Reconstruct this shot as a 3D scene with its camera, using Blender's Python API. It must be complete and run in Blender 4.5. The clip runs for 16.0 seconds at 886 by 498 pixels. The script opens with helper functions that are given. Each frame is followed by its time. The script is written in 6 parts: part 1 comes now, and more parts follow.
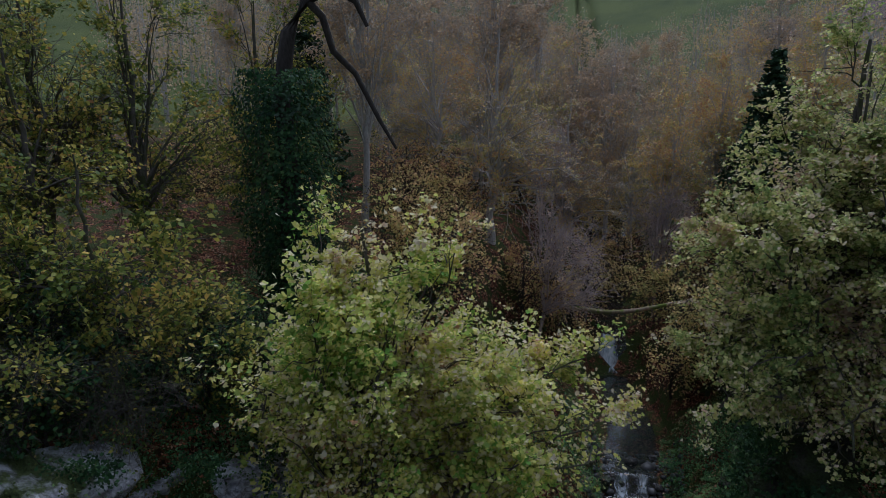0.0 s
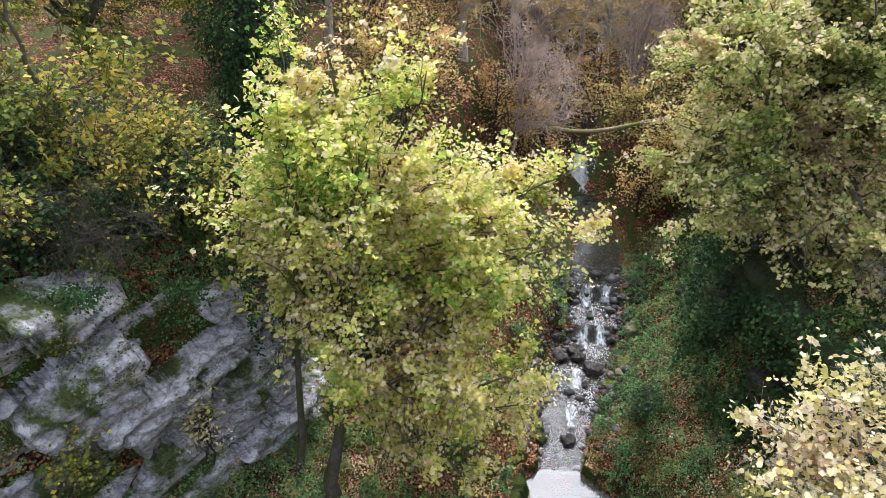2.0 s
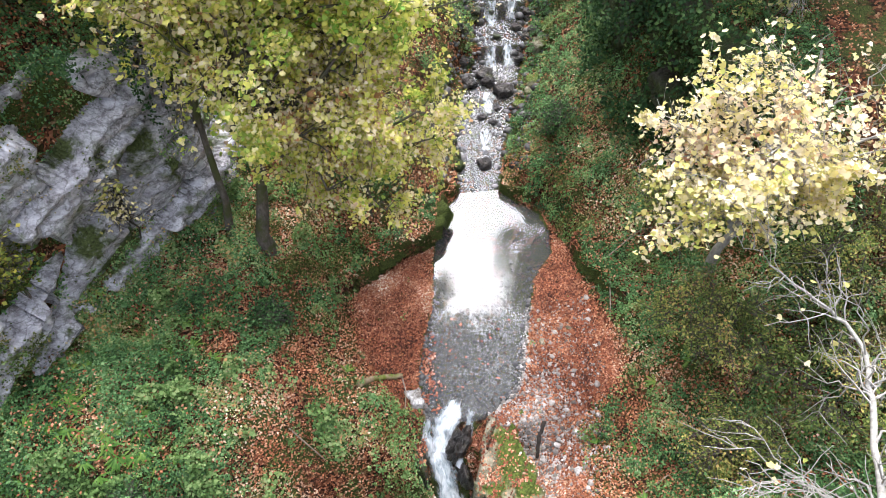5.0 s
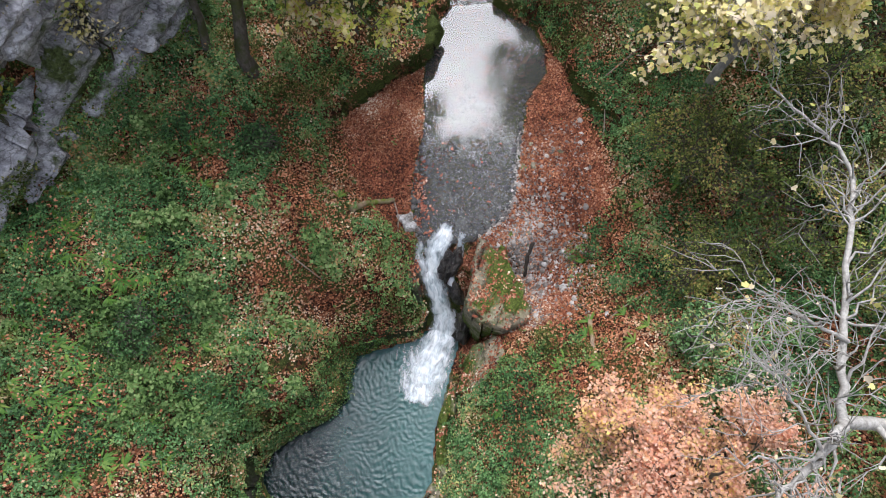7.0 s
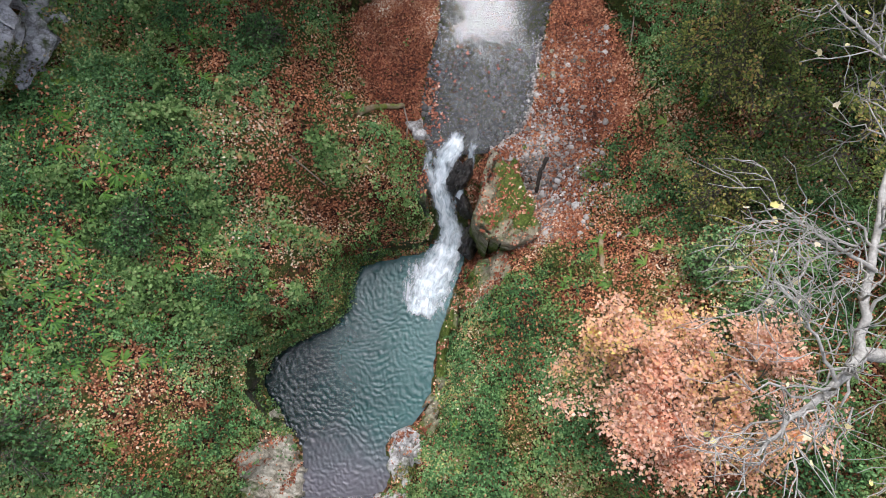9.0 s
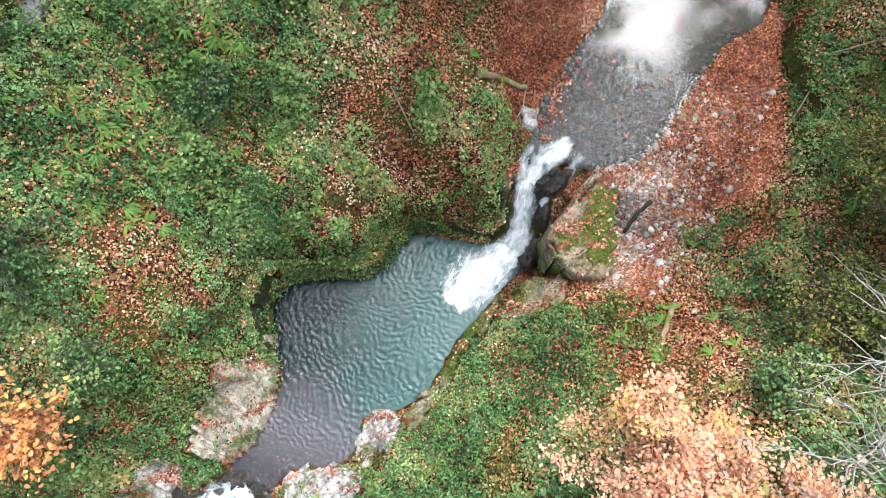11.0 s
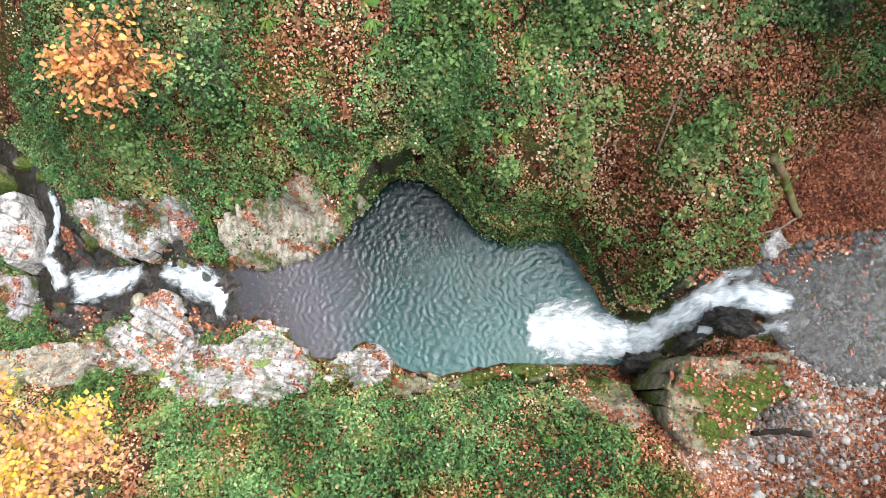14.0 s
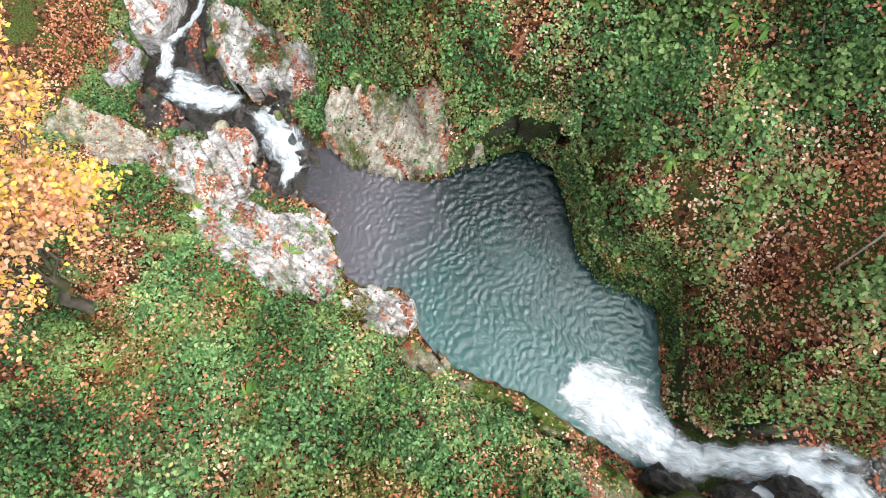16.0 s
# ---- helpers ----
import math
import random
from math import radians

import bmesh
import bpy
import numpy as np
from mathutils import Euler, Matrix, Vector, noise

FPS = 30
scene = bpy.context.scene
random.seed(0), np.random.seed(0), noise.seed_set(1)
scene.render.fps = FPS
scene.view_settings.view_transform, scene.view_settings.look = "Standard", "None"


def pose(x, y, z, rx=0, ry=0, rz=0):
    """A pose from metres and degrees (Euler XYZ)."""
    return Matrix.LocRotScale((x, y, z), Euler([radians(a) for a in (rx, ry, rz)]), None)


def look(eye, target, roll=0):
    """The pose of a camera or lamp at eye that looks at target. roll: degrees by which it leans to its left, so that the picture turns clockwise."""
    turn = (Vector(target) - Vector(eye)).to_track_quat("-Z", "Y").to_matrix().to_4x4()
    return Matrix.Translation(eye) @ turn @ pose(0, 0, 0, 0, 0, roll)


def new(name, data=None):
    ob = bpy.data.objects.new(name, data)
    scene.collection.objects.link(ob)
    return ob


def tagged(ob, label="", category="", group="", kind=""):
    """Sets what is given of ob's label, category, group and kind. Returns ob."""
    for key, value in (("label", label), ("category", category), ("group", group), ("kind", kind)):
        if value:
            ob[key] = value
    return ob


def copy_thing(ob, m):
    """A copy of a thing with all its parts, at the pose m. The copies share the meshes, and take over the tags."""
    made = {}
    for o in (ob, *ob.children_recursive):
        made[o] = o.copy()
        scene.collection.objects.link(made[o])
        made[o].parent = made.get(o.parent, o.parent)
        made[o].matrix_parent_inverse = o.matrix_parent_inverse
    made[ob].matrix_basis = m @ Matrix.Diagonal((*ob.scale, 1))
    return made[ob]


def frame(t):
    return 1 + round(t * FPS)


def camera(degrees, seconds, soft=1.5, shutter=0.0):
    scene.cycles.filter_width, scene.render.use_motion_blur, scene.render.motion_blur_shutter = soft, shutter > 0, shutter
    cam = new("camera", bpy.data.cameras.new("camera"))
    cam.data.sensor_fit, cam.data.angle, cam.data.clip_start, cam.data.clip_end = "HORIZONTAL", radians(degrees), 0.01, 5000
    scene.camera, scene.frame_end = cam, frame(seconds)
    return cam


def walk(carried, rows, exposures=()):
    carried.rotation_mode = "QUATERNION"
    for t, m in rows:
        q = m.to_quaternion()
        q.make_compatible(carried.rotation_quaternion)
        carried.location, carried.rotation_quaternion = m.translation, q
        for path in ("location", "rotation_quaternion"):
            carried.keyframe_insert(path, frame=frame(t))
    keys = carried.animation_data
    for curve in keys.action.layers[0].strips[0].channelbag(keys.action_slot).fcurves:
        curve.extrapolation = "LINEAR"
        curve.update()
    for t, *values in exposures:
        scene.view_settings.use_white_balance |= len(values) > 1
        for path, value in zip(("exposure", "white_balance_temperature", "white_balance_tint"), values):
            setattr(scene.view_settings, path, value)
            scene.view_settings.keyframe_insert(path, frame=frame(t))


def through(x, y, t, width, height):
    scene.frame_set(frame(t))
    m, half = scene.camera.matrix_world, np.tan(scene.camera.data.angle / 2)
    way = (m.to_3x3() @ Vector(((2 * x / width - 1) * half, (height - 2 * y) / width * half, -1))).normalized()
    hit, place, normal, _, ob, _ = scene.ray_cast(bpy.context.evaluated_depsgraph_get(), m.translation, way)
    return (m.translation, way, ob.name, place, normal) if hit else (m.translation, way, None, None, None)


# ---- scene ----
cam = camera(70.3, 16.0, soft=0.6)
# hovering high over the gorge: the view tilts down, then turns while sinking
PATH = [
    (0.0, 0.77, -8.95, 21.38, 76.36, 7.99),
    (0.5, 0.75, -8.91, 21.36, 72.37, 7.27),
    (1.0, 0.73, -8.86, 21.34, 68.37, 6.64),
    (1.5, 0.72, -8.81, 21.33, 64.32, 6.02),
    (2.0, 0.70, -8.75, 21.32, 60.26, 5.24),
    (2.5, 0.67, -8.69, 21.32, 56.21, 3.96),
    (3.0, 0.65, -8.62, 21.31, 52.17, 2.08),
    (3.5, 0.65, -8.58, 21.30, 48.15, -0.38),
    (4.0, 0.65, -8.54, 21.29, 44.14, -3.04),
    (6.5, 0.65, -8.43, 21.23, 24.21, -6.46),
    (7.0, 0.68, -8.36, 21.24, 20.05, -6.36),
    (7.5, 0.69, -8.38, 21.21, 16.41, -6.27),
    (8.0, 0.71, -8.39, 21.08, 13.40, -6.05),
    (8.2, 0.71, -8.39, 21.03, 13.02, -5.98),
    (10.3, 0.71, -8.40, 19.46, 12.66, 9.47),
    (10.5, 0.71, -8.39, 19.32, 12.69, 12.57),
    (11.0, 0.73, -8.38, 19.00, 12.70, 20.33),
    (11.5, 0.72, -8.38, 18.61, 12.70, 28.25),
    (12.0, 0.70, -8.39, 18.19, 12.65, 36.17),
    (12.5, 0.65, -8.40, 17.73, 12.56, 44.06),
    (13.0, 0.63, -8.41, 17.24, 12.54, 52.20),
    (13.5, 0.66, -8.45, 16.71, 12.61, 60.47),
    (14.0, 0.69, -8.50, 16.22, 12.72, 68.71),
    (14.5, 0.75, -8.55, 15.73, 12.83, 76.62),
    (15.0, 0.81, -8.59, 15.22, 12.88, 84.68),
    (15.5, 0.86, -8.60, 14.69, 12.88, 92.63),
    (16.0, 0.89, -8.58, 14.14, 12.82, 100.47),
]
EXPOSURES = [(0.0, -0.85, 5000, 12), (0.5, -0.35, 5200, 12), (1.0, 0.35, 5500, 13), (1.5, 0.8, 5700, 13), (2.0, 1.22, 5850, 13), (2.5, 1.5, 5950, 13), (3.0, 1.65, 6000, 13), (3.5, 1.75, 6000, 13), (6.3, 1.5, 6000, 13), (7.0, 0.93, 5900, 13), (7.5, 0.65, 5900, 13), (8.2, 0.62, 5900, 13), (10.3, 1.52, 6000, 11), (16.0, 1.4, 6150, 9)]
walk(cam, [(t, pose(x, y, z, rx, 0, rz)) for t, x, y, z, rx, rz in PATH], EXPOSURES)

# ---- daylight: bright overcast sky, soft sun ----
world = bpy.data.worlds.new("overcast_sky")
scene.world = world
world.use_nodes = True
wn, wl = world.node_tree.nodes, world.node_tree.links
sky = wn.new("ShaderNodeTexSky")
sky.sky_type = "NISHITA"
sky.sun_disc = False
sky.sun_elevation, sky.sun_rotation = radians(60), radians(8)
sky.air_density, sky.dust_density, sky.ozone_density = 1.0, 4.0, 0.6
haze = wn.new("ShaderNodeHueSaturation")
haze.inputs["Saturation"].default_value = 0.35
wl.new(sky.outputs[0], haze.inputs["Color"])
wl.new(haze.outputs[0], wn["Background"].inputs["Color"])
wn["Background"].inputs["Strength"].default_value = 0.21
sun = new("sun", bpy.data.lights.new("sun", "SUN"))
sun.data.energy, sun.data.angle, sun.data.color = 1.15, radians(56), (1.0, 0.97, 0.92)
sun.matrix_world = look((2.8, 20, 35), (0, 0, 0))

# ---- materials ----


def node_material(name):
    m = bpy.data.materials.new(name)
    m.use_nodes = True
    return m, m.node_tree.nodes, m.node_tree.links, m.node_tree.nodes["Principled BSDF"]


def ramp_node(nodes, stops, interp="LINEAR"):
    r = nodes.new("ShaderNodeValToRGB")
    r.color_ramp.interpolation = interp
    while len(r.color_ramp.elements) < len(stops):
        r.color_ramp.elements.new(0.5)
    for e, (p, c) in zip(r.color_ramp.elements, stops):
        e.position, e.color = p, (*c, 1)
    return r


def noise_node(nodes, links, scale, detail=6.0, rough=0.6, stretch=None):
    n = nodes.new("ShaderNodeTexNoise")
    n.inputs["Scale"].default_value, n.inputs["Detail"].default_value = scale, detail
    n.inputs["Roughness"].default_value = rough
    g = nodes.new("ShaderNodeNewGeometry")
    if stretch:
        mp = nodes.new("ShaderNodeMapping")
        mp.inputs["Scale"].default_value = stretch
        links.new(g.outputs["Position"], mp.inputs[0])
        links.new(mp.outputs[0], n.inputs["Vector"])
    else:
        links.new(g.outputs["Position"], n.inputs["Vector"])
    return n


def mix_node(nodes, links, fac, a, b, blend="MIX"):
    m = nodes.new("ShaderNodeMix")
    m.data_type, m.blend_type = "RGBA", blend
    if isinstance(fac, float):
        m.inputs[0].default_value = fac
    else:
        links.new(fac, m.inputs[0])
    for socket, v in ((m.inputs[6], a), (m.inputs[7], b)):
        if isinstance(v, tuple):
            socket.default_value = (*v, 1)
        else:
            links.new(v, socket)
    return m.outputs[2]


def bump_node(nodes, links, height, strength, distance, bsdf):
    b = nodes.new("ShaderNodeBump")
    b.inputs["Strength"].default_value, b.inputs["Distance"].default_value = strength, distance
    links.new(height, b.inputs["Height"])
    links.new(b.outputs[0], bsdf.inputs["Normal"])


def leaf_material(name, stops, through=0.35, rough=0.55, drift=0.45):
    """Leaves: every leaf takes its own tint; some light passes through."""
    m, n, l, b = node_material(name)
    g = n.new("ShaderNodeNewGeometry")
    r = ramp_node(n, stops)
    # each leaf has its own tint, and the tint drifts from bough to bough
    w = noise_node(n, l, drift, 2.0)
    mul = n.new("ShaderNodeMath")
    mul.operation = "MULTIPLY_ADD"
    mul.inputs[1].default_value, mul.inputs[2].default_value = 1.5, -0.6
    l.new(w.outputs[0], mul.inputs[0])
    own = n.new("ShaderNodeMath")
    own.operation, own.use_clamp = "MULTIPLY_ADD", True
    own.inputs[1].default_value = 0.72
    l.new(g.outputs["Random Per Island"], own.inputs[0])
    l.new(mul.outputs[0], own.inputs[2])
    l.new(own.outputs[0], r.inputs[0])
    v = noise_node(n, l, 1.3, 3.0)
    vr = ramp_node(n, [(0.3, (0.72, 0.73, 0.72)), (0.7, (1.12, 1.1, 1.08))])
    l.new(v.outputs[0], vr.inputs[0])
    col = mix_node(n, l, 1.0, r.outputs[0], vr.outputs[0], "MULTIPLY")
    l.new(col, b.inputs["Base Color"])
    b.inputs["Roughness"].default_value, b.inputs["Specular IOR Level"].default_value = rough, 0.15
    t = n.new("ShaderNodeBsdfTranslucent")
    l.new(col, t.inputs[0])
    s = n.new("ShaderNodeMixShader")
    s.inputs[0].default_value = through
    l.new(b.outputs[0], s.inputs[1])
    l.new(t.outputs[0], s.inputs[2])
    l.new(s.outputs[0], n["Material Output"].inputs[0])
    return m


def bark_material(name, dark, light, moss=None, scale=9.0):
    m, n, l, b = node_material(name)
    v = noise_node(n, l, scale, 8.0, 0.7, (1, 1, 0.35))
    r = ramp_node(n, [(0.3, dark), (0.7, light)])
    l.new(v.outputs[0], r.inputs[0])
    col = r.outputs[0]
    if moss:
        w = noise_node(n, l, 1.7, 5.0)
        wr = ramp_node(n, [(0.48, (0, 0, 0)), (0.6, (1, 1, 1))])
        l.new(w.outputs[0], wr.inputs[0])
        col = mix_node(n, l, wr.outputs[0], col, moss)
    l.new(col, b.inputs["Base Color"])
    b.inputs["Roughness"].default_value, b.inputs["Specular IOR Level"].default_value = 0.9, 0.15
    bump_node(n, l, v.outputs[0], 0.6, 0.03, b)
    return m


def rock_material(name, dark, mid, light, moss_amount=0.5, moss=(0.06, 0.075, 0.022), scale=0.9, wet=0.75, strata=(1, 1, 2.5), relief=0.12, spread=0.19, cracks=1.6):
    m, n, l, b = node_material(name)
    v = noise_node(n, l, scale, 12.0, 0.72, strata)
    r = ramp_node(n, [(0.5 - spread, dark), (0.5, mid), (0.5 + 0.9 * spread, light)])
    l.new(v.outputs[0], r.inputs[0])
    crack = n.new("ShaderNodeTexVoronoi")
    crack.feature = "DISTANCE_TO_EDGE"
    crack.inputs["Scale"].default_value = cracks
    warp = noise_node(n, l, 2.2, 6.0)
    g = n.new("ShaderNodeNewGeometry")
    add = n.new("ShaderNodeVectorMath")
    add.operation = "MULTIPLY_ADD"
    add.inputs[1].default_value = (0.9, 0.9, 0.9)
    l.new(warp.outputs["Color"], add.inputs[0])
    l.new(g.outputs["Position"], add.inputs[2])
    l.new(add.outputs[0], crack.inputs["Vector"])
    cr = ramp_node(n, [(0.0, (0.35, 0.33, 0.3)), (0.07, (1, 1, 1))])
    l.new(crack.outputs["Distance"], cr.inputs[0])
    col = mix_node(n, l, 0.75, r.outputs[0], cr.outputs[0], "MULTIPLY")
    w = noise_node(n, l, 0.55, 9.0, 0.65)
    wr = ramp_node(n, [(0.62 - 0.3 * moss_amount, (0, 0, 0)), (0.7 - 0.3 * moss_amount, (1, 1, 1))])
    l.new(w.outputs[0], wr.inputs[0])
    fine = noise_node(n, l, 14.0, 6.0)
    fr = ramp_node(n, [(0.3, tuple(0.4 * c for c in moss)), (0.7, tuple(1.7 * c for c in moss))])
    l.new(fine.outputs[0], fr.inputs[0])
    col = mix_node(n, l, wr.outputs[0], col, fr.outputs[0])
    l.new(col, b.inputs["Base Color"])
    b.inputs["Roughness"].default_value, b.inputs["Specular IOR Level"].default_value = wet, 0.5 if wet < 0.5 else 0.2
    hs = n.new("ShaderNodeMath")
    hs.operation = "ADD"
    l.new(v.outputs[0], hs.inputs[0])
    l.new(fine.outputs[0], hs.inputs[1])
    bump_node(n, l, hs.outputs[0], 0.8, relief, b)
    return m


def soil_material(name="forest_floor", moss_from=0.46):
    """Forest floor: mould of single decaying leaves over dark soil, with moss cushions."""
    m, n, l, b = node_material(name)
    g = n.new("ShaderNodeNewGeometry")
    cell = n.new("ShaderNodeTexVoronoi")
    cell.inputs["Scale"].default_value = 13.0
    l.new(g.outputs["Position"], cell.inputs["Vector"])
    sep = n.new("ShaderNodeSeparateColor")
    l.new(cell.outputs["Color"], sep.inputs[0])
    r = ramp_node(n, [(0.0, (0.02, 0.012, 0.009)), (0.3, (0.04, 0.018, 0.011)), (0.6, (0.14, 0.052, 0.027)), (0.85, (0.28, 0.115, 0.062)), (1.0, (0.45, 0.28, 0.18))])
    l.new(sep.outputs[0], r.inputs[0])
    v = noise_node(n, l, 0.9, 8.0, 0.7)
    vr = ramp_node(n, [(0.32, (0.3, 0.28, 0.26)), (0.62, (1.15, 1.1, 1.05))])
    l.new(v.outputs[0], vr.inputs[0])
    litter_col = mix_node(n, l, 1.0, r.outputs[0], vr.outputs[0], "MULTIPLY")
    w = noise_node(n, l, 0.8, 9.0, 0.75)
    wr = ramp_node(n, [(moss_from, (0, 0, 0)), (moss_from + 0.08, (1, 1, 1))])
    l.new(w.outputs[0], wr.inputs[0])
    f = noise_node(n, l, 22.0, 6.0, 0.75)
    fr = ramp_node(n, [(0.32, (0.008, 0.014, 0.005)), (0.5, (0.045, 0.06, 0.015)), (0.7, (0.11, 0.13, 0.03))])
    l.new(f.outputs[0], fr.inputs[0])
    col = mix_node(n, l, wr.outputs[0], litter_col, fr.outputs[0])
    # meadow grass in the open country beyond the woods
    far = n.new("ShaderNodeVectorMath")
    far.operation = "LENGTH"
    l.new(g.outputs["Position"], far.inputs[0])
    mr = n.new("ShaderNodeMapRange")
    mr.inputs["From Min"].default_value, mr.inputs["From Max"].default_value = 60, 90
    l.new(far.outputs["Value"], mr.inputs["Value"])
    gv = noise_node(n, l, 0.03, 6.0)
    gr = ramp_node(n, [(0.4, (0.07, 0.085, 0.025)), (0.6, (0.11, 0.125, 0.035))])
    l.new(gv.outputs[0], gr.inputs[0])
    col = mix_node(n, l, mr.outputs[0], col, gr.outputs[0])
    l.new(col, b.inputs["Base Color"])
    b.inputs["Roughness"].default_value, b.inputs["Specular IOR Level"].default_value = 0.9, 0.1
    h = n.new("ShaderNodeMath")
    h.operation = "ADD"
    l.new(f.outputs[0], h.inputs[0])
    l.new(sep.outputs[1], h.inputs[1])
    bump_node(n, l, h.outputs[0], 0.8, 0.05, b)
    return m


def water_material(name, tint, body, ripple, dist, stretch=(1, 1, 1), shallow=None, ior=1.5, deep=None, gloss=0.03, sill=None, calm=None):
    """Water: a mirror at grazing angles over a tinted body; body 0 is clear, 1 is opaque."""
    m, n, l, b = node_material(name)
    out = n["Material Output"]
    v = noise_node(n, l, ripple, 4.0, 0.55, stretch)
    v.inputs["Distortion"].default_value = 1.1
    fine = noise_node(n, l, 2.7 * ripple, 3.0, 0.6, stretch)
    fine.inputs["Distortion"].default_value = 0.6
    both = n.new("ShaderNodeMath")
    both.operation = "MULTIPLY_ADD"
    both.inputs[1].default_value = 0.3
    l.new(fine.outputs[0], both.inputs[0])
    l.new(v.outputs[0], both.inputs[2])
    bump = n.new("ShaderNodeBump")
    bump.inputs["Strength"].default_value, bump.inputs["Distance"].default_value = 1.0, dist
    l.new(both.outputs[0], bump.inputs["Height"])
    if calm:
        # broken water over the stones smooths out into a still pool upstream
        g = n.new("ShaderNodeNewGeometry")
        xyz = n.new("ShaderNodeSeparateXYZ")
        l.new(g.outputs["Position"], xyz.inputs[0])
        edge = noise_node(n, l, 0.8, 4.0)
        at = n.new("ShaderNodeMath")
        at.operation = "MULTIPLY_ADD"
        at.inputs[1].default_value = 3.0
        l.new(edge.outputs[0], at.inputs[0])
        l.new(xyz.outputs["Y"], at.inputs[2])
        cm = n.new("ShaderNodeMapRange")
        cm.interpolation_type = "SMOOTHSTEP"
        for key, value in (("From Min", calm[0] + 1.5), ("From Max", calm[1] + 1.5), ("To Min", 1.0), ("To Max", calm[2])):
            cm.inputs[key].default_value = value
        l.new(at.outputs[0], cm.inputs["Value"])
        l.new(cm.outputs[0], bump.inputs["Strength"])
    b.inputs["Base Color"].default_value = (*tint, 1)
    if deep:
        # west bank's shade and reflection put into the colour; paler over the shelving east
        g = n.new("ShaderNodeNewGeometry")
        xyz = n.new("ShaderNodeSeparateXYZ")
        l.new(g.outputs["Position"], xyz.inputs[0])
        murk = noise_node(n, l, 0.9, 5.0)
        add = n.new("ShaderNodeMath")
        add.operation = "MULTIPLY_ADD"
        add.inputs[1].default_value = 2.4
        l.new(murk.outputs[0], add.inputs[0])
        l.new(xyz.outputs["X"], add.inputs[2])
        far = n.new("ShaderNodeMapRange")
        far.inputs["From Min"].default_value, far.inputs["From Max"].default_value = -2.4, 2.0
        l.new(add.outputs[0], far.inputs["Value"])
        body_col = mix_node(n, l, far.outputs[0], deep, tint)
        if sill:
            # rock floor and reflected sky put into the grey, shelving up to the outlet
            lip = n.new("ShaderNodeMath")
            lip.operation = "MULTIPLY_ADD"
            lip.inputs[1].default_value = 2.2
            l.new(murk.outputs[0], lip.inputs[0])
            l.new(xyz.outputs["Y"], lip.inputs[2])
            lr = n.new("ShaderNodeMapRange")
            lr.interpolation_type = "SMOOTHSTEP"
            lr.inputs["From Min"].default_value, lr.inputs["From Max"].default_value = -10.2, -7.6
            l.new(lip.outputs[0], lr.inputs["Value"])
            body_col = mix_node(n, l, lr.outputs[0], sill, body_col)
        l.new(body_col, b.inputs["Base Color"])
    b.inputs["Roughness"].default_value = 0.4
    b.inputs["Specular IOR Level"].default_value = 0.0
    tr = n.new("ShaderNodeBsdfTransparent")
    tr.inputs[0].default_value = (0.55, 0.6, 0.56, 1)
    mx = n.new("ShaderNodeMixShader")
    mx.inputs[0].default_value = body
    if shallow:
        # the water clears towards its shallow end, along y
        g = n.new("ShaderNodeNewGeometry")
        xyz = n.new("ShaderNodeSeparateXYZ")
        l.new(g.outputs["Position"], xyz.inputs[0])
        mr = n.new("ShaderNodeMapRange")
        mr.interpolation_type = "SMOOTHSTEP"
        for key, value in (("From Min", shallow[0]), ("From Max", shallow[1]), ("To Min", shallow[2]), ("To Max", body)):
            mr.inputs[key].default_value = value
        l.new(xyz.outputs["Y"], mr.inputs["Value"])
        l.new(mr.outputs[0], mx.inputs[0])
    l.new(tr.outputs[0], mx.inputs[1])
    l.new(b.outputs[0], mx.inputs[2])
    gl = n.new("ShaderNodeBsdfGlossy")
    gl.inputs["Roughness"].default_value = gloss
    if dist:
        l.new(bump.outputs[0], gl.inputs["Normal"])
    fr = n.new("ShaderNodeFresnel")
    fr.inputs["IOR"].default_value = ior
    if dist:
        l.new(bump.outputs[0], fr.inputs["Normal"])
    mg = n.new("ShaderNodeMixShader")
    l.new(fr.outputs[0], mg.inputs[0])
    l.new(mx.outputs[0], mg.inputs[1])
    l.new(gl.outputs[0], mg.inputs[2])
    l.new(mg.outputs[0], out.inputs[0])
    return m


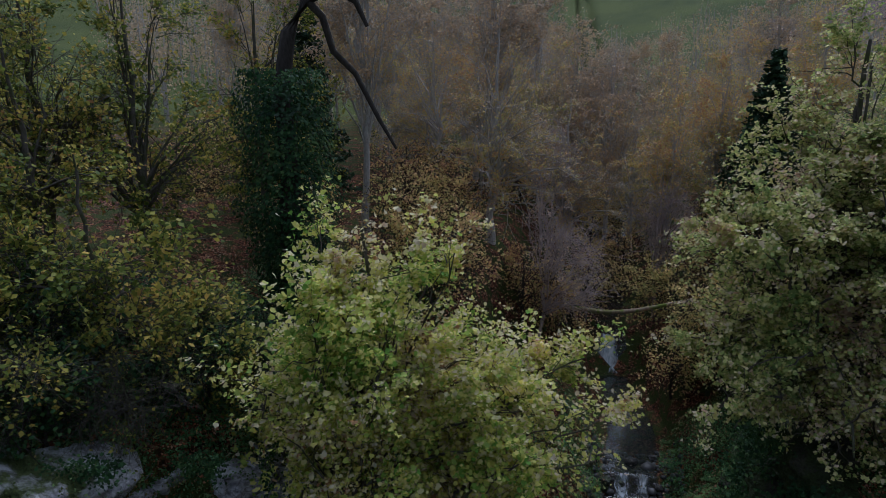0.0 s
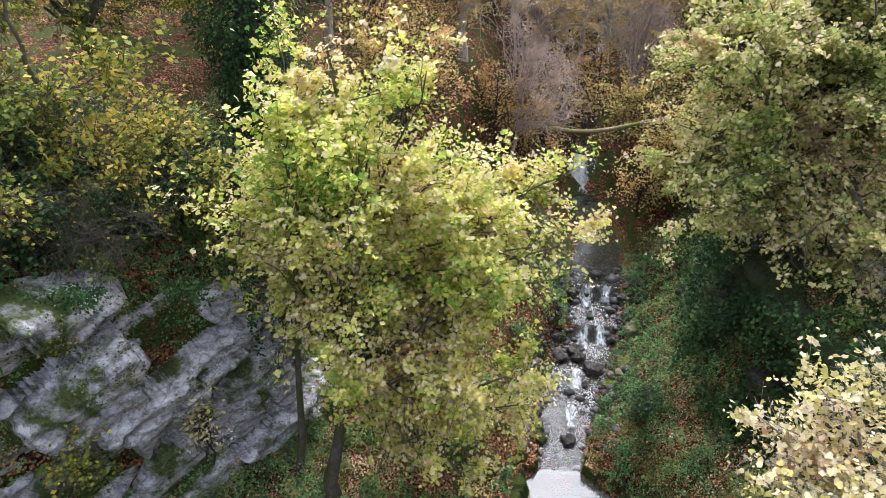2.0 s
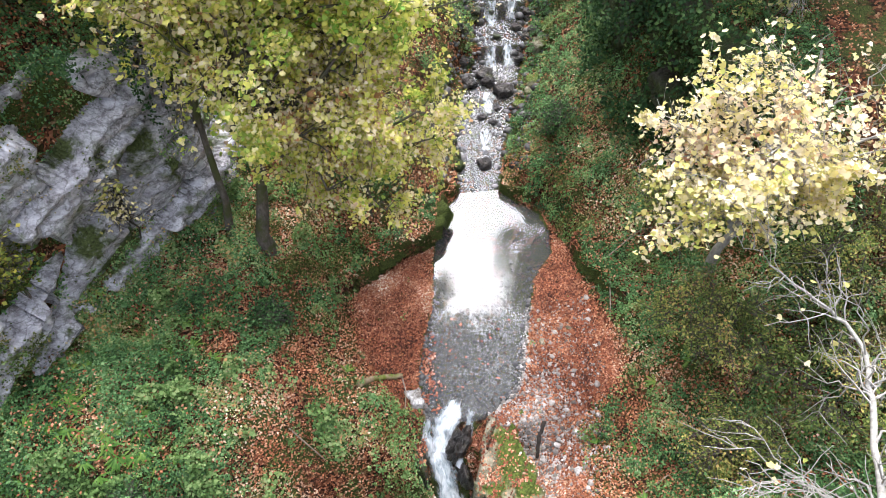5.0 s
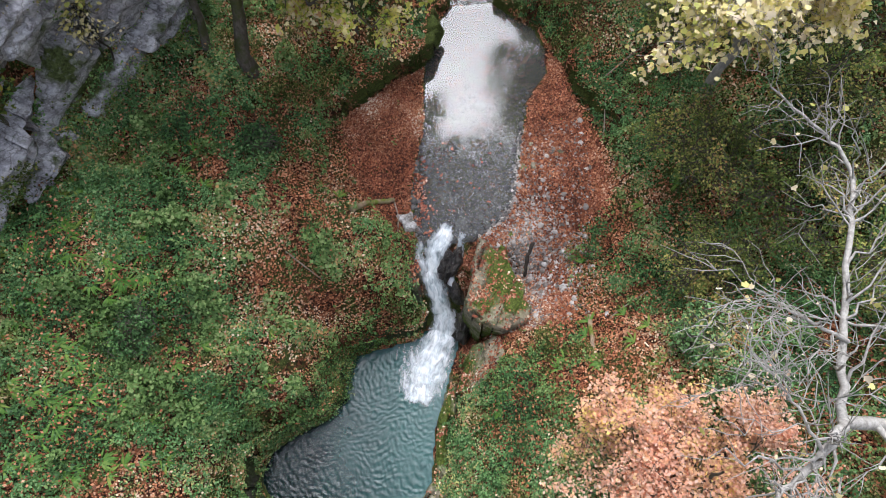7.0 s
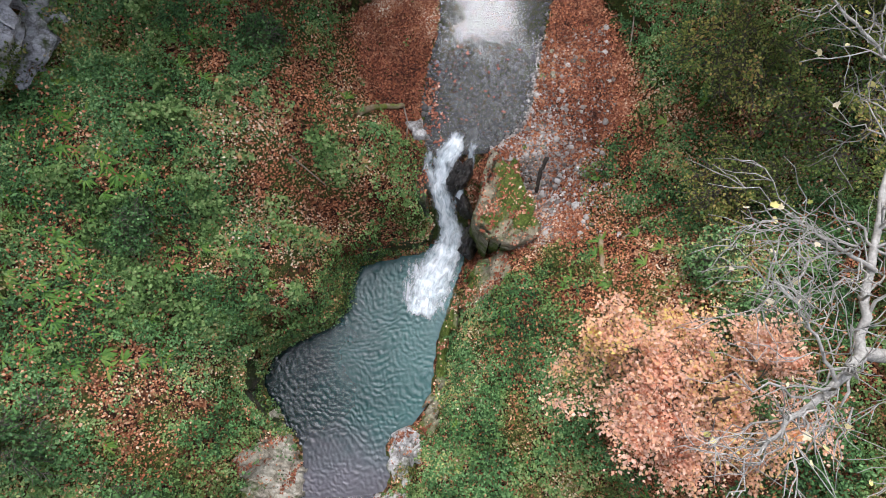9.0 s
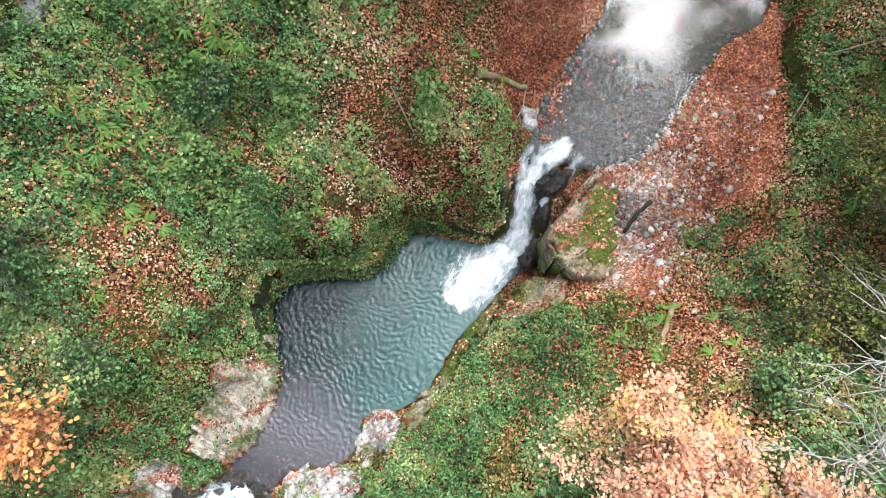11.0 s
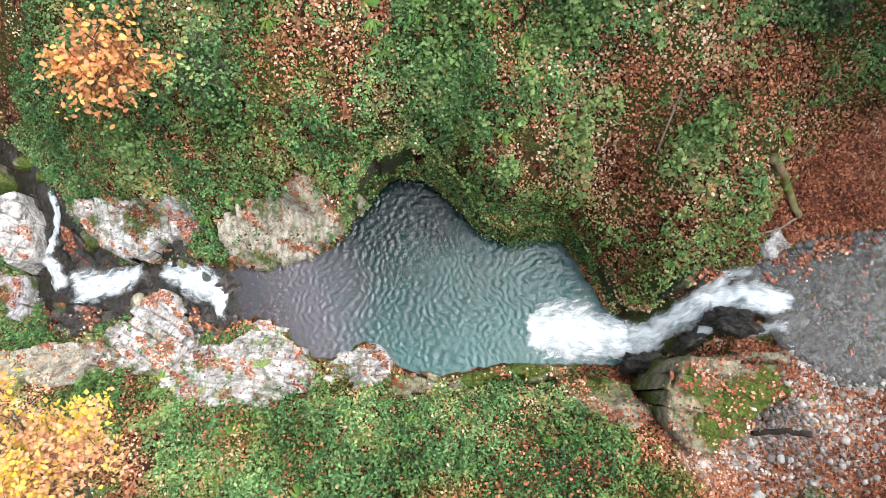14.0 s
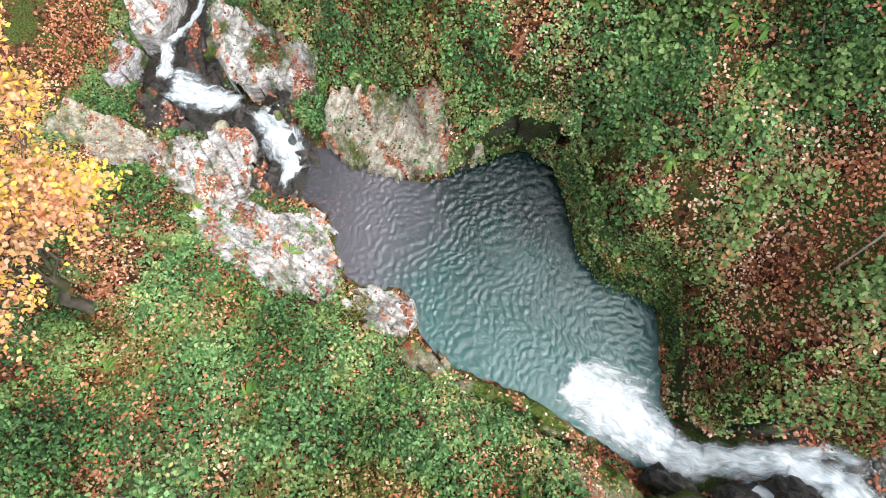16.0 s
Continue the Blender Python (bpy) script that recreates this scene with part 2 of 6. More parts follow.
def foam_material():
    """White water: solid in the middle of the stream, drawn out into strands along the flow at its rim."""
    m, n, l, b = node_material("white_water")
    flow = n.new("ShaderNodeAttribute")
    flow.attribute_name = "flow"

    def strands(scale, detail, along):
        mp = n.new("ShaderNodeMapping")
        mp.inputs["Scale"].default_value = (1, along, 1)
        l.new(flow.outputs["Vector"], mp.inputs[0])
        t = n.new("ShaderNodeTexNoise")
        t.inputs["Scale"].default_value, t.inputs["Detail"].default_value, t.inputs["Roughness"].default_value = scale, detail, 0.65
        t.inputs["Distortion"].default_value = 0.7
        l.new(mp.outputs[0], t.inputs["Vector"])
        return t

    v = strands(7.0, 8.0, 0.28)
    r = ramp_node(n, [(0.3, (0.22, 0.29, 0.31)), (0.43, (0.52, 0.57, 0.58)), (0.58, (0.76, 0.78, 0.78))])
    l.new(v.outputs[0], r.inputs[0])
    l.new(r.outputs[0], b.inputs["Base Color"])
    b.inputs["Roughness"].default_value = 0.45
    bump_node(n, l, v.outputs[0], 0.6, 0.06, b)
    rim = n.new("ShaderNodeAttribute")
    rim.attribute_name = "wisp"
    w = strands(6.0, 10.0, 0.4)
    torn = n.new("ShaderNodeMapRange")
    torn.clamp = False
    for key, value in (("From Min", 0.32), ("From Max", 0.68), ("To Min", 0.0), ("To Max", 1.0)):
        torn.inputs[key].default_value = value
    l.new(w.outputs[0], torn.inputs["Value"])
    sub = n.new("ShaderNodeMath")
    sub.operation = "SUBTRACT"
    l.new(torn.outputs[0], sub.inputs[0])
    l.new(rim.outputs["Fac"], sub.inputs[1])
    mr = n.new("ShaderNodeMapRange")
    for key, value in (("From Min", -0.85), ("From Max", 0.42), ("To Min", 0.0), ("To Max", 1.0)):
        mr.inputs[key].default_value = value
    l.new(sub.outputs[0], mr.inputs["Value"])
    t = n.new("ShaderNodeBsdfTransparent")
    s = n.new("ShaderNodeMixShader")
    l.new(mr.outputs[0], s.inputs[0])
    l.new(t.outputs[0], s.inputs[1])
    l.new(b.outputs[0], s.inputs[2])
    l.new(s.outputs[0], n["Material Output"].inputs[0])
    return m


SOIL = soil_material()
MOSS_BANK = soil_material("mossy_bank", 0.4)
LIMESTONE = rock_material("grey_limestone", (0.11, 0.1, 0.1), (0.37, 0.355, 0.37), (0.62, 0.605, 0.62), 0.36, scale=2.4, relief=0.05, spread=0.17, cracks=2.2)
PALE_ROCK = rock_material("pale_limestone", (0.15, 0.13, 0.11), (0.42, 0.4, 0.38), (0.66, 0.65, 0.635), 0.22, scale=2.6, spread=0.13, cracks=2.4, relief=0.06)
# dark moss; on the pool's ledges the darkness also carries the undercut's shade
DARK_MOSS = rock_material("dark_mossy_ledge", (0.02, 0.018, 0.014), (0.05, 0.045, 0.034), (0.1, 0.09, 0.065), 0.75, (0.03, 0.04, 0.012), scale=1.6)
MOSSY_ROCK = rock_material("mossy_rock", (0.12, 0.1, 0.07), (0.29, 0.26, 0.18), (0.46, 0.42, 0.32), 0.55, (0.085, 0.115, 0.02), scale=1.4)
TAN_ROCK = rock_material("tan_bedded_limestone", (0.12, 0.1, 0.07), (0.4, 0.36, 0.28), (0.62, 0.58, 0.5), 0.2, (0.07, 0.09, 0.02), scale=2.2, cracks=2.4)
WET_ROCK = rock_material("wet_dark_rock", (0.01, 0.008, 0.007), (0.034, 0.028, 0.024), (0.09, 0.076, 0.064), 0.2, scale=2.2, wet=0.32, spread=0.14)
# the near-black tint holds the bank's shade and reflection in the west cove
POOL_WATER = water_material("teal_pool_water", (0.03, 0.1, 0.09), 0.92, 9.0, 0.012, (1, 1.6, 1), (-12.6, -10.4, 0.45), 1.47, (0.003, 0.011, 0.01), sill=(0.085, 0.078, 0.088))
CLEAR_WATER = water_material("clear_stream_water", (0.07, 0.06, 0.052), 0.35, 5.0, 0.03, (1, 0.6, 1), ior=1.4, gloss=0.1)
SHALLOW_WATER = water_material("silvery_shallow_water", (0.12, 0.115, 0.11), 0.45, 6.0, 0.07, (1.0, 0.6, 1.0), ior=1.5, gloss=0.06, calm=(0.9, 2.4, 0.03))
CALM_WATER = water_material("calm_pool_water", (0.06, 0.066, 0.058), 0.4, 3.0, 0.004, (1, 0.45, 1), ior=1.5, gloss=0.06)
FOAM = foam_material()
BARK = bark_material("grey_brown_bark", (0.05, 0.042, 0.034), (0.16, 0.14, 0.115), (0.07, 0.075, 0.03))
PALE_BARK = bark_material("pale_bare_bark", (0.17, 0.155, 0.135), (0.42, 0.4, 0.36), None)
DARK_BARK = bark_material("dark_bark", (0.022, 0.018, 0.015), (0.07, 0.058, 0.048), None)
GREY_TWIG = bark_material("grey_twigs", (0.26, 0.23, 0.2), (0.58, 0.53, 0.47), None)
SYCAMORE = leaf_material("yellow_green_leaves", [(0.0, (0.22, 0.4, 0.06)), (0.26, (0.52, 0.6, 0.13)), (0.5, (0.85, 0.78, 0.2)), (0.72, (0.9, 0.8, 0.48)), (0.9, (0.9, 0.78, 0.58)), (1.0, (0.52, 0.29, 0.14))], 0.5)
GREENER = leaf_material("olive_green_leaves", [(0.0, (0.18, 0.26, 0.07)), (0.35, (0.46, 0.52, 0.16)), (0.62, (0.8, 0.73, 0.29)), (0.85, (0.86, 0.73, 0.53)), (1.0, (0.66, 0.44, 0.3))], 0.48)
PALE_YELLOW = leaf_material("pale_yellow_leaves", [(0.0, (0.46, 0.5, 0.12)), (0.3, (0.8, 0.7, 0.26)), (0.6, (0.9, 0.8, 0.52)), (0.85, (0.9, 0.78, 0.6)), (1.0, (0.55, 0.3, 0.18))], 0.45)
ORANGE = leaf_material("salmon_copper_leaves", [(0.0, (0.84, 0.68, 0.2)), (0.2, (0.82, 0.52, 0.28)), (0.55, (0.8, 0.44, 0.3)), (0.85, (0.86, 0.62, 0.48)), (1.0, (0.52, 0.2, 0.11))], 0.4)
DEEP_ORANGE = leaf_material("deep_orange_leaves", [(0.0, (0.78, 0.56, 0.1)), (0.3, (0.78, 0.45, 0.13)), (0.7, (0.74, 0.36, 0.16)), (1.0, (0.5, 0.2, 0.1))], 0.4)
GOLD_PINK = leaf_material("gold_and_pink_leaves", [(0.0, (0.8, 0.66, 0.08)), (0.3, (0.82, 0.6, 0.12)), (0.5, (0.8, 0.42, 0.2)), (0.8, (0.84, 0.54, 0.36)), (1.0, (0.5, 0.18, 0.08))], 0.4, drift=0.9)
FALLEN = leaf_material("fallen_leaves", [(0.0, (0.05, 0.02, 0.013)), (0.2, (0.22, 0.075, 0.035)), (0.5, (0.44, 0.17, 0.08)), (0.78, (0.6, 0.31, 0.18)), (0.93, (0.72, 0.5, 0.36)), (1.0, (0.8, 0.66, 0.48))], 0.1)
RED_FALLEN = leaf_material("red_brown_fallen_leaves", [(0.0, (0.06, 0.022, 0.014)), (0.3, (0.19, 0.06, 0.032)), (0.62, (0.35, 0.125, 0.065)), (0.85, (0.52, 0.27, 0.17)), (0.95, (0.68, 0.5, 0.36)), (1.0, (0.8, 0.7, 0.56))], 0.1)
IVY = leaf_material("ivy_and_bramble_leaves", [(0.0, (0.02, 0.045, 0.016)), (0.3, (0.06, 0.13, 0.042)), (0.65, (0.13, 0.26, 0.085)), (0.93, (0.26, 0.42, 0.18)), (1.0, (0.5, 0.48, 0.18))], 0.25, 0.42)
BRAMBLE = leaf_material("bramble_leaves", [(0.0, (0.035, 0.065, 0.016)), (0.3, (0.12, 0.21, 0.06)), (0.65, (0.22, 0.34, 0.11)), (0.93, (0.36, 0.43, 0.19)), (1.0, (0.6, 0.34, 0.15))], 0.3, 0.5)
DARK_IVY = leaf_material("dark_old_ivy", [(0.0, (0.01, 0.026, 0.01)), (0.6, (0.035, 0.085, 0.026)), (1.0, (0.12, 0.19, 0.06))], 0.2, 0.6)
DRY_HERB = leaf_material("withered_herbs_and_moss", [(0.0, (0.035, 0.05, 0.01)), (0.4, (0.08, 0.11, 0.025)), (0.7, (0.18, 0.19, 0.05)), (0.9, (0.4, 0.28, 0.13)), (1.0, (0.66, 0.55, 0.36))], 0.25, 0.6)
FERN = leaf_material("hart_tongue_fern", [(0.0, (0.05, 0.13, 0.02)), (0.6, (0.12, 0.24, 0.04)), (1.0, (0.28, 0.34, 0.07))], 0.25, 0.4)
CONIFER = leaf_material("dark_conifer_needles", [(0.0, (0.025, 0.05, 0.026)), (1.0, (0.06, 0.11, 0.05))], 0.1)
FAR_LEAF = leaf_material("far_autumn_leaves", [(0.0, (0.36, 0.38, 0.12)), (0.4, (0.72, 0.58, 0.2)), (0.75, (0.76, 0.48, 0.2)), (1.0, (0.5, 0.26, 0.16))], 0.4, drift=0.12)
FAR_BROWN = leaf_material("far_brown_leaves", [(0.0, (0.36, 0.28, 0.2)), (0.6, (0.6, 0.44, 0.28)), (1.0, (0.7, 0.5, 0.28))], 0.4, drift=0.12)

# ---- mesh helpers ----
rng = np.random.default_rng(7)


def fast_mesh(name, verts, faces, material, smooth=False):
    """A mesh from arrays: verts (n, 3), faces (m, k)."""
    verts, faces = np.asarray(verts, np.float32), np.asarray(faces, np.int32)
    me = bpy.data.meshes.new(name)
    me.vertices.add(len(verts))
    me.vertices.foreach_set("co", verts.ravel())
    k = faces.shape[1]
    me.loops.add(faces.size)
    me.loops.foreach_set("vertex_index", faces.ravel())
    me.polygons.add(len(faces))
    me.polygons.foreach_set("loop_start", np.arange(len(faces), dtype=np.int32) * k)
    if smooth:
        me.polygons.foreach_set("use_smooth", np.ones(len(faces), bool))
    me.materials.append(material)
    me.update(calc_edges=True)
    return me


def part(name, mesh, parent, label=""):
    ob = new(name, mesh)
    ob.parent = parent
    return tagged(ob, label)


def vnoise(x, y, scale, seed=0):
    """Smooth value noise, 0 to 1."""
    x, y = np.asarray(x) / scale + 1000 + seed * 17.3, np.asarray(y) / scale + 1000 + seed * 31.7
    i, j = np.floor(x).astype(np.int64), np.floor(y).astype(np.int64)
    u, v = x - i, y - j
    u, v = u * u * (3 - 2 * u), v * v * (3 - 2 * v)

    def h(a, b):
        n = (a * 374761393 + b * 668265263 + seed * 974711) & 0x7FFFFFFF
        n = ((n ^ (n >> 13)) * 1274126177) & 0x7FFFFFFF
        return ((n ^ (n >> 16)) & 0xFFFF) / 65535.0

    return (h(i, j) * (1 - u) + h(i + 1, j) * u) * (1 - v) + (h(i, j + 1) * (1 - u) + h(i + 1, j + 1) * u) * v


def fbm(x, y, scale, octaves=4, seed=0):
    total, amp, size = 0.0, 0.5, scale
    for o in range(octaves):
        total = total + amp * vnoise(x, y, size, seed + o)
        amp, size = amp * 0.5, size * 0.5
    return total / (1 - 0.5**octaves)


def soft(x):
    x = np.clip(x, 0, 1)
    return x * x * (3 - 2 * x)


# ---- plan of the gorge: the stream's banks (along, across) and its level ----
WEST_EDGE = [(-60, -46), (-40, -32), (-26, -19), (-21, -14.5), (-18.6, -11.8), (-17.4, -9.6), (-16.7, -8.0), (-16.3, -7.0), (-15.7, -5.75), (-14.9, -5.45), (-13.6, -5.0), (-12.7, -4.3), (-11.8, -4.1), (-10.6, -3.85), (-9.8, -3.8), (-9.2, -4.25), (-8.6, -4.7), (-7.8, -5.05), (-7.0, -4.85), (-6.5, -3.9), (-6.1, -2.85), (-5.5, -2.25), (-4.8, -2.2), (-4.15, -1.8), (-4.0, -0.9), (-3.8, 0.45), (-3.3, 0.8), (-2.4, 0.75), (-1.7, 0.7), (-0.8, 0.65), (0.1, 0.65), (1.2, 0.9)]
WEST_EDGE += [(2.7, 1.35), (4.3, 1.45), (5.8, 1.8), (6.6, 2.1), (7.2, 2.6), (8.0, 2.8), (9.5, 2.75), (11.5, 3.1), (13.4, 3.75), (14.6, 4.3), (16, 4.4), (18, 4.6), (20, 4.95), (24, 5.1), (29, 5.2), (34, 6), (60, 10), (150, 16), (600, 30)]
EAST_EDGE = [(-60, -42), (-40, -28), (-26, -16), (-21, -11.5), (-19.2, -9.0), (-18.8, -6.4), (-18.3, -5.0), (-17.3, -4.6), (-16, -4.45), (-14.9, -4.2), (-14.0, -3.5), (-13.1, -2.95), (-12.4, -2.8), (-11.9, -2.5), (-11.6, -1.8), (-11.2, -1.15), (-10.5, -1.05), (-10.0, -1.2), (-9.65, -0.9), (-9.3, -0.2), (-8.6, 0.3), (-7.6, 0.5), (-6.8, 0.65), (-5.7, 1.1), (-5.0, 1.35), (-4.2, 1.7), (-3.4, 1.85), (-2.7, 1.75), (-2.1, 1.75), (-1.7, 2.2), (-1.35, 2.7), (-1.0, 3.4)]
EAST_EDGE += [(-0.4, 3.8), (0.9, 4.15), (1.9, 4.4), (3.2, 4.8), (4.2, 5.6), (5.2, 5.75), (6.1, 5.5), (6.8, 4.7), (7.25, 4.25), (8.2, 4.4), (9.5, 4.75), (11.8, 5.4), (13.8, 6.1), (15.5, 6.65), (18, 6.9), (20, 7.3), (24, 7.2), (29, 6.5), (34, 7.5), (60, 12), (150, 19), (600, 34)]
LEVEL = [(-60, -9), (-40, -6.5), (-26, -4.2), (-21, -3.3), (-19.0, -2.6), (-18.0, -2.05), (-17.2, -1.7), (-16.4, -1.35), (-15.2, -1.2), (-14.4, -1.0), (-13.7, -0.4), (-12.9, -0.12), (-12, 0), (-3.7, 0), (-3.2, 0.75), (-2.5, 1.6), (-1.9, 2.3), (-1.4, 2.8), (-0.6, 2.95), (2, 3.02), (7.2, 3.05), (9.5, 3.2), (13.4, 3.45), (14.3, 3.6), (14.9, 4.1), (16.3, 4.3), (17, 4.9), (20, 5.0), (27, 5.2), (28.5, 7), (34, 7.3), (60, 10), (150, 20), (600, 60)]
WY, WX = np.array(WEST_EDGE, float).T
EY, EX = np.array(EAST_EDGE, float).T
LY, LZ = np.array(LEVEL, float).T


def west_at(y):
    return np.interp(y, WY, WX)


def east_at(y):
    return np.interp(y, EY, EX)


def level_at(y):
    return np.interp(y, LY, LZ)


def line_distance(x, y, px, py):
    """Distance from points to a polyline, and where along y the nearest point lies."""
    best, along = np.full(x.shape, 1e9), np.zeros(x.shape)
    for a in range(len(px) - 1):
        ax, ay, bx, by = px[a], py[a], px[a + 1], py[a + 1]
        t = np.clip(((x - ax) * (bx - ax) + (y - ay) * (by - ay)) / ((bx - ax) ** 2 + (by - ay) ** 2), 0, 1)
        d = np.hypot(x - ax - t * (bx - ax), y - ay - t * (by - ay))
        near = d < best
        best, along = np.where(near, d, best), np.where(near, ay + t * (by - ay), along)
    return best, along


# foot of the crags (across, along) on both sides
WEST_CRAG = [(-52, -60), (-27, -30), (-16, -18), (-12.6, -12.5), (-11.3, -7), (-10.6, -2.5), (-9.2, 0.2), (-7.5, 2.6), (-5.8, 4.6), (-5.3, 5.3), (-5.6, 8), (-5.5, 11), (-3.2, 14), (-1.5, 18), (0.5, 24), (2.5, 32), (6, 60), (10, 150), (20, 600)]
EAST_CRAG = [(-16, -60), (4, -30), (12, -14), (13.5, -6), (13, 0), (10.8, 4), (8.9, 6.6), (8.3, 9), (8.8, 12), (10, 16), (10.5, 24), (11.5, 34), (16, 60), (24, 150), (40, 600)]
CW = np.array(WEST_CRAG, float)
CE = np.array(EAST_CRAG, float)


def raw_height(x, y):
    """The ground: stream bed, bars, banks, crags and the country above."""
    x, y = np.asarray(x, float), np.asarray(y, float)
    dw, yw = line_distance(x, y, WX, WY)
    de, ye = line_distance(x, y, EX, EY)
    mid = 0.5 * (west_at(y) + east_at(y))
    west = x < west_at(y)
    east = x > east_at(y)
    yw = yw + (y - yw) * soft(dw / 2.0)
    ye = ye + (y - ye) * soft(de / 2.0)
    zw, ze = level_at(yw), level_at(ye)
    lump = fbm(x, y, 2.2, 4, 3) - 0.5
    fine = fbm(x, y, 0.5, 3, 9) - 0.5
    # west bank
    bar = np.interp(yw, [-40, -13, -11, -9.8, -4.2, -1, 0.6, 2, 3.2, 5.4, 6.6, 8, 12, 20, 60], [0.5, 0.9, 1.3, 0.4, 0.15, 0.3, 1.9, 2.5, 2.8, 1.4, 0.2, 0.2, 0.4, 0.5, 1])
    step = np.interp(yw, [-40, -19, -13, -11, -9.6, -8.5, -4.6, -3.6, -1.5, 0, 3, 6, 8, 20, 60], [0.5, 0.5, 0.7, 0.8, 1.1, 1.7, 1.0, 0.9, 0.5, 0.4, 0.7, 0.8, 0.6, 0.8, 1])
    rise = np.interp(yw, [-40, -16, -13, -10.5, -8, -5, -3.5, -1.5, 1, 20], [1, 0.8, 0.8, 1.6, 2.4, 2.4, 1.8, 0.4, 0.1, 0.3])
    slope = np.interp(yw, [-40, -16, -11, -7, -4, -1, 3, 8, 14, 60], [0.7, 0.7, 0.72, 0.62, 0.6, 0.6, 0.62, 0.8, 0.9, 0.5])
    b = np.maximum(dw - bar, 0)
    hw = zw + 0.05 + 0.12 * np.minimum(dw, bar) + step * soft(b / 0.45) + rise * (1 - np.exp(-b / 1.1)) + slope * b
    # east bank
    bar = np.interp(ye, [-40, -13, -10, -5, -4, -2, -0.5, 1.2, 3.3, 5, 7, 8, 12, 16, 20, 60], [0.5, 1.1, 0.5, 0.25, 0.6, 3.2, 3.2, 2.6, 1.5, 0.3, 0.1, 0.3, 0.7, 1.2, 0.5, 1])
    step = np.interp(ye, [-40, -13, -10, -6, -4.5, -2.5, -1, 3, 6, 9, 20, 60], [0.5, 0.5, 0.5, 0.6, 1.4, 1.0, 0.35, 0.4, 0.6, 0.5, 0.8, 1])
    rise = np.interp(ye, [-40, -14, -12, -9, -6, -4.6, -2.5, 0, 20], [0.8, 0.8, 1.3, 2.0, 1.9, 1.0, 0.1, 0.1, 0.2])
    slope = np.interp(ye, [-40, -12, -9, -6, -4, -2, 2, 6, 12, 60], [0.6, 0.55, 0.5, 0.5, 0.3, 0.45, 0.62, 0.7, 0.75, 0.5])
    b = np.maximum(de - bar, 0)
    he = ze + 0.05 + 0.12 * np.minimum(de, bar) + step * soft(b / 0.5) + rise * (1 - np.exp(-b / 1.1)) + slope * b
    # crags: the land jumps up behind their foot
    cw, ycw = line_distance(x, y, CW[:, 0], CW[:, 1])
    behind_w = x < np.interp(y, CW[:, 1], CW[:, 0])
    cap_w = np.interp(y, [-30, -14, -6, -2, 1, 5, 9, 20], [7, 7.5, 7.6, 6.6, 5.6, 5.6, 6.6, 8])
    base_w = 0.5 * (hw + cap_w - np.sqrt((hw - cap_w) ** 2 + 0.5))
    top_w = np.interp(ycw, [-60, -15, 0, 6, 12, 30, 80, 200], [8, 10.8, 14.2, 12.4, 12, 13, 14, 16])
    hw = np.where(behind_w, np.maximum(base_w, 6) + (top_w - np.maximum(base_w, 6)) * soft((cw - 0.3) / 0.7) + 0.22 * np.maximum(cw - 1, 0) ** 0.9, base_w)
    ce, yce = line_distance(x, y, CE[:, 0], CE[:, 1])
    behind_e = x > np.interp(y, CE[:, 1], CE[:, 0])
    top_e = np.interp(yce, [-60, -10, 0, 5, 9, 16, 30, 80, 200], [8, 9, 9.5, 10, 10.5, 10.5, 12, 14, 16])
    base_e = np.minimum(he, 9.0)
    he = np.where(behind_e, base_e + np.maximum(top_e - base_e, 0) * soft((ce - 0.3) / 0.8) + 0.2 * np.maximum(ce - 1, 0) ** 0.9, base_e)
    inside = np.minimum(dw, de)
    deep = np.interp(y, [-14, -12, -9, -4.5, -3.6, 0, 3, 6, 7.5, 20], [0.25, 0.35, 1.2, 1.2, 0.3, 0.12, 0.25, 0.5, 0.2, 0.2])
    bed = level_at(y) - deep * soft(inside / 1.0) - 0.03
    h = np.where(west, hw, np.where(east, he, bed))
    land = np.where(west | east, soft(np.minimum(dw, de) / 0.8), 0.15)
    h = h + land * (0.5 * lump + 0.22 * fine)
    # the country beyond rises on both sides of the valley
    far = np.maximum(np.hypot(x - 4, y - 10) - 60, 0)
    h = np.where(far > 0, np.minimum(h, 12 + 0.03 * far + 4), h)
    return h + 0.05 * far + 0.00045 * far**2 + 6 * soft(far / 60) * (fbm(x, y, 60, 3, 5) - 0.5)


def axis_steps(lo, hi, a, b, fine, grow=1.12):
    """Coordinates fine between a and b, growing coarser outwards."""
    out = list(np.arange(a, b, fine))
    s, v = fine, a
    while v > lo:
        s *= grow
        v -= s
        out.insert(0, v)
    s, v = fine, out[-1]
    while v < hi:
        s *= grow
        v += s
        out.append(v)
    return np.array(out)


gx = axis_steps(-700, 700, -12.0, 11.0, 0.11)
gy = axis_steps(-300, 900, -20.5, 17.0, 0.12)
GX, GY = np.meshgrid(gx, gy)
GZ = raw_height(GX, GY)


def blurred(a, reach):
    """A grid smoothed over so many cells each way."""
    k = np.hanning(2 * reach + 3)[1:-1]
    k /= k.sum()
    a = np.apply_along_axis(lambda v: np.convolve(np.pad(v, reach, "edge"), k, "valid"), 0, a)
    return np.apply_along_axis(lambda v: np.convolve(np.pad(v, reach, "edge"), k, "valid"), 1, a)


bank_gap = np.minimum(line_distance(GX, GY, WX, WY)[0], line_distance(GX, GY, EX, EY)[0])
on_land = (GX < west_at(GY)) | (GX > east_at(GY))
smooth_part = np.where(on_land, soft((bank_gap - 0.3) / 1.2), 0.0)
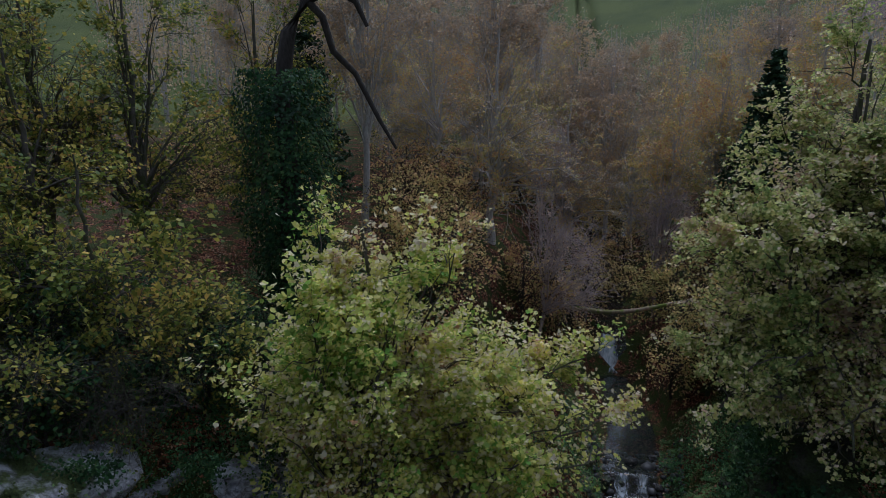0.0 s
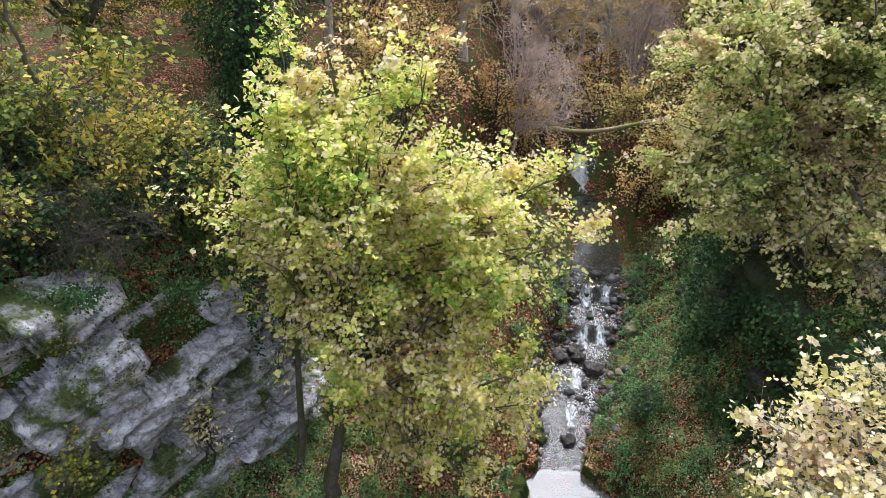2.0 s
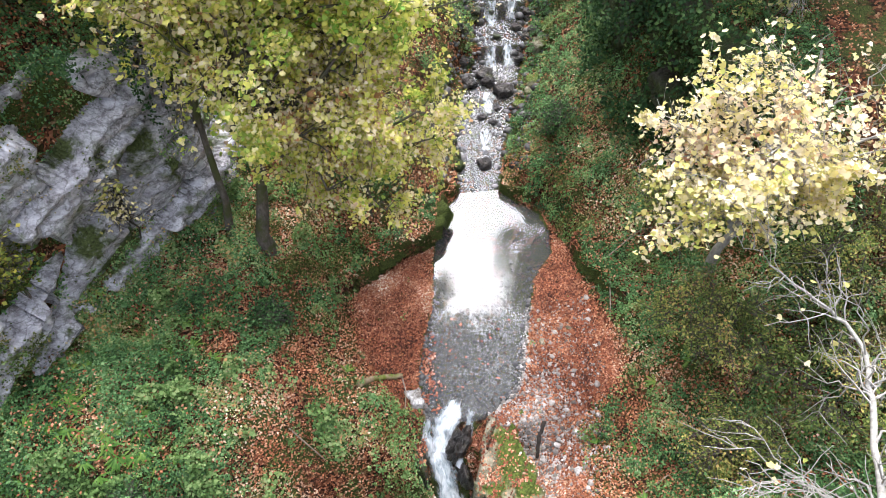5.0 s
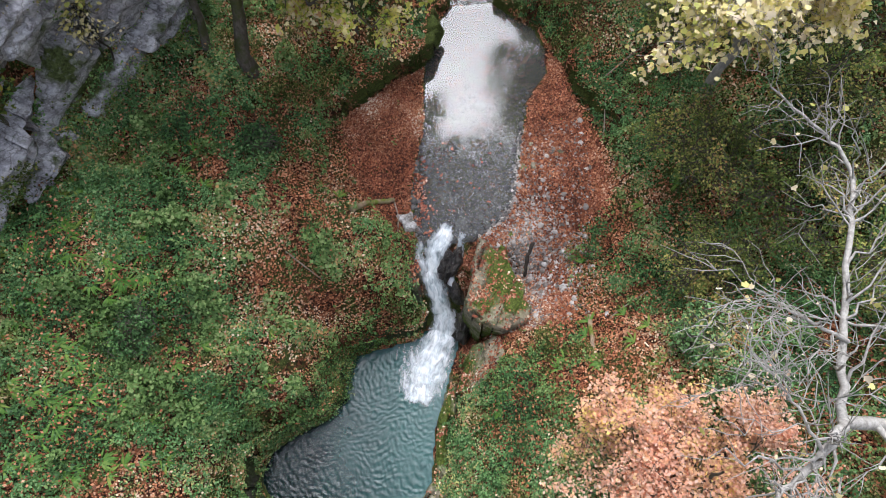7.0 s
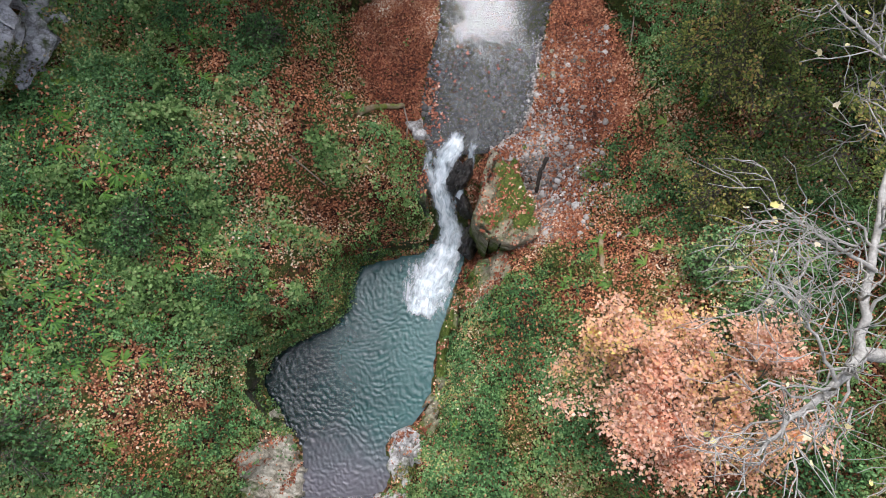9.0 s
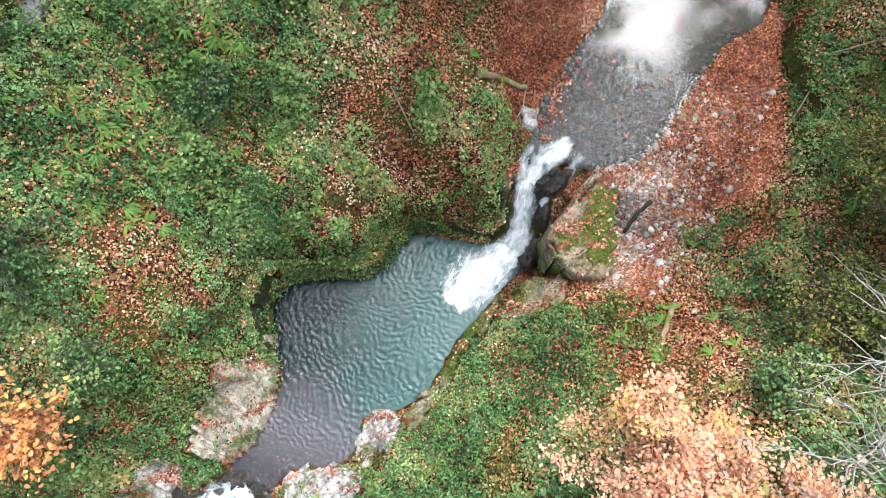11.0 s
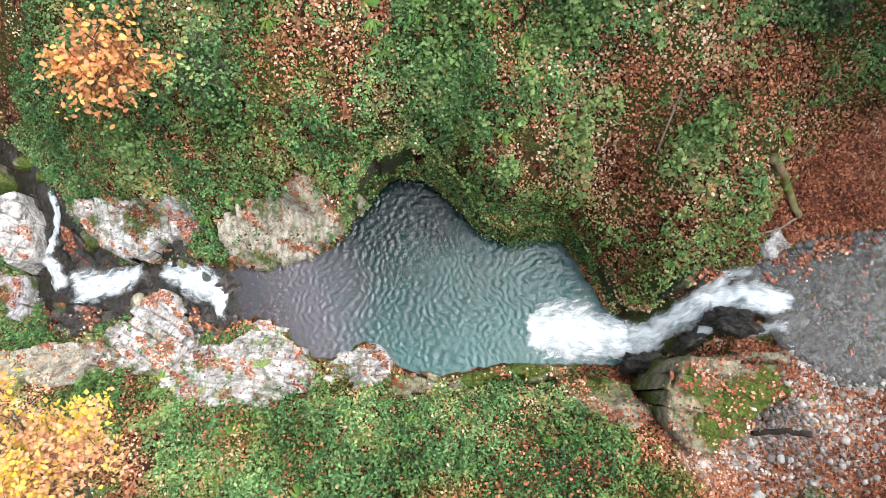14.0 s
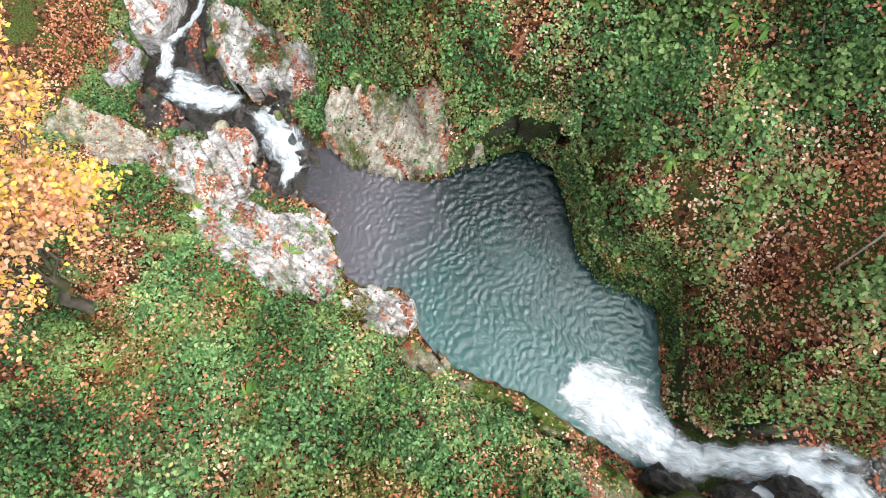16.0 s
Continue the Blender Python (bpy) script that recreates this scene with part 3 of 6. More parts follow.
GZ = GZ + (blurred(GZ, 8) - GZ) * smooth_part + 0.1 * smooth_part * (fbm(GX, GY, 0.45, 3, 55) - 0.5)


def height(x, y):
    """Height of the finished ground."""
    x, y = np.asarray(x, float), np.asarray(y, float)
    i = np.clip(np.searchsorted(gx, x) - 1, 0, len(gx) - 2)
    j = np.clip(np.searchsorted(gy, y) - 1, 0, len(gy) - 2)
    u, v = (x - gx[i]) / (gx[i + 1] - gx[i]), (y - gy[j]) / (gy[j + 1] - gy[j])
    return (GZ[j, i] * (1 - u) + GZ[j, i + 1] * u) * (1 - v) + (GZ[j + 1, i] * (1 - u) + GZ[j + 1, i + 1] * u) * v


nx, ny = len(gx), len(gy)
grid = np.arange(nx * ny).reshape(ny, nx)
quads = np.stack([grid[:-1, :-1], grid[:-1, 1:], grid[1:, 1:], grid[1:, :-1]], -1).reshape(-1, 4)
ground = new("ground", fast_mesh("ground", np.stack([GX, GY, GZ], -1).reshape(-1, 3), quads, SOIL, True))
tagged(ground, "dark forest soil of a steep wooded gorge with mossy banks", "ground", kind="structure")


def surface(x, y):
    """Height and unit normal of the ground."""
    e = 0.06
    z = height(x, y)
    zx, zy = (height(x + e, y) - z) / e, (height(x, y + e) - z) / e
    n = np.stack([-zx, -zy, np.ones_like(z)], -1)
    return z, n / np.linalg.norm(n, axis=-1, keepdims=True)


# ---- water ----


def water_sheet(name, y0, y1, material, label, dy=0.12, across=26, lift=0.0, rough=0.0, spread=0.25, waves=0.0):
    ys = np.arange(y0, y1 + dy / 2, dy)
    u = np.linspace(0, 1, across)
    a, b = west_at(ys)[:, None] - spread, east_at(ys)[:, None] + spread
    X = a + (b - a) * u
    Y = np.repeat(ys[:, None], across, 1)
    Z = level_at(Y) + lift + rough * (fbm(X, Y, 0.5, 3, 12) - 0.5)
    if waves:
        # wavelets running out from the fall, strongest in the middle of the pool
        rw = np.random.default_rng(14)
        chop = 0.0
        for _ in range(44):
            length, way, phase = rw.uniform(0.08, 0.24), radians(245 + rw.normal(0, 45)), rw.uniform(0, 6.28)
            run = np.cos(way) * X + np.sin(way) * Y + 0.6 * fbm(X, Y, 1.0, 3, 15)
            chop = chop + 0.0075 * length * np.sin(2 * np.pi * run / length + phase)
        chop = chop * (0.15 + 1.7 * fbm(X, Y, 0.9, 3, 18))
        Z = Z + waves * chop * np.interp(Y, [-12.5, -10.5, -8, -4], [1.0, 1.0, 1.0, 1.1]) - 0.02
    g = np.arange(X.size).reshape(X.shape)
    q = np.stack([g[:-1, :-1], g[:-1, 1:], g[1:, 1:], g[1:, :-1]], -1).reshape(-1, 4)
    ob = new(name, fast_mesh(name, np.stack([X, Y, Z], -1).reshape(-1, 3), q, material, True))
    return tagged(ob, label, "water", kind="structure")


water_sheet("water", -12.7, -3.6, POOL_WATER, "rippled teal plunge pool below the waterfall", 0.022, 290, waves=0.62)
water_sheet("water", -1.5, 7.4, SHALLOW_WATER, "clear pool mirroring the sky, shallowing over dark stones", 0.08, 50, 0.0, 0.0)
water_sheet("water", 7.4, 17.1, CLEAR_WATER, "shallow stream running over stones", 0.12, 26, 0.0, 0.07)
water_sheet("water", 17.1, 28.2, CALM_WATER, "calm dark pool above the rapids", 0.15, 20, 0.0, 0.015)
water_sheet("water", -20, -12.7, CLEAR_WATER, "dark stream falling through rock steps", 0.06, 60, 0.0, 0.22)
water_sheet("water", -40, -20, CLEAR_WATER, "dark stream leaving the gorge", 0.3, 12, 0.0, 0.15)
water_sheet("water", 28.2, 150, CLEAR_WATER, "far stream between wooded banks", 0.6, 8)


def white_water(rows, label, seed, across=18, rough=0.2, thin=0.0):
    """A tumbling sheet with ragged edges: rows of (x, y, z, half width) down the fall."""
    rows = np.array(rows, float)
    n = max(10, int(np.hypot(*np.diff(rows[:, :2], axis=0).T).sum() / 0.035))
    t = np.linspace(0, len(rows) - 1, n)
    c = np.stack([np.interp(t, np.arange(len(rows)), rows[:, k]) for k in range(4)], -1)
    d = np.gradient(c[:, :2], axis=0)
    d /= np.linalg.norm(d, axis=1, keepdims=True) + 1e-9
    side = np.stack([-d[:, 1], d[:, 0]], -1)
    u = np.linspace(-1, 1, across)
    left = 1.25 + 0.5 * (fbm(t, t * 0 + seed, 0.5, 2, seed) - 0.5)
    right = 1.25 + 0.5 * (fbm(t, t * 0 + seed + 9, 0.5, 2, seed + 1) - 0.5)
    off = c[:, 3, None] * np.where(u < 0, left[:, None], right[:, None]) * u
    X = c[:, 0, None] + side[:, 0, None] * off
    Y = c[:, 1, None] + side[:, 1, None] * off
    X = X + 0.14 * (fbm(X, Y, 0.25, 3, seed + 5) - 0.5)
    Y = Y + 0.14 * (fbm(X, Y, 0.25, 3, seed + 6) - 0.5)
    Z = c[:, 2, None] + 0.1 * (1 - u**2) + rough * (fbm(X, Y, 0.3, 4, seed) - 0.5) - 0.12 * np.abs(u) ** 6
    Z = np.maximum(Z, level_at(Y) + 0.05 + 0.05 * (fbm(X, Y, 0.2, 2, seed + 8) - 0.5))
    g = np.arange(X.size).reshape(X.shape)
    q = np.stack([g[:-1, :-1], g[:-1, 1:], g[1:, 1:], g[1:, :-1]], -1).reshape(-1, 4)
    ends = np.minimum(t, t[-1] - t)[:, None]
    wisp = np.maximum(thin + (1.7 - thin) * np.abs(u)[None] ** 1.8, 1.6 * (1 - ends / 0.6))
    ob = new("white_water", fast_mesh("white_water", np.stack([X, Y, Z], -1).reshape(-1, 3), q, FOAM, True))
    along = np.r_[0, np.cumsum(np.linalg.norm(np.diff(c[:, :3], axis=0), axis=1))]
    flow = np.stack([off, np.repeat(along[:, None], across, 1), np.full(off.shape, float(seed))], -1)
    ob.data.attributes.new("wisp", "FLOAT", "POINT").data.foreach_set("value", wisp.astype(np.float32).ravel())
    ob.data.attributes.new("flow", "FLOAT_VECTOR", "POINT").data.foreach_set("vector", flow.astype(np.float32).ravel())
    return tagged(ob, label, "waterfall", kind="structure")


white_water([(1.72, -0.85, 2.97, 0.14), (1.45, -1.3, 2.88, 0.27), (1.15, -1.75, 2.6, 0.36), (0.98, -2.25, 2.15, 0.34), (1.12, -2.75, 1.6, 0.33), (1.28, -3.25, 0.9, 0.38), (1.2, -3.75, 0.35, 0.5), (0.85, -4.4, 0.12, 0.62), (0.48, -5.05, 0.04, 0.7), (0.18, -5.6, -0.02, 0.6), (0.02, -6.0, -0.08, 0.35)], "foaming white waterfall plunging into the teal pool", 21)
white_water([(0.72, -1.35, 2.9, 0.14), (0.66, -1.8, 2.6, 0.2), (0.8, -2.35, 2.05, 0.2)], "thin white threads over the dark lip", 28, thin=0.55)
white_water([(2.12, -1.2, 2.92, 0.16), (2.02, -1.6, 2.6, 0.16), (1.95, -2.0, 2.2, 0.1)], "shallow side spill behind the black boulder", 29, thin=0.6)
white_water([(1.7, -2.05, 2.05, 0.1), (1.62, -2.4, 1.7, 0.12), (1.5, -2.8, 1.3, 0.14)], "thin side jet joining the waterfall", 22)
white_water([(-3.0, -13.2, 0.0, 0.1), (-3.4, -13.1, -0.05, 0.2), (-3.85, -13.15, -0.18, 0.36), (-4.3, -13.5, -0.32, 0.46), (-4.75, -13.95, -0.48, 0.4), (-5.1, -14.5, -0.66, 0.26)], "white chute below the pool's outlet", 23, thin=0.3)
white_water([(-5.45, -14.9, -0.85, 0.1), (-5.32, -15.4, -0.95, 0.32), (-5.4, -16.0, -1.05, 0.42), (-5.5, -16.6, -1.12, 0.5), (-5.6, -17.2, -1.2, 0.5)], "foaming white step of the cascade", 24, thin=0.38)
white_water([(-7.0, -17.75, -1.55, 0.18), (-6.6, -17.65, -1.5, 0.24), (-6.1, -17.5, -1.4, 0.26), (-5.75, -17.45, -1.3, 0.2)], "white splash below the cascade", 25, thin=0.42)
white_water([(-6.95, -17.75, -1.55, 0.1), (-7.25, -17.62, -1.65, 0.13), (-7.8, -17.4, -1.8, 0.16), (-8.3, -17.25, -2.0, 0.16), (-9.2, -17.3, -2.5, 0.14)], "narrow white chute of the lowest step", 26, thin=0.2)


def foam_apron(x, y, radius, z, label, seed):
    """Foam spreading on the water round the foot of a fall, thinning outwards."""
    a, q = np.linspace(0, 2 * np.pi, 72, endpoint=False), np.linspace(0, 1, 34)
    A, Q = np.meshgrid(a, q)
    reach = radius * (1 + 0.5 * (fbm(3 * np.cos(A), 3 * np.sin(A), 1.0, 3, seed) - 0.5))
    X, Y = x + Q * reach * np.cos(A), y + Q * reach * np.sin(A)
    inside = (X > west_at(Y) - 0.1) & (X < east_at(Y) + 0.15) & (Y < -3.7)
    Z = z + 0.1 * (1 - Q) ** 0.7 + 0.05 * (fbm(X, Y, 0.3, 3, seed) - 0.5)
    g = np.arange(X.size).reshape(X.shape)
    g2 = np.roll(g, -1, 1)
    f = np.stack([g[:-1], g2[:-1], g2[1:], g[1:]], -1).reshape(-1, 4)
    f = f[inside.ravel()[f].all(1)]
    ob = new("white_water", fast_mesh("white_water", np.stack([X, Y, Z], -1).reshape(-1, 3), f, FOAM, True))
    flow = np.stack([X, Y, np.full(X.shape, float(seed))], -1)
    ob.data.attributes.new("wisp", "FLOAT", "POINT").data.foreach_set("value", (0.2 + 1.5 * Q**0.9).astype(np.float32).ravel())
    ob.data.attributes.new("flow", "FLOAT_VECTOR", "POINT").data.foreach_set("vector", flow.astype(np.float32).ravel())
    return tagged(ob, label, "foam", kind="structure")


foam_apron(0.45, -4.9, 1.35, 0.05, "foam spreading from the foot of the waterfall", 27)
for k, (x, y0, y1) in enumerate(((5.0, 14.9, 13.7), (5.75, 15.1, 13.9), (5.3, 17.1, 15.9), (6.2, 17.0, 16.2), (4.5, 12.6, 11.2), (4.1, 10.6, 9.2))):
    zs = level_at(np.array([y0, 0.5 * (y0 + y1), y1])) + 0.02
    white_water([(x, y0, zs[0], 0.2), (x - 0.08, 0.5 * (y0 + y1), zs[1], 0.28), (x - 0.1, y1, zs[2], 0.2)], "white riffle between dark boulders", 40 + k, 10, thin=0.72)
white_water([(5.9, 28.8, 7.0, 0.45), (5.8, 28.2, 6.4, 0.5), (5.75, 27.6, 5.6, 0.6), (5.6, 26.8, 5.2, 0.8)], "small white fall far upstream in shade", 61)

# ---- crags ----


CRAG_FACES = []


def crag(name, line, y0, y1, foot, top, material, label, seed, lean=0.1, depth=1.0, du=0.075, dv=0.075):
    """A cliff face along a line (across, along), bedded and broken, as one solid sheet with a back."""
    pts = np.array([p for p in line if y0 <= p[1] <= y1], float)
    seg = np.hypot(*np.diff(pts, axis=0).T)
    s = np.r_[0, np.cumsum(seg)]
    u = np.arange(0, s[-1], du)
    px, py = np.interp(u, s, pts[:, 0]), np.interp(u, s, pts[:, 1])
    k = np.ones(9) / 9
    px, py = np.convolve(np.pad(px, 4, "edge"), k, "valid"), np.convolve(np.pad(py, 4, "edge"), k, "valid")
    tx, ty = np.gradient(px), np.gradient(py)
    l = np.hypot(tx, ty)
    nx_, ny_ = ty / l, -tx / l
    if name == "east":
        nx_, ny_ = -nx_, -ny_
    v = np.arange(0, 1.0001, dv / 8)
    z0 = np.interp(py, [f[0] for f in foot], [f[1] for f in foot])
    z1 = np.interp(py, [f[0] for f in top], [f[1] for f in top])
    z1 = z1 + 1.4 * (fbm(u, 0 * u, 1.3, 3, seed + 12) - 0.5)
    U, V = np.meshgrid(u, v)
    Z = z0 + (z1 - z0) * V
    # beds dip along the face; each bed juts or steps back, is broken by joints, and is undercut at its foot
    warp = 1.1 * (fbm(U, Z, 3.0, 3, seed) - 0.5) + 0.25 * (fbm(U, Z, 0.6, 3, seed + 1) - 0.5)
    dip = Z - 0.2 * U + warp

    def layers(thick, length, seed):
        row = np.floor(dip / thick)
        run = (U + 0.3 * Z) / length + 0.45 * row + 0.5 * (fbm(U, Z, 0.7, 2, seed) - 0.5)
        col = np.floor(run)
        f, g = dip / thick - row, run - col
        jut = vnoise(row * 5.3, col * 3.7, 1.0, seed + 3) - 0.5
        lean_u = vnoise(row * 2.9, col * 6.1, 1.0, seed + 4) - 0.5
        gap = np.exp(-np.minimum(f, 1 - f) * thick / 0.035) + 0.7 * np.exp(-np.minimum(g, 1 - g) * length / 0.035)
        return jut + 0.35 * (f - 0.5) + 0.5 * lean_u * (g - 0.5), gap

    big, big_gap = layers(2.0, 2.4, seed)
    mid, mid_gap = layers(0.5, 0.9, seed + 30)
    small = layers(0.16, 0.45, seed + 60)[0]
    cleft = np.exp(-np.abs(((Z - 0.5 * U + 1.6 * fbm(U, Z, 2.5, 3, seed + 8)) % 4.2) - 2.1) / 0.2)
    ridge = 1 - 2 * np.abs(fbm(U, Z, 0.5, 4, seed + 7) - 0.5)
    rough = depth * (1.1 * (fbm(U, Z, 4.0, 2, seed + 5) - 0.5) + 1.25 * big + 0.34 * mid + 0.08 * small - 0.2 * big_gap - 0.1 * mid_gap - 0.95 * cleft + 0.16 * (ridge - 0.7))
    off = rough - lean * (Z - z0) + 0.25
    back = soft((V - 0.93) / 0.07) * 1.5
    X = px + nx_ * (off - back)
    Y = py + ny_ * (off - back)
    g = np.arange(X.size).reshape(X.shape)
    q = np.stack([g[:-1, :-1], g[:-1, 1:], g[1:, 1:], g[1:, :-1]], -1).reshape(-1, 4)
    CRAG_FACES.append((U, V, np.stack([X, Y, Z], -1), nx_, ny_))
    ob = new("cliff", fast_mesh("cliff", np.stack([X, Y, Z], -1).reshape(-1, 3), q, material, False))
    return tagged(ob, label, "cliff", kind="structure")


crag("west", WEST_CRAG, -18, 8.1, [(-18, 5.5), (-5, 6.4), (0, 5.2), (5, 5.0), (8, 6)], [(-18, 10.5), (-5, 13.8), (0.2, 14.6), (2.6, 13.5), (4.6, 12.5), (8, 12.3)], LIMESTONE, "grey broken limestone cliff above the wooded bank", 31)
crag("west", WEST_CRAG, 7.9, 15, [(8, 6), (14, 6.5), (40, 9)], [(8, 12.3), (14, 12), (40, 14)], LIMESTONE, "grey limestone cliff half hidden by trees", 37, du=0.15, dv=0.15)
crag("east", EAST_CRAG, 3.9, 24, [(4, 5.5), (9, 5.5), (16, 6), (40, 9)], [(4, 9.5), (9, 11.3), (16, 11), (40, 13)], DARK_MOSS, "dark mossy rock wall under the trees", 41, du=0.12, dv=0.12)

# ---- trees ----


def tube(points, radii, sides, base):
    """Ring vertices and quads along a polyline."""
    points, radii = np.asarray(points, float), np.asarray(radii, float)
    d = np.gradient(points, axis=0)
    d /= np.linalg.norm(d, axis=1, keepdims=True) + 1e-9
    ref = np.where(np.abs(d[:, 2:3]) > 0.9, np.array([[1.0, 0, 0]]), np.array([[0, 0, 1.0]]))
    a = np.cross(d, ref)
    a /= np.linalg.norm(a, axis=1, keepdims=True) + 1e-9
    b = np.cross(d, a)
    ang = np.arange(sides) * 2 * np.pi / sides
    ring = points[:, None] + radii[:, None, None] * (np.cos(ang)[:, None] * a[:, None] + np.sin(ang)[:, None] * b[:, None])
    n = len(points)
    i = np.arange(n - 1)[:, None] * sides + base
    j = np.arange(sides)
    k = (j + 1) % sides
    return ring.reshape(-1, 3), np.stack([i + j, i + k, i + sides + k, i + sides + j], -1).reshape(-1, 4)


def curve(a, b, sag, wiggle, steps, r):
    """A bowed, slightly crooked line from a to b."""
    t = np.linspace(0, 1, steps)[:, None]
    p = a + (b - a) * t
    p[:, 2] += sag * (np.sin(t[:, 0] * np.pi))
    p[1:-1] += r.normal(0, wiggle, (steps - 2, 3))
    return p


LEAF_SHAPES = {
    "kite": (np.array([(0, 0, 0), (0.36, 0.45, 0.08), (0, 1, 0), (-0.36, 0.45, 0.08)]), np.array([(0, 1, 2, 3)])),
    "oval": (np.array([(0, 0, 0), (0.3, 0.3, 0.06), (0.24, 0.75, 0.05), (0, 1, 0), (-0.24, 0.75, 0.05), (-0.3, 0.3, 0.06)]), np.array([(0, 1, 2, 3), (0, 3, 4, 5)])),
    "lobed": (np.array([(0, 0.04, 0), (0.44, 0.12, 0.1), (0.5, 0.58, 0.1), (0.2, 0.66, 0.03), (0, 1.05, -0.08), (-0.2, 0.66, 0.03), (-0.5, 0.58, 0.1), (-0.44, 0.12, 0.1)]), np.array([(0, 1, 2, 3), (0, 3, 4, 5), (0, 5, 6, 7)])),
}


def leaf_cloud(name, pos, up, size, shape, material, r, spread=0.7):
    """One mesh of single leaves at pos, facing about up."""
    n = len(pos)
    verts, faces = LEAF_SHAPES[shape]
    nrm = up + r.normal(0, spread, (n, 3))
    nrm /= np.linalg.norm(nrm, axis=1, keepdims=True) + 1e-9
    t = r.normal(0, 1, (n, 3))
    t -= nrm * (t * nrm).sum(1, keepdims=True)
    t /= np.linalg.norm(t, axis=1, keepdims=True) + 1e-9
    s = np.cross(nrm, t)
    scale = size * r.uniform(0.5, 1.4, n)
    v = verts - (0, 0.5, 0)
    P = pos[:, None] + scale[:, None, None] * (v[None, :, 0, None] * s[:, None] + v[None, :, 1, None] * t[:, None] + v[None, :, 2, None] * nrm[:, None])
    F = faces[None] + (np.arange(n) * len(verts))[:, None, None]
    return fast_mesh(name, P.reshape(-1, 3), F.reshape(-1, F.shape[-1]), material)


def tree(name, base, top, crowns, trunk_r, leaves, leaf_size, shape, leaf_mat, bark, label, seed, limbs=16, subs=6, twigs=5, category="tree", drop=0.0, twig_len=0.9, bow=0.6, lower=0.3, lean=False):
    """Trunk with limbs, branches and twigs reaching into crown lobes (centre, radii), leaves round the twig ends."""
    r = np.random.default_rng(seed)
    root = new(name)
    root.location = base
    tagged(root, label, category)
    base, top = np.array(base, float), np.array(top, float)
    trunk = curve(base - (0, 0, 0.4), top, 0, 0.01 * np.linalg.norm(top - base), 12, r)
    V, F, count = [], [], 0

    def add(points, radii, sides):
        nonlocal count
        v, f = tube(points, radii, sides, count)
        V.append(v), F.append(f)
        count += len(v)

    add(trunk, np.linspace(trunk_r, 0.15 * trunk_r, 12) * np.r_[1.5, 1.15, np.ones(10)], 9)
    tips = []
    vol = np.array([np.prod(c[1]) ** 0.67 for c in crowns])
    for _ in range(limbs):
        c = crowns[r.choice(len(crowns), p=vol / vol.sum())]
        d = r.normal(0, 1, 3)
        d /= np.linalg.norm(d)
        end = np.array(c[0]) + np.array(c[1]) * d * r.uniform(0.55, 0.95)
        f = np.clip((end[2] - trunk[0, 2]) / (top[2] - base[2]) * r.uniform(0.35, 0.8), lower, 0.97)
        start = trunk[0] + np.array([np.interp(f * 11, np.arange(12), trunk[:, k]) for k in range(3)]) - trunk[0]
        lr = trunk_r * 0.42 * (1.15 - f)
        limb = curve(start, end, bow * r.uniform(0.2, 1), 0.12, 9, r)
        add(limb[::2] if lean else limb, np.linspace(lr, 0.25 * lr, 9)[::2] if lean else np.linspace(lr, 0.25 * lr, 9), 4 if lean else 6)
        for _ in range(subs):
            k = r.uniform(2.5, 8)
            p0 = np.array([np.interp(k, np.arange(9), limb[:, a]) for a in range(3)])
            reach = np.array(c[1]).min() * r.uniform(0.25, 0.6)
            dd = (limb[8] - limb[5]) / (np.linalg.norm(limb[8] - limb[5]) + 1e-9) + r.normal(0, 0.75, 3)
            p1 = p0 + dd / np.linalg.norm(dd) * reach
            sub = curve(p0, p1, 0.12 * bow, 0.05, 6, r)
            add(sub[[0, 2, 5]] if lean else sub, np.linspace(0.34 * lr, 0.1 * lr, 3 if lean else 6), 3 if lean else 4)
            for _ in range(twigs):
                q0 = sub[r.integers(1, 6)]
                dd = (sub[5] - sub[2]) / (np.linalg.norm(sub[5] - sub[2]) + 1e-9) + r.normal(0, 0.8, 3)
                q1 = q0 + dd / np.linalg.norm(dd) * twig_len * r.uniform(0.5, 1.2)
                tw = curve(q0, q1, -drop, 0.03, 4, r)
                add(tw[[0, 3]] if lean else tw[[0, 2, 3]], np.linspace(max(0.1 * lr, 0.006), 0.004, 3) if not lean else np.array([max(0.12 * lr, 0.013), 0.007]), 3)
                tips.append(tw)
    part("trunk", fast_mesh("trunk", np.concatenate(V) - base, np.concatenate(F), bark, True), root)
    if leaves:
        tips = np.array(tips)
        spray = np.repeat(r.lognormal(0, 0.85, len(tips) // twigs), twigs) * r.lognormal(0, 0.4, len(tips))
        pick = r.choice(len(tips), leaves, p=spray / spray.sum())
        w = r.uniform(0.15, 1.08, leaves)
        lo = np.minimum((w * 3).astype(int), 2)
        fr = (w * 3 - lo)[:, None]
        pos = tips[pick, lo] * (1 - fr) + tips[pick, lo + 1] * fr + r.normal(0, 0.13, (leaves, 3)) * (leaf_size / 0.14) ** 0.5 * (1, 1, 0.6)
        out = pos - (np.array([cr[0] for cr in crowns]).mean(0) - np.array([0, 0, 0.5]))
        up = 0.35 * out / (np.linalg.norm(out, axis=1, keepdims=True) + 1e-9) + np.array([0.0, 0.0, 0.75])
        part("crown", leaf_cloud("crown", pos - base, up, leaf_size, shape, leaf_mat, r), root)
    return root


def on_ground(x, y):
    return (x, y, float(height(np.array([x]), np.array([y]))[0]))


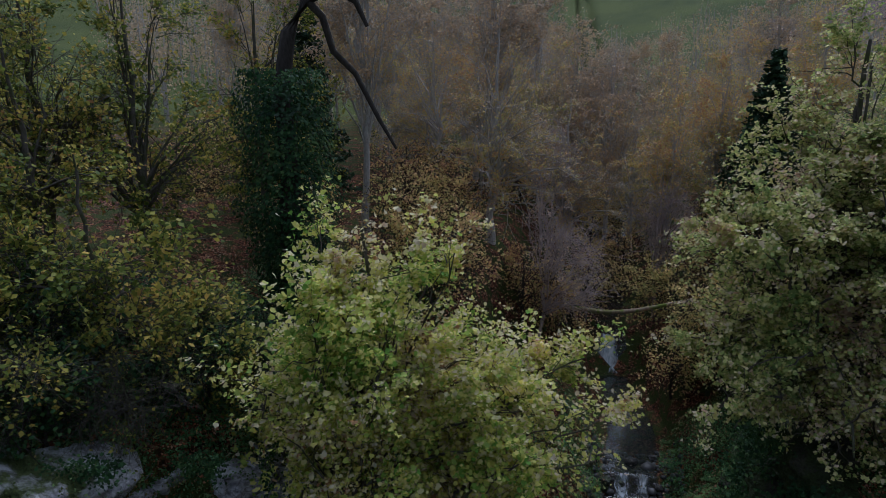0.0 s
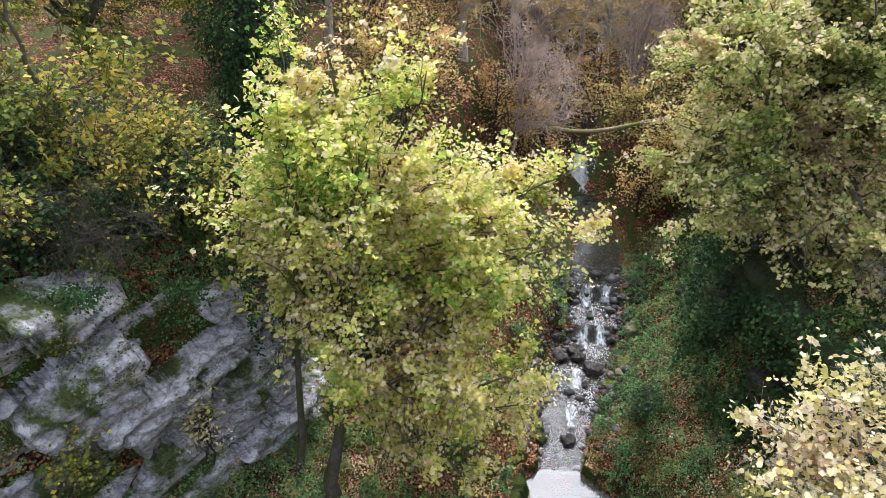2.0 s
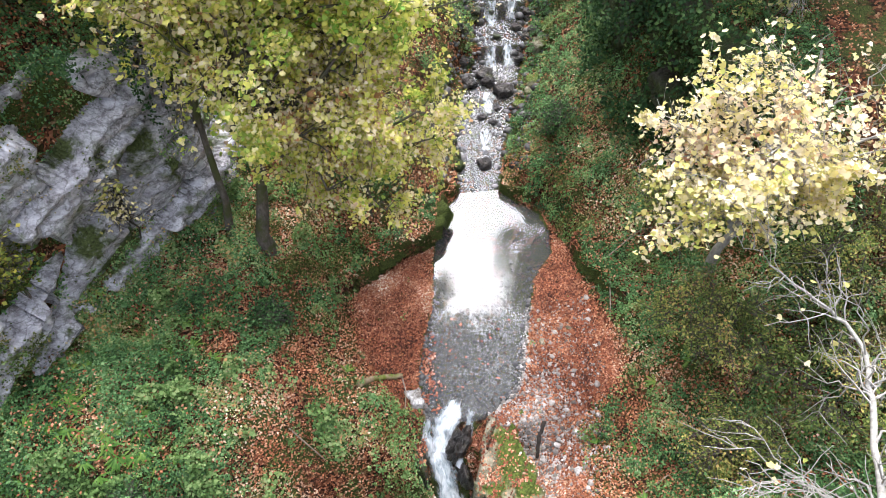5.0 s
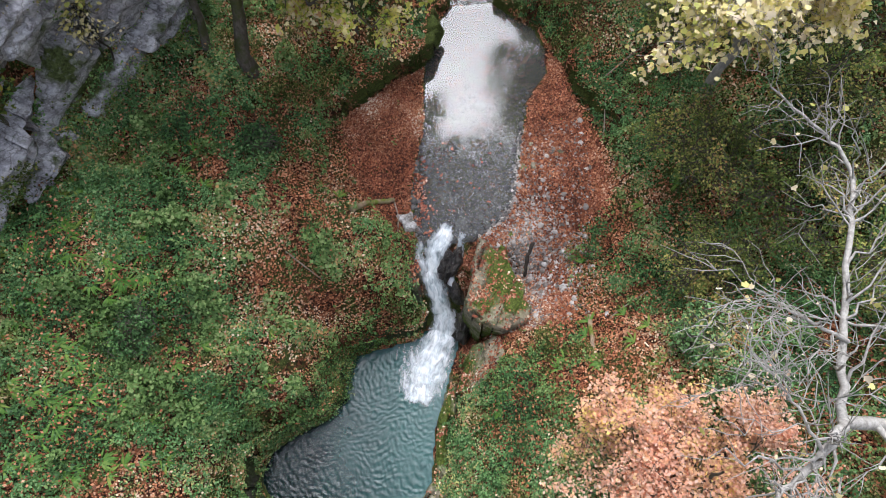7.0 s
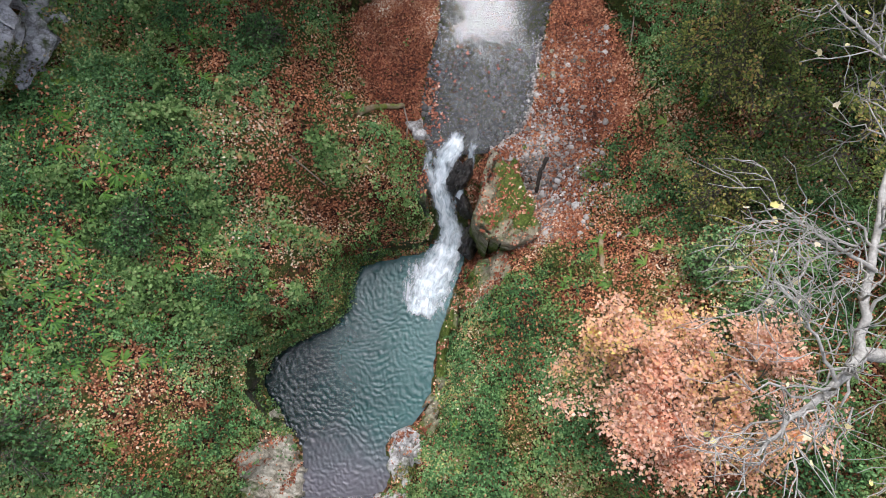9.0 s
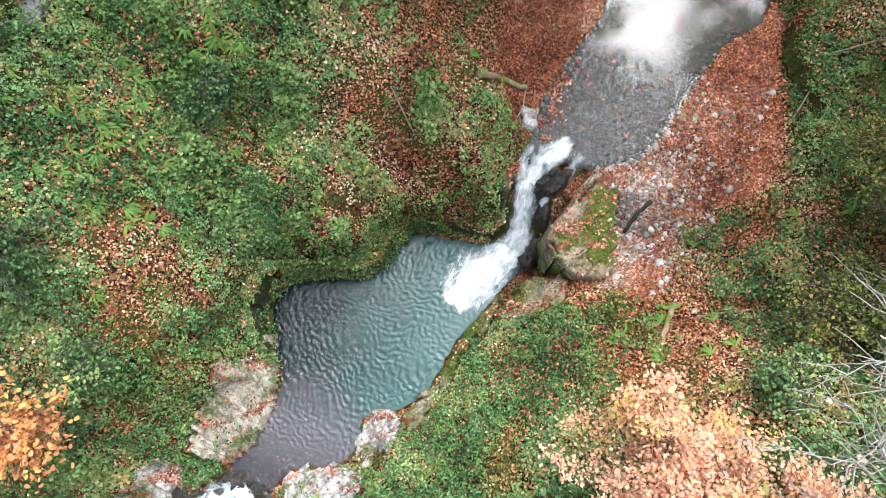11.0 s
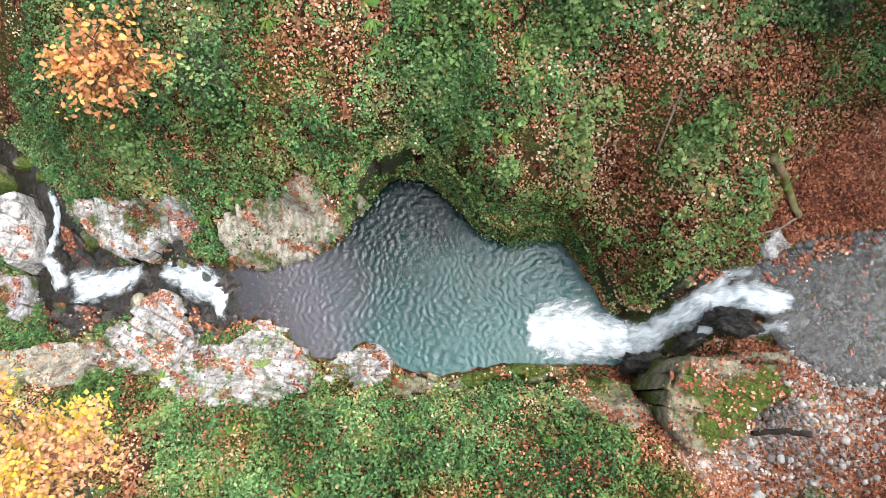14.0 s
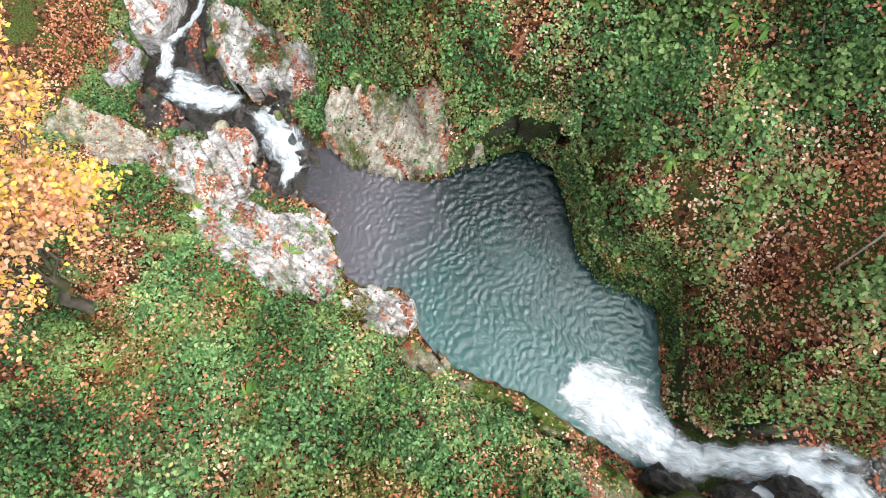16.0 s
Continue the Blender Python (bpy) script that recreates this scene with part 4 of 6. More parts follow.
# the great maple on the west bank, its crown hanging over the stream
tree("maple_tree", on_ground(-3.7, 3.7), (-3.0, 4.6, 18.5), [((-1.7, 4.8, 13.3), (3.2, 2.8, 5.2)), ((0.5, 5.2, 11.2), (2.4, 2.4, 3.4)), ((-3.5, 4.2, 16.2), (2.7, 2.4, 3.0)), ((-0.7, 3.7, 8.8), (2.2, 1.8, 2.4)), ((1.5, 5.0, 8.6), (1.6, 1.6, 2.0)), ((0.5, 3.8, 7.0), (1.8, 1.4, 1.4)), ((0.9, 5.8, 14.0), (2.2, 2.0, 2.6)), ((-1.3, 5.4, 16.3), (2.4, 2.0, 2.4))], 0.2, 88000, 0.11, "lobed", SYCAMORE, BARK, "tall maple with yellow-green autumn leaves over the stream", 101, 72, 7, 5, bow=0.5, drop=0.06)
tree("maple_tree", on_ground(-5.4, 5.2), (-5.0, 6.5, 16), [((-4.6, 6.5, 14), (2.4, 2.4, 3.0))], 0.15, 3500, 0.16, "lobed", SYCAMORE, BARK, "slender maple leaning by the limestone cliff", 102, 12, 6, 5)
# big tree above the east rock wall
tree("maple_tree", on_ground(10.2, 11.5), (10.5, 12, 23), [((9.6, 11.2, 16.0), (4.4, 3.6, 6.0)), ((12.5, 12.0, 19), (4.0, 3.5, 5.5)), ((8.2, 10.2, 12.6), (3.2, 2.6, 2.8)), ((10.6, 8.6, 12.4), (3.2, 2.4, 2.4)), ((10.4, 9.4, 18.0), (3.4, 2.4, 4.2)), ((13.5, 9.6, 17.0), (2.8, 2.2, 4.5))], 0.3, 95000, 0.115, "lobed", GREENER, BARK, "broad maple with olive and yellow leaves above the rock wall", 103, 90, 7, 5)
# pale yellow tree on the east bank
tree("maple_tree", on_ground(9.6, 1.5), (9.4, 1.6, 13.2), [((8.2, 1.2, 11.4), (2.4, 2.2, 1.7)), ((10.8, 1.4, 11.6), (2.3, 2.1, 1.7)), ((7.6, 0.2, 10.4), (1.9, 1.6, 1.2))], 0.16, 8500, 0.125, "lobed", PALE_YELLOW, PALE_BARK, "thinning maple with pale yellow leaves on the bank", 104, 30, 7, 4)


def limbed_tree(name, lines, leaves, leaf_size, leaf_mat, bark, label, seed, subs=5, twigs=5, reach=1.3, twig_len=0.7):
    """A tree drawn by its main limbs: each line is a list of (x, y, z, radius); smaller branches grow from them."""
    r = np.random.default_rng(seed)
    base = np.array(lines[0][0][:3])
    root = tagged(new(name), label, "tree")
    root.location = base
    V, F, count, tips = [], [], 0, []

    def add(points, radii, sides):
        nonlocal count
        v, f = tube(points, radii, sides, count)
        V.append(v), F.append(f)
        count += len(v)

    for k, line in enumerate(lines):
        a = np.array(line, float)
        t = np.linspace(0, len(a) - 1, 5 * len(a))
        q = np.stack([np.interp(t, np.arange(len(a)), a[:, i]) for i in range(4)], -1)
        ker = np.ones(5) / 5
        for i in range(4):
            q[2:-2, i] = np.convolve(q[:, i], ker, "valid")
        q[1:-1, :3] += r.normal(0, 0.02, (len(q) - 2, 3))
        add(q[:, :3], q[:, 3], 9)
        if k == 0:
            continue
        for _ in range(subs * len(a)):
            i = r.integers(2, len(q))
            way = q[min(i + 1, len(q) - 1), :3] - q[i - 1, :3]
            dd = way / (np.linalg.norm(way) + 1e-9) + r.normal(0, 0.8, 3)
            sub = curve(q[i, :3], q[i, :3] + dd / np.linalg.norm(dd) * reach * r.uniform(0.4, 1.1), 0.1, 0.06, 7, r)
            add(sub, np.linspace(min(0.45 * q[i, 3], 0.035), 0.008, 7), 5)
            for _ in range(twigs):
                p0 = sub[r.integers(2, 7)]
                dd = (sub[6] - sub[3]) / (np.linalg.norm(sub[6] - sub[3]) + 1e-9) + r.normal(0, 0.7, 3)
                tw = curve(p0, p0 + dd / np.linalg.norm(dd) * twig_len * r.uniform(0.4, 1.2), 0.02, 0.03, 4, r)
                add(tw, np.linspace(0.011, 0.005, 4), 3)
                tips.append(tw)
    part("trunk", fast_mesh("trunk", np.concatenate(V) - base, np.concatenate(F), bark, True), root)
    if leaves:
        tips = np.array(tips)
        pos = tips[r.integers(0, len(tips), leaves), r.integers(1, 4, leaves)] + r.normal(0, 0.06, (leaves, 3))
        part("crown", leaf_cloud("crown", pos - base, np.tile(np.array([0, 0, 0.7]), (leaves, 1)), leaf_size, "lobed", leaf_mat, r), root)
    return root


# bare pale tree leaning out over the bank
limbed_tree("bare_tree", [
    [(*on_ground(12.2, -8.8)[:2], on_ground(12.2, -8.8)[2] - 0.4, 0.26), (11.0, -8.7, 7.4, 0.158), (9.3, -8.4, 9.2, 0.137), (7.6, -8.2, 10.1, 0.115)],
    [(7.6, -8.2, 10.1, 0.101), (6.9, -8.7, 10.4, 0.072), (6.0, -9.1, 10.7, 0.043), (5.3, -9.6, 10.8, 0.022)],
    [(7.6, -8.2, 10.1, 0.086), (8.0, -6.6, 10.3, 0.065), (8.9, -4.7, 10.2, 0.054), (9.4, -3.5, 10.1, 0.043), (8.9, -2.6, 10.2, 0.032), (8.1, -1.7, 10.4, 0.018)],
    [(8.0, -6.9, 10.3, 0.043), (7.2, -6.6, 10.8, 0.029), (6.3, -6.0, 11.0, 0.014)],
    [(9.3, -8.4, 9.2, 0.072), (9.6, -7.0, 9.8, 0.043), (10.2, -5.4, 10.2, 0.022)],
    [(8.4, -8.3, 9.7, 0.065), (8.5, -9.4, 10.2, 0.036), (8.2, -10.6, 10.6, 0.018)],
    [(6.9, -8.7, 10.4, 0.036), (6.5, -7.8, 10.8, 0.022), (5.9, -7.0, 11.0, 0.011)],
], 70, 0.11, PALE_YELLOW, PALE_BARK, "nearly leafless tree with pale branching limbs", 105, 6, 5, 1.45, 0.75)
# copper beeches
tree("beech_tree", on_ground(6.2, -9.3), (5.6, -8.8, 9.5), [((4.9, -8.5, 7.4), (2.1, 1.7, 1.4)), ((6.2, -9.0, 7.8), (1.9, 1.9, 1.4))], 0.12, 34000, 0.078, "kite", ORANGE, BARK, "young beech with copper and yellow leaves", 106, 24, 7, 5, twig_len=0.6)
tree("beech_tree", on_ground(0.6, -15.6), (-0.4, -15.2, 8.5), [((-1.1, -15.3, 6.4), (1.6, 1.3, 1.4)), ((0.6, -15.7, 6.8), (1.7, 1.3, 1.4))], 0.12, 36000, 0.085, "kite", GOLD_PINK, BARK, "young beech with yellow and orange leaves by the stream", 107, 24, 7, 5, twig_len=0.6)
tree("beech_tree", on_ground(-8.0, -12.4), (-6.8, -11.9, 6.9), [((-6.75, -11.8, 6.0), (0.95, 0.95, 0.6))], 0.07, 2000, 0.11, "oval", DEEP_ORANGE, BARK, "small beech with deep orange leaves on the bank", 108, 10, 5, 4, twig_len=0.45)

# ---- rocks ----


def rock_mesh(radii, seed, boxy=0.55, rough=0.22, beds=0.0, material=None, rings=16, sides=24):
    """A broken boulder: a rounded block, knocked about, with bedding steps."""
    r = np.random.default_rng(seed)
    th = np.linspace(-np.pi / 2, np.pi / 2, rings)
    ph = np.arange(sides) * 2 * np.pi / sides
    TH, PH = np.meshgrid(th, ph, indexing="ij")

    def sp(v):
        return np.sign(v) * np.abs(v) ** boxy

    X, Y, Z = sp(np.cos(TH)) * sp(np.cos(PH)), sp(np.cos(TH)) * sp(np.sin(PH)), sp(np.sin(TH))
    k = 1 + rough * 2.6 * (fbm(X * 1.7 + Z + seed, Y * 1.7 - 0.6 * Z, 1.0, 3, seed) - 0.5) + 1.8 * rough * (fbm(X * 4 + 2 * Z, Y * 4 + seed, 1.0, 4, seed + 3) - 0.5) - 0.9 * rough * np.abs(2 * vnoise(X * 2.3 - Z, Y * 2.3 + Z + seed, 1.0, seed + 6) - 1)
    if beds:
        lay = np.floor((Z * radii[2] + 0.25 * X * radii[0]) / 0.22)
        k = k + beds * (vnoise(lay * 3.1, lay * 0 + seed, 1.0, seed) - 0.5)
    P = np.stack([X * k * radii[0], Y * k * radii[1], Z * k * radii[2]], -1)
    P[0], P[-1] = P[0].mean(0), P[-1].mean(0)
    g = np.arange(rings * sides).reshape(rings, sides)
    g2 = np.roll(g, -1, 1)
    q = np.stack([g[:-1], g2[:-1], g2[1:], g[1:]], -1).reshape(-1, 4)
    return fast_mesh("rock", P.reshape(-1, 3), q, material)


def rock(x, y, z, radii, turn, seed, material, label, boxy=0.5, rough=0.22, beds=0.0, tilt=0.0, group=""):
    big = max(radii) > 0.5
    ob = new("rock", rock_mesh(radii, seed, boxy, rough, beds, material, 26 if big else 14, 44 if big else 18))
    ob.matrix_world = pose(x, y, z, tilt, 0, turn)
    return tagged(ob, label, "rock", group)


SHELVES = []


def shelf(outline, z, dip, face, material, label, seed, block=(0.55, 0.24), strike=0.0, fade=0.1, relief=0.1):
    """A ledge of bedded bedrock over a plan outline: z at its middle, dip as rise per metre (x, y), cracked into blocks."""
    o = np.array(outline, float)
    o2 = np.vstack([o, o[:1]])
    lo, hi = o.min(0) - 0.1, o.max(0) + 0.1
    step = 0.026 if material == PALE_ROCK else 0.04
    xs, ys = np.arange(lo[0], hi[0], step), np.arange(lo[1], hi[1], step)
    X, Y = np.meshgrid(xs, ys)
    inside = np.zeros(X.shape, bool)
    for a in range(len(o)):
        (x0, y0), (x1, y1) = o2[a], o2[a + 1]
        if y0 != y1:
            inside ^= ((y0 > Y) != (y1 > Y)) & (X < (x1 - x0) * (Y - y0) / (y1 - y0) + x0)
    d = line_distance(X, Y, o2[:, 0], o2[:, 1])[0]
    mid = o.mean(0)
    c, s = np.cos(np.radians(strike)), np.sin(np.radians(strike))
    U, V = c * (X - mid[0]) + s * (Y - mid[1]), -s * (X - mid[0]) + c * (Y - mid[1])
    U, V = U + 0.22 * (fbm(X, Y, 0.8, 2, seed + 1) - 0.5), V + 0.2 * (fbm(X, Y, 0.9, 2, seed + 2) - 0.5)
    row = np.floor(V / block[1])
    shift = 0.5 * vnoise(row * 7.1, row * 0, 1.0, seed + 3) + 0.37 * row
    col = np.floor(U / block[0] + shift)
    tone = vnoise(col * 4.7, row * 3.3, 1.0, seed + 4) - 0.5
    tilt = vnoise(col * 6.1, row * 2.9, 1.0, seed + 5) - 0.5
    fu, fv = (U / block[0] + shift) % 1.0, (V / block[1]) % 1.0
    crack = np.minimum(np.minimum(fu, 1 - fu) * block[0], np.minimum(fv, 1 - fv) * block[1])
    # blocks at the rim stand out or have broken away
    d = np.where(inside, d, -d) + 0.3 * tone + 0.1 * (fbm(X, Y, 0.4, 3, seed) - 0.5)
    Z = z + dip[0] * (X - mid[0]) + dip[1] * (Y - mid[1]) + 2.2 * relief * tone + relief * tilt * (fu + fv - 1) - 0.13 * np.exp(-crack / 0.022) + 0.09 * (fbm(X, Y, 0.5, 4, seed + 6) - 0.5)
    if material in (PALE_ROCK, MOSSY_ROCK, TAN_ROCK, LIMESTONE):
        # the ledge runs up into the bank
        Z = np.maximum(Z, height(X, Y) + 0.13 + 2.0 * relief * tone - 0.1 * np.exp(-crack / 0.022))
    Z = Z - face * (1 - soft(d / fade))
    keep = d > -0.02
    index = -np.ones(X.shape, int)
    index[keep] = np.arange(keep.sum())
    q = np.stack([index[:-1, :-1], index[:-1, 1:], index[1:, 1:], index[1:, :-1]], -1).reshape(-1, 4)
    q = q[(q >= 0).all(1)]
    ob = new("rock_ledge", fast_mesh("rock_ledge", np.stack([X[keep], Y[keep], Z[keep]], -1), q, material))
    SHELVES.append((xs, ys, np.where(keep & (d > 0.1), Z, -99.0), material not in (MOSS_BANK, DARK_MOSS)))
    return tagged(ob, label, "rock ledge", kind="structure")


def top_height(x, y, bare_only=False):
    """Ground or the ledge that covers it."""
    z = height(x, y)
    for xs, ys, Z, bare in SHELVES:
        if bare_only and not bare:
            continue
        i = np.clip(np.round((x - xs[0]) / (xs[1] - xs[0])).astype(int), 0, len(xs) - 1)
        j = np.clip(np.round((y - ys[0]) / (ys[1] - ys[0])).astype(int), 0, len(ys) - 1)
        ok = (x > xs[0]) & (x < xs[-1]) & (y > ys[0]) & (y < ys[-1])
        z = np.where(ok, np.maximum(z, Z[j, i]), z)
    return z


PALE = "pale bedded limestone ledge strewn with fallen leaves"
shelf([(-2.5, -13.2), (-2.72, -12.3), (-2.45, -11.75), (-1.75, -11.5), (-1.15, -11.2), (-0.55, -11.4), (-0.3, -12.2), (-0.8, -13.4), (-1.4, -14.6), (-2.1, -15.2), (-2.9, -14.6), (-3.05, -14.2)], 0.15, (0.28, 0.12), 0.9, PALE_ROCK, PALE, 1, (0.34, 0.17), strike=62, relief=0.05)
shelf([(-4.75, -14.75), (-4.2, -14.2), (-3.45, -14.05), (-2.9, -13.9), (-2.2, -14.9), (-2.7, -16.2), (-3.4, -17.1), (-3.95, -16.9), (-4.15, -16.0), (-4.45, -15.5)], -0.45, (0.35, 0.1), 0.7, PALE_ROCK, "smooth pale limestone knob beside the chute", 50, (0.45, 0.26), strike=40, relief=0.05)
shelf([(-3.2, -13.4), (-2.75, -13.35), (-3.0, -14.0), (-3.6, -14.1), (-4.2, -14.2), (-4.6, -14.6), (-4.6, -14.3), (-3.9, -13.85)], -0.5, (0.3, 0.2), 0.5, WET_ROCK, "wet dark rock beside the chute", 51, (0.5, 0.3), 40)
shelf([(-5.65, -14.2), (-5.3, -12.9), (-4.5, -12.65), (-4.3, -12.9), (-4.6, -13.3), (-5.2, -13.9), (-5.4, -14.6)], -0.3, (-0.2, 0.15), 0.7, WET_ROCK, "wet dark rock step in the cascade", 52, (0.6, 0.4), 40)
shelf([(-7.2, -16.5), (-6.4, -16.3), (-5.7, -15.6), (-5.55, -16.3), (-5.9, -17.1), (-6.6, -17.2), (-7.6, -17.0)], -1.15, (-0.15, 0.25), 0.9, WET_ROCK, "wet dark rock rib above the lowest chute", 53, (0.6, 0.4), 10)
shelf([(-5.2, -16.8), (-4.5, -16.3), (-4.1, -16.6), (-4.4, -17.6), (-5.2, -18.2), (-5.7, -17.9)], -1.15, (0.3, 0.1), 0.9, WET_ROCK, "wet brown rock below the cascade", 57, (0.5, 0.3), 50)
shelf([(0.7, -3.7), (0.7, -2.4), (0.7, -1.25), (1.4, -1.1), (2.3, -1.4), (2.0, -2.2), (1.9, -3.7)], 1.2, (0.1, 1.0), 0.25, WET_ROCK, "black wet rock face under the waterfall", 54, (0.5, 0.3), 0, fade=0.1)
shelf([(-1.25, -10.05), (-0.95, -9.6), (-0.45, -9.4), (0.0, -9.6), (-0.1, -10.4), (-0.6, -11.2), (-1.05, -11.1)], 0.3, (0.35, 0.1), 0.8, PALE_ROCK, "pale limestone knob at the pool's edge", 5, (0.4, 0.2), 70)
shelf([(-0.4, -9.35), (0.1, -8.7), (0.45, -8.4), (0.75, -8.8), (0.5, -9.4), (0.1, -9.8)], 0.3, (0.3, 0.1), 0.7, MOSSY_ROCK, "ochre limestone blocks at the pool's edge", 6, (0.35, 0.3), 40)
shelf([(-7.15, -16.1), (-6.45, -15.9), (-5.85, -15.5), (-5.5, -15.1), (-5.45, -14.6), (-5.65, -14.1), (-5.4, -13.7), (-5.35, -12.8), (-6.2, -12.55), (-6.9, -14.2), (-7.5, -15.7)], 0.2, (-0.45, 0.1), 1.4, PALE_ROCK, "pale leaf-strewn rock slab above the cascade", 8, (0.6, 0.3), -20, relief=0.05)
shelf([(-5.4, -12.4), (-4.5, -12.6), (-3.95, -12.2), (-3.75, -11.4), (-3.6, -10.4), (-3.9, -9.7), (-4.2, -9.2), (-4.55, -8.6), (-5.2, -9.8), (-5.4, -11.2)], 0.75, (-0.75, 0.15), 1.1, TAN_ROCK, "cracked bedded limestone shelf beside the outlet", 9, (0.45, 0.15), -24, relief=0.07)
# mossy ledges over the pool, their undercut's shade put into the dark colour
shelf([(-4.2, -9.3), (-4.6, -8.7), (-5.0, -8.0), (-5.0, -7.2), (-4.75, -6.85), (-5.1, -6.5), (-5.5, -7.4), (-5.3, -8.6), (-4.7, -9.5)], 1.5, (-0.6, 0.05), 1.9, DARK_MOSS, "mossy undercut rock over the pool, shade in its dark colour", 10, (0.6, 0.3), -10, fade=0.12)
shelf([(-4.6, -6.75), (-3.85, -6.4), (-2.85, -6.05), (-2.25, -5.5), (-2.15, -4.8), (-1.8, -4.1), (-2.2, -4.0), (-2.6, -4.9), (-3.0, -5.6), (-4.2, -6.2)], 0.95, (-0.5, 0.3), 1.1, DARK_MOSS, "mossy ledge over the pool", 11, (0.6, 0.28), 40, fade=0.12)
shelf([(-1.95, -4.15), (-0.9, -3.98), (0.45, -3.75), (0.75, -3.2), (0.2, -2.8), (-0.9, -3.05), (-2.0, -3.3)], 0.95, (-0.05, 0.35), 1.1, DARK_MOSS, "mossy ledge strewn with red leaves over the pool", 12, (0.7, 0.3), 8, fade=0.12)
shelf([(0.75, -3.3), (0.85, -2.5), (0.8, -1.7), (0.75, -1.0), (0.1, -0.8), (-0.15, -1.8), (0.0, -2.9)], 2.75, (-0.2, 0.3), 2.6, WET_ROCK, "wet black rock wall beside the waterfall", 13, (0.5, 0.3), 80, fade=0.35)
shelf([(1.95, -3.6), (1.9, -3.15), (2.25, -2.3), (2.58, -1.5), (2.97, -1.5), (3.4, -1.95), (3.6, -2.6), (3.85, -3.2), (4.0, -3.9), (3.7, -4.3), (2.95, -4.45), (2.4, -4.2)], 2.85, (0.1, 0.12), 2.3, MOSSY_ROCK, "tan mossy rock outcrop beside the waterfall", 14, (1.1, 0.42), 62, fade=0.12, relief=0.07)
shelf([(1.42, -5.24), (1.7, -4.75), (1.94, -4.4), (2.35, -4.35), (2.66, -4.2), (2.95, -4.6), (3.0, -5.0), (2.3, -5.8), (1.6, -6.1), (1.1, -5.9)], 1.45, (0.5, 0.15), 1.6, MOSSY_ROCK, "tan mossy rock shelf at the pool's edge", 15, (0.8, 0.34), 50, fade=0.14, relief=0.07)
shelf([(0.35, -8.4), (0.45, -7.6), (0.65, -6.8), (1.05, -5.8), (1.5, -5.6), (1.3, -6.6), (1.0, -7.6), (0.8, -8.5)], 0.5, (0.7, 0.1), 0.8, MOSSY_ROCK, "narrow mossy rock rim along the pool", 16, (0.5, 0.25), 75, fade=0.15)
shelf([(-4.9, -19.9), (-4.6, -18.4), (-4.4, -17.6), (-4.0, -16.8), (-3.0, -16.2), (-2.6, -16.9), (-3.2, -18.4), (-3.6, -20)], -1.2, (0.3, 0.1), 1.2, TAN_ROCK, "leaf-strewn limestone blocks by the lower cascade", 17, (0.7, 0.4), 75)
shelf([(-9.3, -17.9), (-8.2, -17.8), (-7.6, -17.85), (-6.9, -18.1), (-7.0, -18.7), (-8.0, -19.3), (-9.2, -19.2)], -1.2, (-0.1, -0.25), 1.2, PALE_ROCK, "grey angular limestone block beside the cascade", 18, (0.6, 0.4), 60, relief=0.1)
shelf([(-6.9, -18.5), (-6.0, -18.7), (-5.6, -19.2), (-6.6, -20.0), (-7.6, -19.7)], -1.8, (0.3, 0.3), 0.8, LIMESTONE, "grey tilted limestone slab beside the cascade", 55, (0.7, 0.5), 30, relief=0.15)
shelf([(-10.8, -18.7), (-9.8, -18.5), (-9.6, -19.6), (-10.2, -20.6), (-11.2, -20.0)], -1.6, (-0.2, -0.2), 1.0, MOSSY_ROCK, "mossy limestone block beside the cascade", 56, (0.7, 0.5), 10, relief=0.2)
shelf([(2.7, 7.2), (2.75, 8.2), (2.6, 9.2), (2.0, 9.2), (1.9, 8.0), (2.0, 7.1)], 3.5, (-0.2, 0.1), 0.6, MOSS_BANK, "dark bedded ledge at the upper pool's inlet", 19, (0.5, 0.2), 20)
shelf([(4.2, 7.3), (4.8, 6.7), (5.5, 6.3), (5.9, 6.9), (5.3, 7.8), (4.7, 8.6), (4.4, 8.2)], 3.6, (0.2, 0.1), 0.7, MOSS_BANK, "dark undercut bank at the upper pool's inlet", 20, (0.5, 0.25), -20)

shelf([(2.39, 6.0), (1.85, 5.0), (0.4, 4.0), (-0.6, 3.45), (-1.5, 2.75), (-2.15, 1.8), (-2.6, 0.7), (-3.2, 1.0), (-2.9, 2.2), (-2.2, 3.4), (-1.2, 4.3), (0.0, 5.0), (1.2, 5.9), (2.0, 6.6)], 4.35, (-0.3, 0.25), 0.5, MOSS_BANK, "overhanging mossy edge of the bank above the leafy bar", 58, (0.8, 0.4), 30, fade=0.2)
shelf([(5.9, 4.3), (6.65, 2.6), (7.15, 1.2), (7.3, -0.3), (8.0, -0.2), (7.9, 1.4), (7.4, 2.9), (6.6, 4.6)], 4.15, (0.35, 0.1), 0.5, MOSS_BANK, "undercut mossy bank behind the gravel bar", 59, (0.8, 0.4), -60, fade=0.2)

